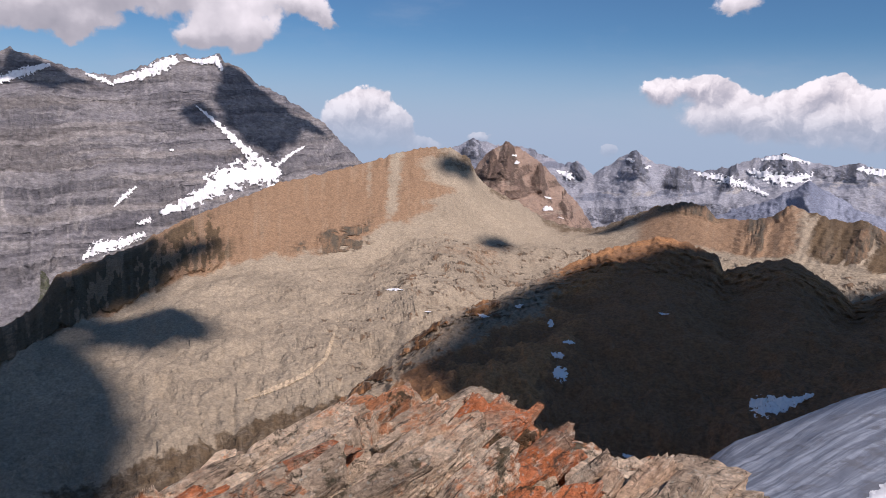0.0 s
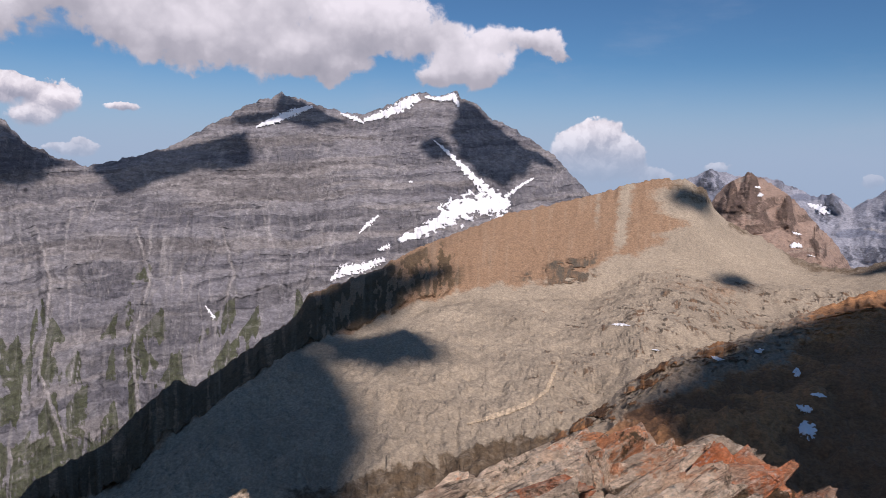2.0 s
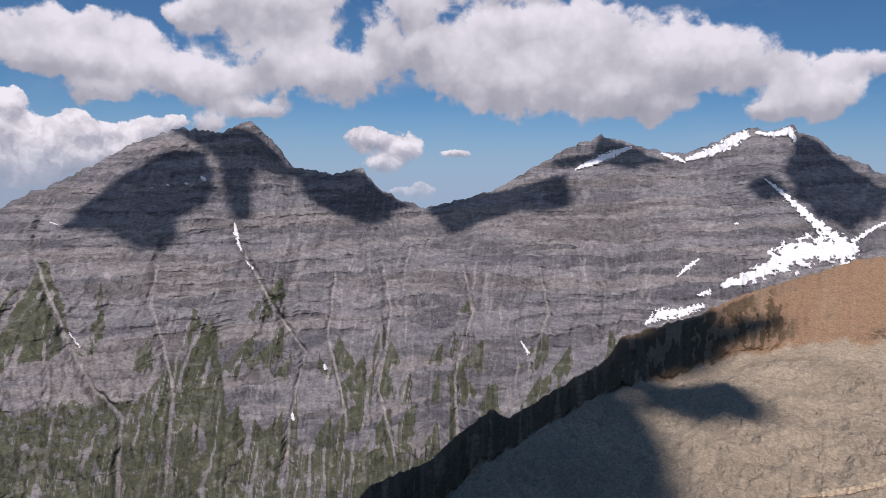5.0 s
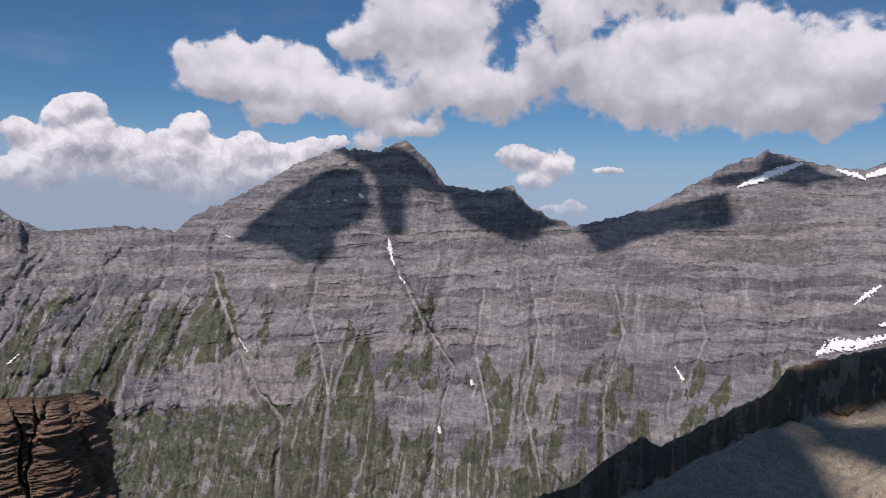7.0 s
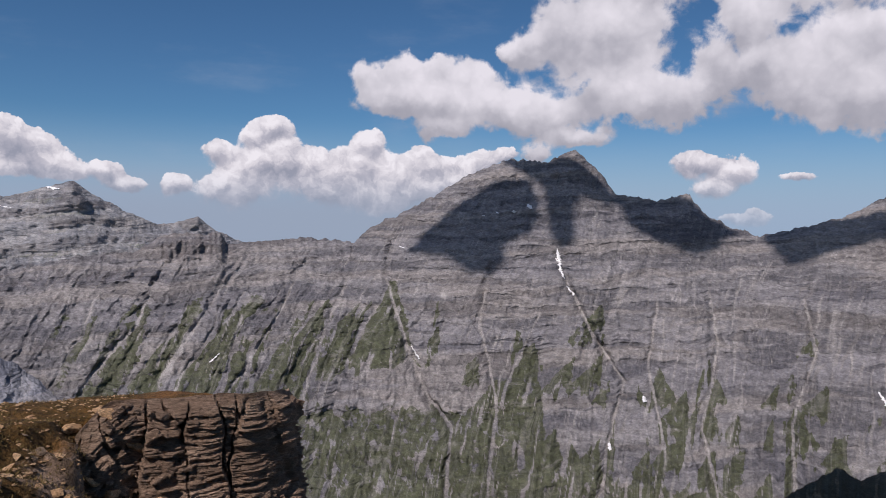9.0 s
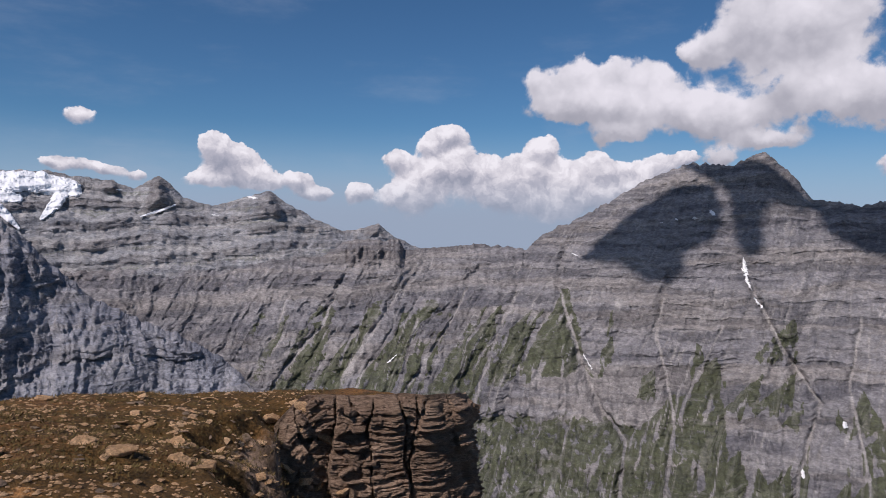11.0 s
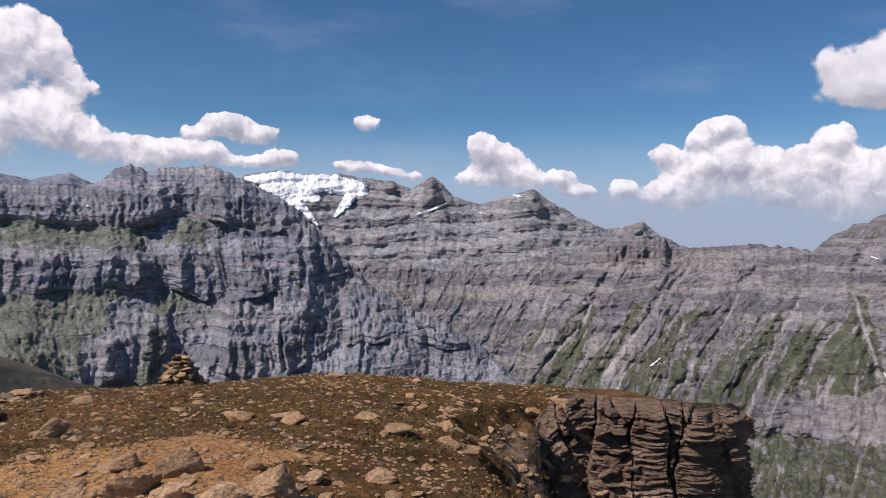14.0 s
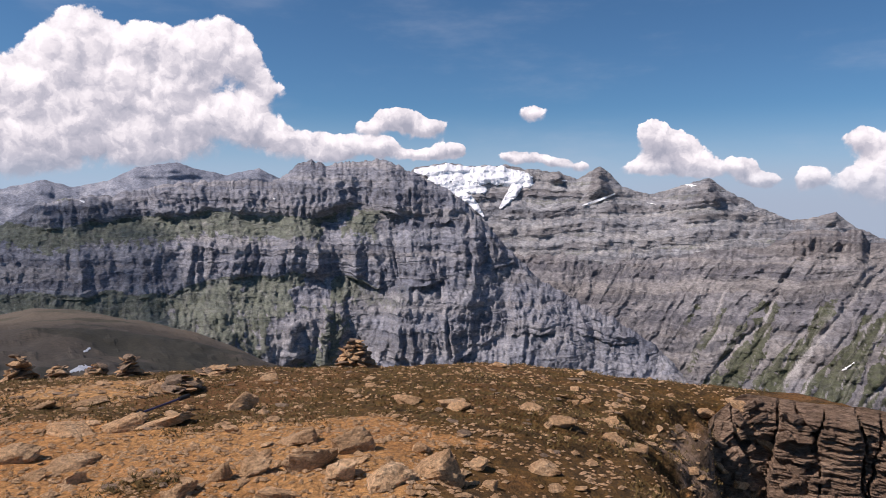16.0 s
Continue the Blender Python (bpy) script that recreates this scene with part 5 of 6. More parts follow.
def build_cliff():
    p = np.array(CLIFF_PATH)
    px, py = -np.sin(np.radians(p[:, 0])) * p[:, 1], np.cos(np.radians(p[:, 0])) * p[:, 1]
    run = np.concatenate([[0], np.cumsum(np.hypot(np.diff(px), np.diff(py)))])
    s = np.linspace(0, run[-1], 460)
    x0, y0, steep = np.interp(s, run, px), np.interp(s, run, py), np.radians(np.interp(s, run, p[:, 2]))
    for _ in range(6):
        x0[1:-1], y0[1:-1] = (x0[:-2] + x0[1:-1] * 2 + x0[2:]) / 4, (y0[:-2] + y0[1:-1] * 2 + y0[2:]) / 4
    tx, ty = np.gradient(x0), np.gradient(y0)
    norm = np.hypot(tx, ty)
    ox, oy = -ty / norm, tx / norm
    side = np.sign(rim_distance(np.array([x0[200] + ox[200]]), np.array([y0[200] + oy[200]]))[0])
    ox, oy = ox * side, oy * side
    drop = np.concatenate([[-0.04], np.linspace(0, 6.0, 330)])[:, None]
    S, D = s[None, :] + 0 * drop, drop + 0 * s[None, :]
    top = top_height(x0, y0) - 0.10 - 1.5 * smooth(1.6, 0.0, s)
    level = D + 0.15 * fbm(S / 3, D / 3, 121, 3) + 0.06 * S
    sheer = smooth(50, 74, np.degrees(steep))[None, :]
    out = D / np.tan(steep)[None, :]
    f1, f2, cid, lx, ly = cracked(S / 0.52 + 0.16 * fbm(S / 0.5, D / 0.8, 125, 3), D / 2.4, 126)
    joint = smooth(0.0, 0.055, f2 - f1)
    cap = smooth(0.50, 0.42, D + 0.10 * fbm(S / 0.6, D * 0, 129, 2))
    wave = level + 0.020 * fbm(S / 0.22, D / 0.5, 122, 4)
    beds = hashed(np.floor(wave / 0.10), np.floor(cid * 977), 7)
    fine = hashed(np.floor(wave / 0.040), np.floor(cid * 977 + S / 0.7), 8)
    lip = np.abs(wave / 0.040 - np.floor(wave / 0.040) - 0.5) * 2
    chips = hashed(np.floor(S / 0.19 + 0.5 * fbm(S / 0.2, D / 0.1, 124, 2)), np.floor(wave / 0.040), 9)
    out = out + sheer * (0.085 * beds + 0.06 * fine + 0.035 * chips - 0.030 * lip ** 3 + 0.20 * (cid - 0.5) - 0.16 * (1 - joint) + 0.07 * cap + 0.05 * fbm(S / 0.7, D / 0.7, 123, 4)) - 0.05
    f1, f2, cid, lx, ly = cracked(S / 0.26, D / 0.2, 127)
    out = out + (1 - sheer) * (0.20 * (cid - 0.4) - 0.12 * (1 - smooth(0, 0.2, f2 - f1))) + 0.05 * fbm(S / 0.3, D / 0.3, 128, 4)
    out = out * smooth(-0.05, 0.2, D) + 0.22
    x, y, z = x0 + ox * out, y0 + oy * out, top[None, :] - D
    back = np.stack([x0 - ox * 0.9, y0 - oy * 0.9, top_height(x0 - ox * 0.9, y0 - oy * 0.9) - 0.6 - 1.5 * smooth(1.6, 0.0, s)], -1)[None]
    verts = np.concatenate([back, np.stack([x, y, z], -1)])
    return verts.reshape(-1, 3), quads(*verts.shape[:2])


cliff_verts, cliff_faces = build_cliff()
cliff = new("layered_cliff", mesh_from("layered_cliff", cliff_verts, cliff_faces, M_PROW, flat=True))
tagged(cliff, "dark brown layered rock cliff falling from the plateau's corner", "cliff")

# ---- stones ----
def cube_ball(n):
    """Directions over a ball, as six square grids, and their faces."""
    t = np.tan(np.linspace(-1, 1, n + 1) * np.pi / 4)
    u, w = np.meshgrid(t, t)
    one = np.ones_like(u)
    sides = [(u, w, one), (w, u, -one), (one, u, w), (-one, w, u), (w, one, u), (u, -one, w)]
    d = np.concatenate([np.stack(side, -1).reshape(-1, 3) for side in sides])
    f = np.concatenate([quads(n + 1, n + 1)[:, ::-1] + k * (n + 1) ** 2 for k in range(6)])
    d /= np.linalg.norm(d, axis=1)[:, None]
    keys = {}
    remap = np.array([keys.setdefault(tuple(np.round(p, 5)), len(keys)) for p in d])
    firsts = np.zeros(len(keys), int)
    firsts[remap[::-1]] = np.arange(len(d))[::-1]
    return d[firsts], remap[f]


BALLS = {n: cube_ball(n) for n in (2, 4, 7, 13)}


def stone_points(seed, n, size, planes=9, rough=0.02, beds=0.0, boxy=0.0):
    """An angular stone: a ball cut by planes, roughened. size: half lengths."""
    rng = np.random.RandomState(seed)
    d, f = BALLS[n]
    normals = rng.normal(size=(planes, 3))
    normals /= np.linalg.norm(normals, axis=1)[:, None]
    if boxy:
        axes = np.concatenate([np.eye(3), -np.eye(3)]) + rng.normal(size=(6, 3)) * 0.16
        axes /= np.linalg.norm(axes, axis=1)[:, None]
        normals = np.concatenate([axes, normals[: planes // 2]])
    offs = rng.uniform(0.62, 1.0, len(normals))
    if boxy:
        offs[:6] = rng.uniform(0.72, 0.9, 6)
        offs[6:] = rng.uniform(0.85, 1.15, len(offs) - 6)
    dots = d @ normals.T
    reach = np.where(dots > 1e-3, offs / np.maximum(dots, 1e-3), 9.0).min(1)
    reach = np.minimum(reach, 1.5)
    p = d * reach[:, None]
    if rough:
        bumps = fbm(p[:, 0] * 2.2 + seed, p[:, 1] * 2.2 + p[:, 2] * 1.7, seed, 5, 0.6) + 0.6 * fbm(p[:, 2] * 3 + 5, p[:, 0] * 2 - p[:, 1], seed + 5, 4, 0.6)
        p = p * (1 + rough * bumps)[:, None]
    if beds:
        q = p[:, 2] + 0.08 * fbm(p[:, 0] * 2, p[:, 1] * 2, seed + 9, 3)
        grooves = hashed(np.floor(q / 0.16 + 0.3 * fbm(p[:, 0] * 3, p[:, 1] * 3, seed + 4, 2)), np.floor(q * 0), seed + 3)
        p[:, :2] *= (1 + beds * (grooves - 0.5))[:, None]
    return p * np.array(size), f


def part(name, mesh, parent, place, label=""):
    ob = new(name, mesh)
    ob.parent = parent
    ob.matrix_basis = place
    return tagged(ob, label) if label else ob


# ---- the lichen-stained outcrop ----
OUTCROP_CREST = [(38, -24.5, 4.8), (32.6, -23.8, 4.9), (31.3, -24.25, 4.9), (29.2, -25.9, 4.9), (26.9, -24.85, 4.9), (24.6, -26.2, 5.0), (21.3, -25.06, 5.6), (17, -23.72, 6.2), (12.6, -21.98, 6.8), (8.1, -20.45, 7.3), (4.4, -19.4, 7.6),
                 (1.6, -20.3, 7.4), (-1.7, -19.4, 7.4), (-2.6, -20.3, 7.2), (-7.3, -20.5, 7.0), (-7.6, -23.2, 6.6), (-10.6, -23.5, 6.4), (-14.2, -23.6, 6.2), (-19.5, -23.5, 6.0), (-22.6, -25.3, 5.8), (-26, -31, 5.6)]


def outcrop_shape(s, h, v, az, r):
    a = np.radians(az)
    x, y = -np.sin(a) * r, np.cos(a) * r
    along, across = (x * 0.77 + y * 0.64), (-x * 0.64 + y * 0.77)
    w = 0.2 * fbm(x / 0.8, y / 0.8, 131, 3)
    f1, f2, cid, lx, ly = cracked(along / 1.2 + w, across / 0.38 + w, 132)
    g1, g2, gid, mx, my = cracked(along / 0.5 + w, across / 0.15, 133)
    keep = np.where(v > 1, np.clip(2 - v, 0, 1), 1)
    big = 0.30 * (cid - 0.6) + 0.12 * (lx - ly) - 0.22 * (1 - smooth(0, 0.14, f2 - f1))
    fine = 0.09 * (gid - 0.5) + 0.05 * mx - 0.06 * (1 - smooth(0, 0.2, g2 - g1))
    dz = (big + fine + 0.03 * fbm(x / 0.2, y / 0.2, 134, 5, 0.6) - 0.12) * keep * smooth(0.0, 0.15, v)
    return 0.05 * fbm(x / 0.3, y / 0.3, 135, 4), dz, (0 * s, 0 * s, 0 * s), s


outcrop = new("rock_outcrop")
tagged(outcrop, "fractured grey rock outcrop stained with orange lichen", "rock")
bedrock = sheet("bedrock", -26.0, 38.0, 0.15,
                [[(38, -42, 1.9), (0, -40, 2.1), (-26, -42, 1.9)], OUTCROP_CREST, [(38, -50, 5.6), (0, -42, 8.6), (-26, -55, 6.0)]],
                [200, 30], outcrop_shape, M_OUTCROP, jag=0.04, seed=136, flat=True)
bedrock.parent = outcrop
rng = np.random.RandomState(4)
CREST_AZ = np.array(sorted(OUTCROP_CREST))


def slab(az, el, r, size, yaw, pitch, seed, lean=0.0):
    """A slab whose top shows at this azimuth and elevation."""
    a = radians(az)
    p, f = stone_points(seed, 13, size, 9, 0.075, 0.10, boxy=1.0)
    turn = pose(0, 0, 0, lean, -pitch, yaw)
    top = max((turn @ Vector(q)).z for q in p[::7])
    spot = (-math.sin(a) * r, math.cos(a) * r, EYE + r * math.tan(radians(el)) - top)
    part("slab", mesh_from("slab", p, f, M_LICHEN if -9.5 < az < -2.2 or rng.uniform() < 0.10 else M_OUTCROP, flat=True), outcrop, Matrix.Translation(spot) @ turn)


for k, az in enumerate(np.arange(34, -24.5, -1.9)):
    el, r = np.interp(az, CREST_AZ[:, 0], CREST_AZ[:, 1]), np.interp(az, CREST_AZ[:, 0], CREST_AZ[:, 2])
    big = rng.uniform(0.45, 0.95) if az < 22 else rng.uniform(0.22, 0.34)
    if az < -9:
        slab(az, el + rng.uniform(-0.4, 0.1), r - 0.25, (big * 0.55, big * 0.42, big * 0.34), 35 + rng.uniform(-25, 25), rng.uniform(-6, 9), 400 + k, rng.uniform(-9, 9))
        continue
    slab(az, el + rng.uniform(-0.55, 0.25), r - 0.25, (big * 0.7, big * 0.22, big * 0.36), 42 + rng.uniform(-10, 10), 20 + rng.uniform(-6, 10), 400 + k, rng.uniform(-25, 25))
slab(-5.4, -20.2, 6.75, (0.40, 0.34, 0.50), 35, 20, 450, 8)
slab(-3.4, -20.4, 6.6, (0.36, 0.22, 0.42), 42, 24, 451, -5)
slab(-1.4, -19.4, 6.9, (0.34, 0.16, 0.36), 46, 26, 453, -12)
slab(4.4, -19.3, 7.2, (0.36, 0.14, 0.36), 44, 28, 454, 10)
slab(-9.2, -23.0, 6.2, (0.36, 0.32, 0.45), 30, 12, 452, 4)
for k in range(66):
    az = rng.uniform(26, -23)
    el, r = np.interp(az, CREST_AZ[:, 0], CREST_AZ[:, 1]), np.interp(az, CREST_AZ[:, 0], CREST_AZ[:, 2])
    deep = rng.uniform(0.06, 0.6)
    rr = r * (1 - deep) + 2.1 * deep
    ee = math.degrees(math.atan2((EYE + r * math.tan(radians(el))) * (1 - deep) - EYE + rng.uniform(-0.04, 0.16), rr))
    big = rng.uniform(0.3, 0.85)
    slab(az, ee, rr, (big * 0.85, big * rng.uniform(0.12, 0.26), big * rng.uniform(0.16, 0.30)), 42 + rng.uniform(-10, 10), 16 + rng.uniform(-6, 12), 460 + k, rng.uniform(-30, 30))

# ---- snow lying on the land ----
def drape(land, az, el):
    """The places where the land shows at these azimuths and elevations."""
    grid, x, y, z, e = LAND[{"scree_basin": "basin_ridge"}.get(land, land)]
    top = np.maximum.accumulate(e, axis=0)
    right = np.clip(np.searchsorted(grid, az), 1, len(grid) - 1)
    u = (az - grid[right - 1]) / (grid[right] - grid[right - 1])
    out = np.zeros((len(az), 3))
    for side, share in ((right, u), (right - 1, 1 - u)):
        for j in np.unique(side):
            k = np.nonzero(side == j)[0]
            i = np.clip(np.searchsorted(top[:, j], el[k]), 1, len(top) - 2)
            t = np.clip((el[k] - top[i - 1, j]) / np.maximum(top[i, j] - top[i - 1, j], 1e-6), 0, 1)
            for c, f in enumerate((x, y, z)):
                out[k, c] += (f[i - 1, j] * (1 - t) + f[i, j] * t) * share[k]
    return out


def snow_run(name, land, marks, mat, label, seed=0, ragged=0.5, lift=0.0016, grain_size=0.03):
    """A tongue of snow along marks of (azimuth, elevation, half width in degrees), with a ragged edge and gaps."""
    m = np.array(marks, float)
    wide = m[:, 2].max() * 1.6 + 0.1
    az, el = np.meshgrid(np.arange(m[:, 0].min() - wide, m[:, 0].max() + wide, grain_size), np.arange(m[:, 1].min() - wide, m[:, 1].max() + wide, grain_size))
    best = np.full(az.shape, -9.0)
    for (a0, e0, w0), (a1, e1, w1) in zip(m[:-1], m[1:]):
        t = np.clip(((az - a0) * (a1 - a0) + (el - e0) * (e1 - e0)) / ((a1 - a0) ** 2 + (e1 - e0) ** 2 + 1e-9), 0, 1)
        w = w0 + (w1 - w0) * t
        best = np.maximum(best, 1 - np.hypot(az - a0 - t * (a1 - a0), el - e0 - t * (e1 - e0)) / w)
    size = max(0.2, 0.9 * m[:, 2].mean())
    best = best + ragged * fbm((az + 0.5 * el) / size, (el - 0.3 * az) / (size * 0.8), seed, 4, 0.5)
    faces = quads(*az.shape)
    faces = faces[(best.ravel()[faces] > 0).all(1)]
    if not len(faces):
        return None
    used, back = np.unique(faces, return_inverse=True)
    thick = np.clip(best.ravel()[used] * 4, 0, 1)
    spots = drape(land, az.ravel()[used], el.ravel()[used])
    eye = np.array([0, 0, EYE])
    reach = np.linalg.norm(spots - eye, axis=1)
    verts = spots + (eye - spots) * (0.0008 + lift * thick)[:, None]
    verts[:, 2] += reach * 0.0006 * thick
    return tagged(new(name, mesh_from(name, verts, back.reshape(-1, 4), mat)), label, "snow patch")


def snow_spot(land, az, el, w, h, lean=0.0, seed=0, mat=None, label="small leftover patch of old snow", name="snow_patch"):
    c, s = math.cos(radians(lean)), math.sin(radians(lean))
    rs = np.random.RandomState(seed)
    bend = rs.uniform(-0.5, 0.5) * h
    marks = [(az - w * c * k, el - w * s * k + bend * (1 - k * k) * 1.5, max(h * (1.25 - k * k) * rs.uniform(0.6, 1.1), 0.02)) for k in (-1, -0.6, -0.2, 0.2, 0.6, 1)]
    return snow_run(name, land, marks, mat or M_SNOW, label, seed, 0.5, grain_size=0.022)


for k, (az, el, w, h, lean) in enumerate([(3.7, -12.35, 0.75, 0.10, 0), (-3.5, -14.08, 0.5, 0.12, 10), (-6.3, -13.2, 0.35, 0.13, -15), (1.0, -14.0, 0.3, 0.05, 0)]):
    snow_spot("basin_ridge" if k in (0, 3) else "brown_moor", az, el, w, h, lean, 200 + k)
for k, (az, el, w, h, lean) in enumerate([(-17.5, -12.92, 0.4, 0.10, 0), (-10.4, -15.8, 0.5, 0.15, 0), (-9.6, -16.73, 0.5, 0.30, 5), (-9.9, -18.0, 0.35, 0.45, 20), (-15.6, -23.59, 0.4, 0.15, 0), (-8.9, -14.3, 0.15, 0.3, 60)]):
    snow_spot("brown_moor", az, el, w, h, lean, 210 + k)
snow_run("snow_patch", "brown_moor", [(-28.3, -17.25, 0.12), (-27.2, -17.9, 0.3), (-26.0, -18.4, 0.6), (-25.0, -18.7, 0.7), (-24.5, -18.6, 0.4)], M_SNOW, "larger patch of old snow beside the glacier", 220)

# ---- clouds over the place, which shade it ----
M_CLOUD = bpy.data.materials.new("cloud")
M_CLOUD.use_nodes = True


def cloud_look(n, clearness):
    """White vapour that lets part of the light through."""
    white = n.add("ShaderNodeBsdfDiffuse")
    white.inputs[0].default_value = (0.85, 0.85, 0.86, 1)
    clear = n.add("ShaderNodeBsdfTransparent")
    blend, out = n.add("ShaderNodeMixShader"), n.add("ShaderNodeOutputMaterial")
    blend.inputs[0].default_value = clearness
    n.tree.links.new(white.outputs[0], blend.inputs[1])
    n.tree.links.new(clear.outputs[0], blend.inputs[2])
    n.tree.links.new(blend.outputs[0], out.inputs[0])


cloud_look(Nodes(M_CLOUD.node_tree), 0.06)
M_VEIL = bpy.data.materials.new("broken_cloud")
M_VEIL.use_nodes = True
cloud_look(Nodes(M_VEIL.node_tree), 0.30)
M_THIN = bpy.data.materials.new("thin_cloud")
M_THIN.use_nodes = True
cloud_look(Nodes(M_THIN.node_tree), 0.70)


def cloud(land, az, el, wide, long_, turn=0.0, seed=0, high=1250.0):
    spot = drape(land, np.array([float(az)]), np.array([float(el)]))[0]
    centre = Vector(spot) + SUN_WAY * ((high - spot[2]) / SUN_WAY.z)
    u, v = np.meshgrid(np.linspace(0, 2 * np.pi, 97), np.linspace(0, np.pi, 49))
    d = np.stack([np.sin(v) * np.cos(u), np.sin(v) * np.sin(u), np.cos(v)], -1)
    lump = 1 + 0.42 * fbm(np.cos(u) * np.sin(v) * 1.3 + seed, np.sin(u) * np.sin(v) * 1.3 + np.cos(v), 300 + seed, 6, 0.62)
    p = d * lump[..., None] * np.array([wide, long_, min(wide, long_) * 0.35])
    p[..., 2] = np.where(p[..., 2] < 0, p[..., 2] * 0.4, p[..., 2])
    me = mesh_from("cloud", p.reshape(-1, 3), quads(*u.shape), M_THIN if land in ("west_mountain", "gravel_hill") else M_CLOUD)
    ob = new("cloud", me)
    ob.matrix_world = Matrix.Translation(centre) @ pose(0, 0, 0, 0, 0, turn)
    return tagged(ob, "fair-weather cumulus cloud high over the summit", "cloud", group="cumulus clouds")


def cloud_over(land, outline, seed, high=1250.0):
    """A flat-based cloud whose shadow has this outline on the land, in (azimuth, elevation)."""
    o = np.array(outline, float)
    spots = drape(land, o[:, 0], o[:, 1])
    up = spots + np.array(SUN_WAY)[None] * ((high - spots[:, 2]) / SUN_WAY.z)[:, None]
    centre = up[:, :2].mean(0)
    far = np.hypot(up[:, 0] - centre[0], up[:, 1] - centre[1])
    u, v = np.meshgrid(np.linspace(-np.pi, np.pi, 145), np.linspace(0, np.pi, 41))
    ring = np.zeros(u.shape[1])
    for p, q in zip(up[:, :2] - centre, np.roll(up[:, :2] - centre, -1, 0)):
        c, d = np.cos(u[0]), np.sin(u[0])
        det = c * (p[1] - q[1]) - d * (p[0] - q[0])
        det = np.where(np.abs(det) < 1e-9, 1e-9, det)
        t, k = (p[0] * (p[1] - q[1]) - p[1] * (p[0] - q[0])) / det, (c * p[1] - d * p[0]) / det
        ring = np.where((k >= 0) & (k <= 1) & (t > 0), np.maximum(ring, t), ring)
    ring = (np.roll(ring[:-1], 1) + 2 * ring[:-1] + np.roll(ring[:-1], -1)) / 4
    reach = np.append(ring, ring[0])[None, :] + 0 * u
    x, y = np.cos(u) * np.sin(v), np.sin(u) * np.sin(v)
    lump = 1 + (0.10 if land == "wall_mountain" else 0.05) * fbm(x * 3 + seed, y * 3 + np.cos(v), 330 + seed, 5, 0.65)
    thick = 0.07 * far.mean() * np.cos(v)
    p = np.stack([reach * lump * x, reach * lump * y, np.where(thick < 0, thick * 0.3, thick) * lump], -1)
    ob = new("cloud", mesh_from("cloud", p.reshape(-1, 3), quads(*u.shape), M_VEIL if land == "wall_mountain" else M_CLOUD))
    ob.matrix_world = Matrix.Translation((centre[0], centre[1], high))
    return tagged(ob, "fair-weather cumulus cloud high over the summit", "cloud", group="cumulus clouds")


cloud_over("brown_moor", [(-0.5, -14.5), (-5.6, -11.8), (-9.9, -11.4), (-12.4, -10.1), (-15.5, -8.5), (-17.0, -7.0), (-20.5, -7.6), (-25.9, -7.4), (-33, -7.4), (-35.5, -12), (-34, -17), (-27, -21.4), (-17.5, -25.0), (-8.8, -24.1), (-2.0, -21.0), (3.0, -19.0), (4.5, -17.6), (2.8, -15.9)], 1)
cloud_over("scree_basin", [(27.0, -14.1), (23.0, -13.8), (21.0, -13.2), (19.0, -13.9), (17.3, -14.9), (17.8, -15.8), (20.5, -16.1), (22.0, -16.9), (25.0, -16.0), (27.5, -15.9)], 2)
cloud_over("scree_basin", [(42, -16.5), (34.0, -14.3), (28.0, -14.8), (26.0, -16.6), (24.2, -18.8), (23.2, -21.8), (24.0, -26.0), (36.0, -30.0), (44.0, -26.0)], 3)
cloud_over("scree_basin", [(19.4, -6.3), (23.1, -7.9), (25.8, -8.9), (28.5, -9.8), (32.0, -12.6), (37.0, -15.4), (38.0, -20.0), (34.0, -18.2), (30.0, -15.7), (26.0, -14.2), (23.6, -12.9), (22.0, -11.4), (20.4, -8.6)], 4)
cloud_over("scree_basin", [(52, -22.5), (46, -20.0), (40, -17), (35, -14.5), (31.5, -14.5), (33, -19), (36, -25), (45, -29), (52, -31)], 5)
# A second, higher cloud out of view, added to deepen the moor's right-hand shade.
cloud_over("brown_moor", [(-19.5, -8.6), (-25.9, -7.2), (-34, -7.0), (-36, -12), (-34, -15.5), (-26, -16), (-21, -12.5)], 6, 2400.0)
# Small unseen clouds, added to shade land that the outlines above leave lit.
SHADES = [("scree_basin", 40.5, -18.2, 90, 90, 0), ("scree_basin", 37.0, -17.0, 90, 90, 0), ("scree_basin", 33.6, -15.0, 100, 100, 0), ("scree_basin", 30.5, -13.0, 100, 100, 0), ("scree_basin", 27.6, -10.4, 90, 90, 0), ("scree_basin", 24.2, -9.2, 80, 80, 0), ("scree_basin", 44, -24.5, 150, 150, 0), ("scree_basin", 39, -23.5, 130, 130, 0), ("scree_basin", -1.2, -2.7, 60, 60, 0), ("scree_basin", -4.4, -8.4, 45, 50, 0), ("scree_basin", -17.5, -4.9, 150, 60, 0)]
SHADES_2 = [("west_mountain", 143.5, -3.5, 420, 420, 0), ("gravel_hill", 132.5, -11.0, 60, 60, 0)]
cloud_over("wall_mountain", [(63.7, 2.7), (60.7, 3.3), (60.2, 1.7), (59.8, 0.4), (60.6, -1.0), (62.8, -2.1), (62.4, -3.2), (63.7, -4.6), (66.5, -3.3), (70.3, -2.6), (69.2, -1.3), (66.7, 0.7)], 20, 1500.0)
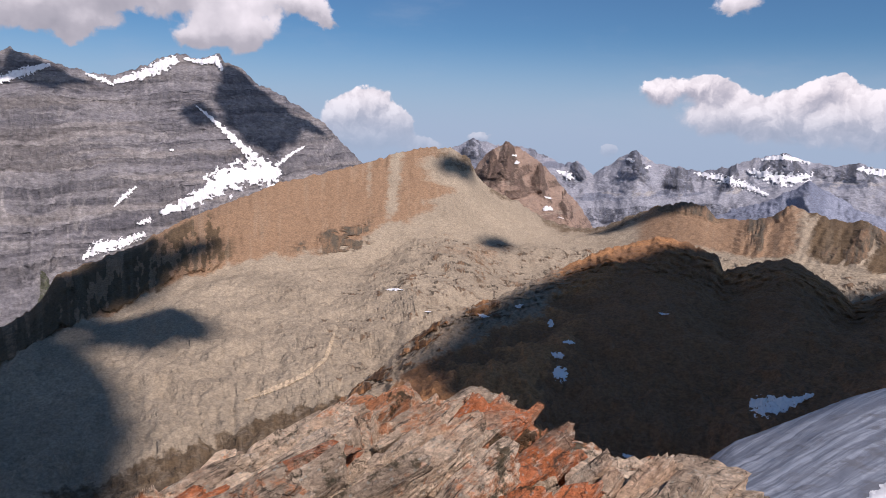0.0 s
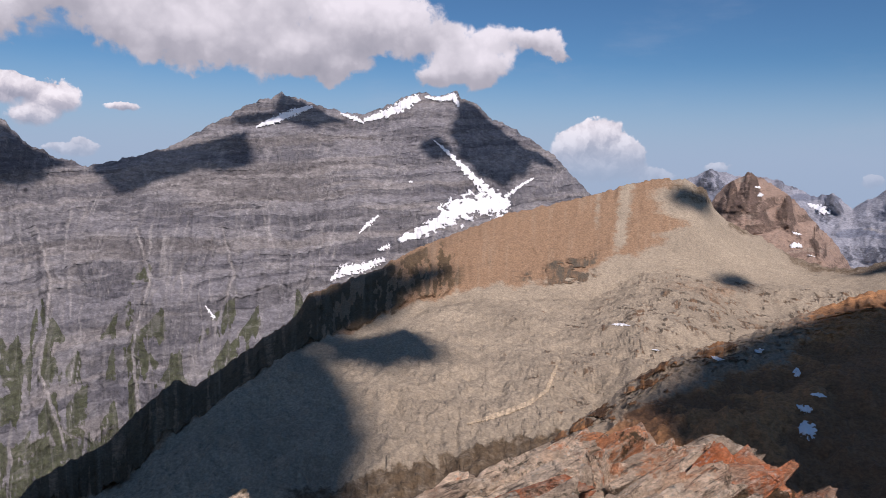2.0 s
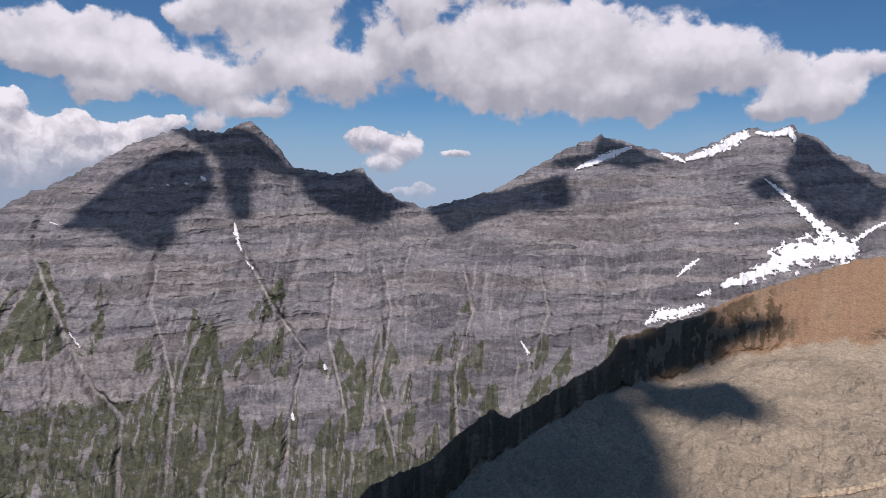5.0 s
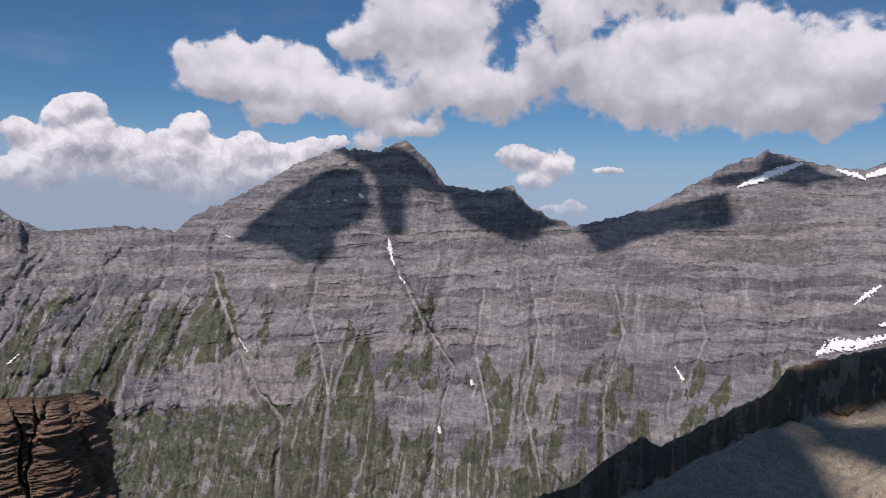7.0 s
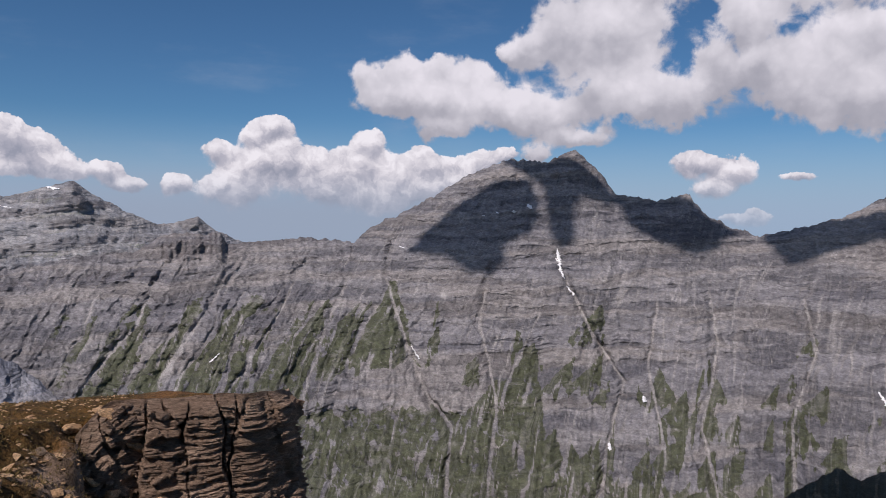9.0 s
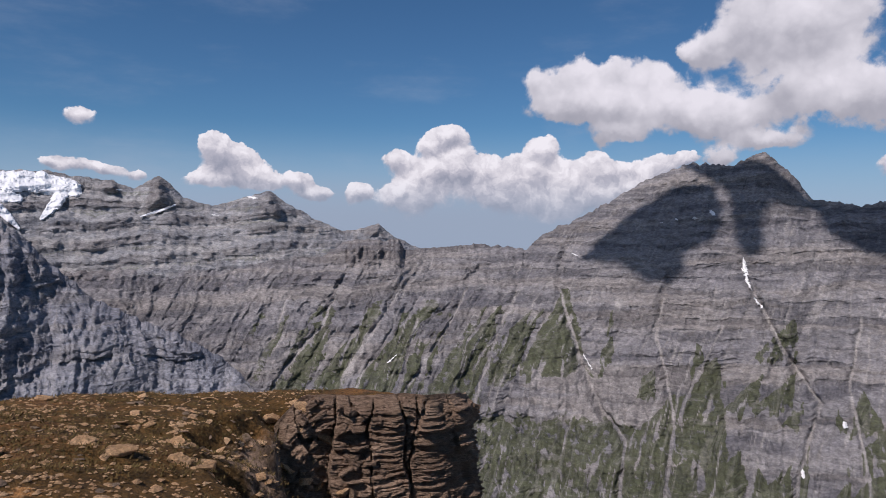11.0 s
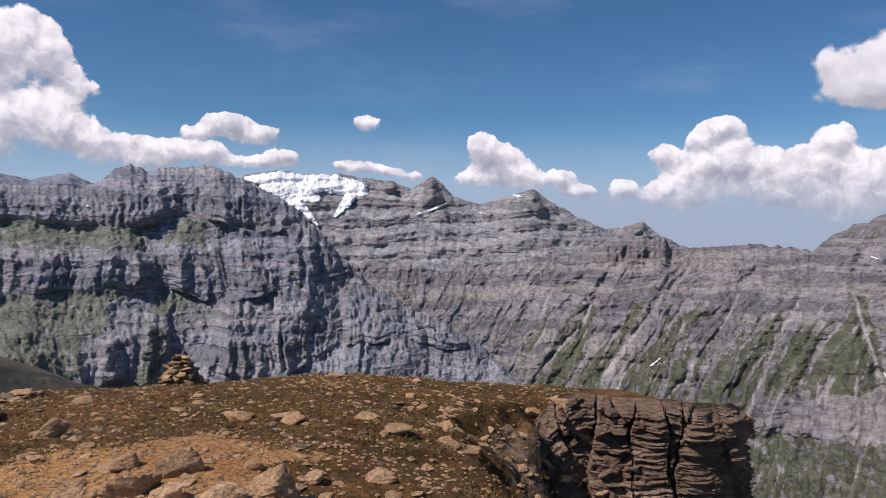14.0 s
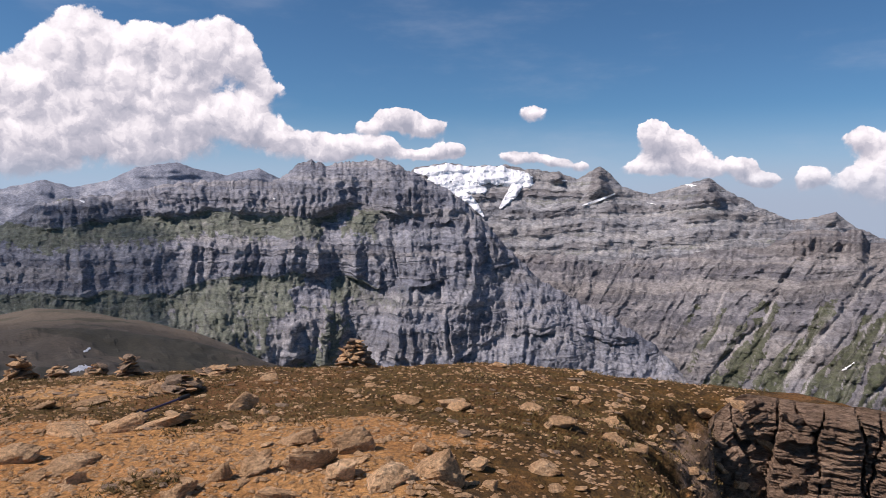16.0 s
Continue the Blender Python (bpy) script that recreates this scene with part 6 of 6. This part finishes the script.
cloud_over("wall_mountain", [(59.8, 3.1), (59.0, 4.8), (57.2, 5.8), (55.4, 3.8), (54.4, 2.5), (53.6, 1.4), (54.9, 1.2), (56.5, 1.8), (57.3, 0.5), (57.1, -1.3), (58.0, -2.2), (59.2, -1.3), (59.4, 0.9)], 21, 1500.0)
cloud_over("wall_mountain", [(54.5, 2.3), (52.3, 1.9), (49.0, 2.3), (47.8, 0.5), (45.2, -0.7), (47.1, -2.2), (48.8, -2.5), (51.3, -1.4), (53.3, -0.1)], 22, 1500.0)
cloud_over("wall_mountain", [(43.4, -0.9), (40.9, -0.1), (38.0, 0.4), (35.2, 1.1), (32.8, 1.8), (32.5, -0.7), (34.7, -1.3), (36.7, -1.2), (39.2, -2.0), (41.2, -2.9), (42.9, -2.4)], 23, 1500.0)
cloud_over("wall_mountain", [(20.0, 1.1), (18.3, 1.9), (17.1, 0.7), (17.8, 0.1), (19.1, -0.1)], 24, 1500.0)
cloud_over("wall_mountain", [(16.4, 4.6), (14.7, 4.0), (12.6, 2.7), (10.8, 0.8), (11.2, -0.7), (13.2, -2.0), (15.1, -1.2), (16.7, 0.3), (17.6, 2.0)], 25, 1500.0)
cloud_over("wall_mountain", [(34.7, 2.6), (32.5, 4.2), (30.4, 4.8), (27.7, 3.6), (25.9, 2.8), (28.1, 2.2), (30.8, 2.7), (33.0, 2.2)], 26, 1500.0)
for k, shade in enumerate(SHADES + SHADES_2):
    cloud(*shade, seed=k, high=1250.0 if shade[0] != "wall_mountain" and shade[0] != "west_mountain" else 1500.0)


# ---- a footpath through the basin ----
M_PATH = surface("trodden_gravel", scree_land((0.50, 0.39, 0.26), (0.48, 0.36, 0.235), (0.44, 0.33, 0.21)))
path = snow_run("footpath", "scree_basin", [(8.5, -15.7, 0.09), (8.7, -16.3, 0.17), (9.2, -17.65, 0.17), (10.6, -18.7, 0.19), (12.2, -19.4, 0.24), (13.6, -19.9, 0.20), (15.5, -20.5, 0.08)], M_PATH, "pale trodden footpath crossing the scree", 590, 0.12, 0.002, 0.03)
tagged(path, category="path")

# snow on the far mountains
SNOW_RUNS = [
    ("wall_mountain", [(18.7, 1.42, 0.06), (17.0, -0.06, 0.2), (15.2, -1.74, 0.32), (13.8, -2.9, 0.45), (13.6, -3.7, 0.7)], "long snow gully running down the grey mountain face"),
    ("wall_mountain", [(13.2, -3.2, 0.5), (15.5, -3.5, 0.85), (17.0, -4.0, 0.9), (18.0, -4.84, 0.6), (19.7, -5.77, 0.4), (21.3, -6.4, 0.2)], "broken hanging snowfield on grey rock"),
    ("wall_mountain", [(10.9, -1.3, 0.08), (12.0, -2.0, 0.14), (13.0, -2.8, 0.16)], "narrow snow band across grey rock"),
    ("wall_mountain", [(23.0, -4.5, 0.08), (23.8, -5.2, 0.2), (24.5, -5.9, 0.06)], "slanting snow patch on grey rock"),
    ("wall_mountain", [(22.2, -6.9, 0.2), (22.9, -7.2, 0.12)], "small snow patch on grey rock"),
    ("wall_mountain", [(22.6, -8.0, 0.2), (24.2, -8.6, 0.35), (25.6, -8.8, 0.45), (26.6, -9.5, 0.15)], "snowfield behind the brown ridge"),
    ("wall_mountain", [(28.2, 3.75, 0.14), (29.6, 3.25, 0.30), (31.0, 2.65, 0.26), (32.3, 2.1, 0.08)], "white snow slope along the mountain crest"),
    ("wall_mountain", [(25.9, 3.3, 0.1), (24.8, 2.95, 0.18), (24.3, 2.7, 0.1)], "small snow saddle on the mountain crest"),
    ("wall_mountain", [(24.1, 2.9, 0.15), (22.5, 3.4, 0.34), (21.3, 4.0, 0.42), (20.2, 4.6, 0.32)], "white snow slope along the mountain crest"),
    ("wall_mountain", [(19.4, 4.75, 0.12), (18.2, 4.6, 0.2), (17.3, 4.85, 0.28), (16.95, 4.2, 0.14)], "snow cap on the rocky summit"),
    ("wall_mountain", [(58.5, -2.3, 0.05), (58.4, -3.0, 0.19), (58.2, -4.0, 0.12), (57.9, -4.6, 0.04)], "narrow snow gully below the pointed summit"),
    ("wall_mountain", [(57.7, -5.2, 0.05), (57.2, -5.8, 0.1)], "small snow remnant in a gully"),
    ("wall_mountain", [(36.2, -11.3, 0.05), (35.6, -12.2, 0.15)], "small snow remnant in a gully"),
    ("wall_mountain", [(84.6, -10.4, 0.04), (85.2, -10.9, 0.09)], "small snow remnant in a gully"),
    ("wall_mountain", [(69.9, -10.0, 0.05), (69.3, -11.0, 0.08)], "small snow remnant in a gully"),
    ("glacier_mountain", [(116.6, 2.75, 0.2), (114.2, 2.7, 0.7), (112.0, 2.5, 0.72), (110.0, 2.45, 0.75), (108.0, 2.1, 0.6)], "broad sunlit white glacier on the skyline"),
    ("glacier_mountain", [(108.5, 2.0, 0.5), (109.1, 1.0, 0.42), (109.9, 0.0, 0.15)], "white glacier tongue below the icefield"),
    ("glacier_mountain", [(115.3, 2.3, 0.4), (113.6, 1.4, 0.4), (112.2, 0.4, 0.35), (111.3, -0.7, 0.12)], "white glacier tongue below the icefield"),
    ("glacier_mountain", [(113.4, 1.9, 0.4), (112.4, 1.5, 0.45), (111.3, 1.35, 0.3)], "white firn between two glacier tongues"),
    ("glacier_mountain", [(101.2, 1.1, 0.06), (102.4, 0.6, 0.12), (103.6, 0.2, 0.06)], "slanting snow band on grey rock"),
    ("far_range", [(-18.9, -2.3, 0.1), (-20.6, -2.6, 0.28), (-22.4, -3.0, 0.25), (-23.9, -3.6, 0.12)], "distant white glacier below the peaks"),
    ("far_range", [(-22.6, -2.0, 0.15), (-23.6, -2.2, 0.35), (-25.0, -2.5, 0.4), (-26.4, -2.2, 0.3)], "distant white glacier below the peaks"),
    ("far_range", [(-23.4, -1.15, 0.1), (-24.8, -0.85, 0.2), (-26.4, -1.2, 0.12)], "snow cap of a distant peak"),
    ("far_range", [(-29.5, -1.5, 0.15), (-31.5, -1.75, 0.35), (-34.0, -2.0, 0.3)], "distant white glacier below the peaks"),
    ("far_range", [(-8.9, -2.6, 0.15), (-9.8, -3.0, 0.3)], "snowfield between two rocky peaks"),
    ("glacier", [(-30.6, -27.2, 0.3), (-32.4, -24.8, 0.9), (-34.8, -21.8, 1.2)], "clean white snowbank lying on the glacier"),
]
for k, (land, marks, label) in enumerate(SNOW_RUNS):
    bright = land in ("glacier_mountain", "far_range", "glacier")
    snow_run("snowfield", land, marks, M_FIRN if bright else M_SNOW, label, 500 + k, 0.22 if land == "glacier_mountain" else 1.0 if land == "far_range" else 0.22 if bright else 0.6 if marks[0][1] > 2 else 0.85, 0.0040 if land == "glacier_mountain" else 0.0016, 0.022)
SNOW_SPOTS = [("wall_mountain", 61.9, 0.54, 0.22, 0.09, 0), ("wall_mountain", 60.7, 0.95, 0.25, 0.13, 40), ("wall_mountain", 63.2, 0.50, 0.13, 0.07, 20), ("wall_mountain", 64.3, 0.2, 0.1, 0.05, 0),
              ("wall_mountain", 70.7, -2.33, 0.3, 0.06, 20), ("wall_mountain", 51.7, -13.34, 0.16, 0.2, 60), ("wall_mountain", 54.2, -17.0, 0.25, 0.14, 80), ("wall_mountain", 20.5, -1.84, 0.16, 0.1, 0),
              ("glacier_mountain", 105.0, 2.1, 0.25, 0.06, 0), ("glacier_mountain", 95.7, 1.8, 0.45, 0.08, 10), ("glacier_mountain", 98.5, 0.4, 0.35, 0.05, 10), ("west_mountain", 140.8, 0.1, 0.2, 0.07, 20), ("west_mountain", 127.5, 0.5, 0.12, 0.06, 0)]
SNOW_SPOTS_2 = [("far_range", -14.2, -1.6, 0.35, 0.12, 20), ("far_range", -15.5, -2.0, 0.3, 0.1, -20), ("far_range", -24.9, -1.0, 0.5, 0.1, 10), ("red_peak", -8.2, -5.6, 0.4, 0.2, 0), ("red_peak", -5.6, -2.1, 0.22, 0.11, -20),
                ("red_peak", -8.2, -4.65, 0.35, 0.07, 10), ("red_peak", -5.4, -1.5, 0.18, 0.09, 0), ("red_peak", -9.2, -6.2, 0.3, 0.05, 10), ("gravel_hill", 141.0, -11.7, 0.75, 0.2, -10), ("gravel_hill", 140.6, -10.3, 0.25, 0.13, -30)]
for k, (land, az, el, w, h, lean) in enumerate(SNOW_SPOTS + SNOW_SPOTS_2):
    snow_spot(land, az, el, w, h, lean, 540 + k, label="small patch of old snow on bare rock")

# ---- blocks of the layered cliff ----
cliff_mesh = cliff.data
bpy.data.objects.remove(cliff)
cliff = tagged(new("layered_cliff"), "dark brown layered rock cliff falling from the plateau's corner", "cliff")
part("face", cliff_mesh, cliff, Matrix.Identity(4))
CLIFF_GRID = cliff_verts.reshape(-1, 460, 3)
rng = np.random.RandomState(12)
for k in range(240):
    i, j = rng.randint(2, 215), rng.randint(4, 130) if k % 4 else rng.randint(4, 360)
    p, q = CLIFF_GRID[i, j], CLIFF_GRID[i, min(j + 6, 459)]
    along = math.degrees(math.atan2(q[1] - p[1], q[0] - p[0]))
    steep = j > 110
    big = rng.uniform(0.06, 0.17) if steep else rng.uniform(0.05, 0.17)
    size = (big, big * rng.uniform(0.4, 0.7), big * (rng.uniform(0.15, 0.3) if steep else rng.uniform(0.25, 0.6)))
    pts, faces = stone_points(700 + k, 4, size, 8, 0.05, 0.10, boxy=1.0)
    turn = pose(*p, rng.uniform(-8, 8), rng.uniform(-8, 8), along + rng.uniform(-15, 15)) if steep else pose(*p, rng.uniform(-40, 40), rng.uniform(-40, 40), rng.uniform(0, 360))
    part("block", mesh_from("block", pts, faces, M_PROW if steep or k % 3 else M_STONE, flat=True), cliff, turn)

# ---- stones, cairns and small things on the plateau ----
FEET = np.array([-0.3, 0.03])


def on_ground(az, el):
    r = np.linspace(1.5, 13.5, 900)
    a = radians(az)
    x, y = FEET[0] - math.sin(a) * r, FEET[1] + math.cos(a) * r
    below = np.nonzero(EYE + r * math.tan(radians(el)) <= plateau_height(x, y))[0]
    k = below[0] if len(below) else int(np.argmax((plateau_height(x, y) - EYE) / r))
    return float(x[k]), float(y[k]), float(plateau_height(x[k:k + 1], y[k:k + 1])[0]), float(r[k])


STONES = [(121.9, -18.8, 2.7, 2.3), (125.2, -19.7, 4.2, 2.1), (122.6, -20.6, 2.5, 1.7), (118.5, -21.0, 4.0, 2.0), (114.7, -21.0, 3.6, 2.9), (129.2, -20.0, 2.3, 1.3), (131.4, -20.2, 1.8, 1.3), (125.6, -17.9, 2.5, 1.2),
          (138.7, -16.0, 2.8, 1.2), (135.6, -15.9, 3.8, 0.7), (145.5, -17.2, 2.5, 1.9), (141.7, -18.1, 2.7, 1.0), (134.9, -21.1, 2.5, 1.2), (117.2, -15.2, 2.1, 0.5), (114.0, -15.4, 1.5, 0.45), (107.5, -15.6, 1.6, 0.5)]
STONES_2 = [(105.1, -16.5, 2.0, 0.6), (101.1, -17.6, 1.5, 1.0), (106.1, -20.2, 2.5, 1.0), (111.7, -20.0, 1.8, 0.7), (140.4, -14.0, 1.9, 0.45), (116.3, -18.9, 1.3, 0.6), (141.7, -16.0, 3.1, 0.7), (144.2, -18.5, 1.8, 0.9),
            (141.7, -19.2, 1.6, 0.8), (143.7, -14.0, 2.2, 0.5), (94.5, -15.1, 1.3, 0.8), (99.0, -18.1, 1.8, 0.8), (127.8, -21.7, 2.7, 0.9), (110.6, -21.4, 1.3, 0.8), (113.5, -15.5, 2.0, 0.6), (130.3, -15.4, 2.2, 1.3), (128.0, -13.3, 1.3, 0.45), (109.9, -12.4, 1.1, 0.5)]
for k, (az, el, w, h) in enumerate(STONES + STONES_2):
    x, y, z, r = on_ground(az, el)
    wide, high = r * math.tan(radians(w / 2)), r * math.tan(radians(h))
    pts, faces = stone_points(800 + k, 7, (wide * 1.08, wide * 0.8, max(high * 0.62, 0.03)), 12, 0.045, 0.05, boxy=1.0 if k % 5 == 4 else 0.0)
    ob = new("boulder" if w > 2 else "stone", mesh_from("stone", pts, faces, M_STONE, flat=True))
    ob.matrix_world = pose(x, y, z + high * 0.06, rng.uniform(-16, 16), rng.uniform(-22, 10), az + rng.uniform(-30, 30))
    tagged(ob, "angular tan boulder half sunk in gravel" if w > 2 else "flat tan stone lying on gravel and turf", "rock", group="stones on the plateau")

SMALL = [mesh_from("stone", *stone_points(900 + k, 4, (0.5, 0.38, 0.11), 8, 0.02, boxy=k % 2), M_CAIRN if k % 3 == 0 else M_STONE, flat=True) for k in range(12)]


def small_stone(x, y, z, size, parent=None, tip=12.0, which=None):
    mesh = SMALL[rng.randint(12) if which is None else which]
    place = pose(x, y, z, rng.uniform(-tip, tip), rng.uniform(-tip, tip), rng.uniform(0, 360)) @ Matrix.Diagonal((size, size, size * rng.uniform(0.7, 1.2), 1))
    if parent:
        return part("stone", mesh, parent, place)
    ob = new("stone", mesh)
    ob.matrix_world = place
    return tagged(ob, "small flat stone on dry turf and gravel", "rock", group="stones on the plateau")


count = 0
while count < 140:
    az, el = rng.uniform(98, 150), -12.8 - 9.5 * rng.uniform(0, 1) ** 1.6
    x, y, z, r = on_ground(az, el)
    if rim_distance(np.array([x]), np.array([y]))[0] > 0.2:
        continue
    small_stone(x, y, z + 0.005, rng.uniform(0.035, 0.11) * (0.6 + r / 10) * (1.6 if rng.uniform() < 0.1 else 1))
    count += 1


count = 0
while count < 116:
    az, r = rng.uniform(93, 101), rng.uniform(6.5, 9.8)
    x, y = -math.sin(radians(az)) * r, math.cos(radians(az)) * r
    far = rim_distance(np.array([x]), np.array([y]))[0]
    if not -1.2 < far < 0.9:
        continue
    small_stone(x, y, float(plateau_height(np.array([x]), np.array([y]))[0]), rng.uniform(0.04, 0.15), tip=35)
    count += 1


def cairn(az, el, w, h, label, loose=False):
    x, y, z, r = on_ground(az, el)
    wide, high = r * math.tan(radians(w / 2)), r * math.tan(radians(h))
    base = tagged(new("cairn"), label, "cairn", group="cairns")
    base.matrix_world = Matrix.Translation((x, y, z))
    if loose:
        for _ in range(int(26 + wide * 30)):
            a, d = rng.uniform(0, 2 * math.pi), math.sqrt(rng.uniform())
            hump = high * (1 - d) * rng.uniform(0.3, 1.0)
            small_stone(wide * d * math.cos(a), wide * 0.6 * d * math.sin(a), max(hump, 0.01), rng.uniform(0.10, 0.20), base, 25)
        return
    thick = 0.042
    tiers = max(4, int(high / thick))
    for layer in range(tiers):
        ring = wide * (0.16 + 0.84 * (1 - layer / tiers) ** 0.8)
        for k in range(max(2, int(2 * math.pi * ring / 0.12))):
            a = 2 * math.pi * k / max(2, int(2 * math.pi * ring / 0.12)) + 0.7 * layer
            small_stone(ring * math.cos(a) * rng.uniform(0.7, 1.1), ring * math.sin(a) * rng.uniform(0.7, 1.1), (layer + 0.4) * thick, rng.uniform(0.08, 0.17), base, 28)
        small_stone(0, 0, (layer + 0.4) * thick, max(0.12, ring * 1.5), base, 8)


cairn(121.3, -12.6, 3.0, 2.5, "cairn of stacked flat brown stones on the plateau's brow")
cairn(144.9, -11.9, 1.9, 1.9, "cairn of stacked flat brown stones on the plateau's brow")
cairn(142.5, -11.95, 1.3, 0.9, "low small cairn of brown stones")
cairn(140.1, -12.05, 1.2, 1.0, "low small cairn of brown stones")
cairn(138.0, -12.3, 1.5, 1.5, "cairn of stacked flat brown stones on the plateau's brow")
cairn(131.8, -12.6, 3.3, 0.6, "flat spread heap of brown stones", True)
cairn(134.8, -13.5, 4.6, 1.2, "loose heap of tan stones with a flat slab on top", True)


def joined(name, pieces, mat, label, sort):
    """Many small loose pieces in one mesh."""
    verts, faces, n = [], [], 0
    for p, f in pieces:
        verts.append(p)
        faces.append(f + n)
        n += len(p)
    ob = new(name, mesh_from(name, np.concatenate(verts), np.concatenate(faces), mat, flat=True))
    return tagged(ob, label, sort, kind="stuff")


OCT = np.array([(0, 2, 4), (2, 1, 4), (1, 3, 4), (3, 0, 4), (2, 0, 5), (1, 2, 5), (3, 1, 5), (0, 3, 5)])


def scatter(total, seed, near=2.4, far=13.0, az0=90, az1=152, keep_share=0.22):
    g = np.random.RandomState(seed)
    az = np.radians(g.uniform(az0, az1, total))
    r = near + (far - near) * g.uniform(0, 1, total) ** 1.25
    x, y = -np.sin(az) * r, np.cos(az) * r
    heath = fbm(x / 2.6, y / 2.6, 115, 4) + 0.85 * smooth(5.4, 7.4, np.hypot(x, y)) + 0.5 * smooth(118, 108, np.degrees(az)) - 0.15
    keep = (rim_distance(x, y) < 1.0) & ((heath < 0.3) | (g.uniform(0, 1, total) < keep_share))
    return g, x[keep], y[keep], plateau_height(x, y)[keep], r[keep]


g, x, y, z, r = scatter(21000, 21, keep_share=0.4)
shape6 = np.array([(1, 0, 0), (-1, 0, 0), (0, 1, 0), (0, -1, 0), (0, 0, 0.42), (0, 0, -0.42)])
bits = []
for k in range(len(x)):
    size = g.gamma(1.5, 0.0062) + 0.004 + 0.0009 * r[k]
    spin = g.uniform(0, 6.28)
    p = shape6 * size * g.uniform(0.6, 1.4, (6, 3))
    c, s = math.cos(spin), math.sin(spin)
    bits.append((np.stack([p[:, 0] * c - p[:, 1] * s + x[k], p[:, 0] * s + p[:, 1] * c + y[k], p[:, 2] + z[k] + size * 0.15], -1), OCT))
joined("gravel", bits, M_STONE, "loose tan gravel strewn over the plateau", "gravel")


def blade_look(n):
    place = n.add("ShaderNodeNewGeometry").outputs["Position"]
    return n.mix(n.noise(place, 6.0, 3), (0.06, 0.052, 0.016), (0.17, 0.10, 0.034)), None


M_BLADE = surface("dry_grass", blade_look)
g, x, y, z, r = scatter(14000, 22, 4.6, 12.8, keep_share=1.0)
bits = []
clump = fbm(x / 2.6, y / 2.6, 115, 4) + 0.85 * smooth(5.4, 7.4, np.hypot(x, y)) - 0.15
for k in np.nonzero(clump > 0.05)[0]:
    for _ in range(5):
        a, tall = g.uniform(0, 6.28), g.uniform(0.008, 0.026)
        dx, dy = math.cos(a) * 0.03, math.sin(a) * 0.03
        ox, oy = x[k] + g.normal() * 0.04, y[k] + g.normal() * 0.04
        p = np.array([(ox - dy * 0.25, oy + dx * 0.25, z[k] - 0.005), (ox + dy * 0.25, oy - dx * 0.25, z[k] - 0.005), (ox + dx, oy + dy, z[k] + tall)])
        bits.append((p, np.array([[0, 1, 2]])))
joined("dry_grass", bits, M_BLADE, "short dry brown grass on the plateau", "grass")


def rod(p, q, radius, name, mat, parent, label="", tip=None):
    p, q = Vector(p), Vector(q)
    bm = bmesh.new()
    bmesh.ops.create_cone(bm, cap_ends=True, segments=14, radius1=radius, radius2=radius if tip is None else tip, depth=(q - p).length)
    me = bpy.data.meshes.new(name)
    bm.to_mesh(me)
    bm.free()
    me.materials.append(mat)
    return part(name, me, parent, Matrix.Translation((p + q) / 2) @ (q - p).to_track_quat("Z", "Y").to_matrix().to_4x4(), label)


M_POLE = surface("blue_painted_metal", lambda n: ((0.035, 0.03, 0.085), None, {"Metallic": 0.3}), 0.35, 0.5)
M_GRIP = surface("black_rubber", lambda n: ((0.02, 0.02, 0.022), None), 0.8, 0.3)
ax, ay, az_, _ = on_ground(137.6, -15.6)
bx, by, bz, _ = on_ground(133.9, -15.0)
pole = tagged(new("trekking_pole"), "collapsed dark blue trekking pole lying on a flat stone", "trekking pole")
a, b = Vector((ax, ay, az_ + 0.05)), Vector((bx, by, bz + 0.11))
way = (b - a).normalized()
rod(a, b - way * 0.13, 0.010, "shaft", M_POLE, pole)
rod(b - way * 0.13, b, 0.019, "grip", M_GRIP, pole, "black rubber grip")
rod(a + way * 0.05, a + way * 0.06, 0.035, "basket", M_GRIP, pole)
rod(a - way * 0.05, a, 0.003, "tip", M_GRIP, pole, tip=0.007)
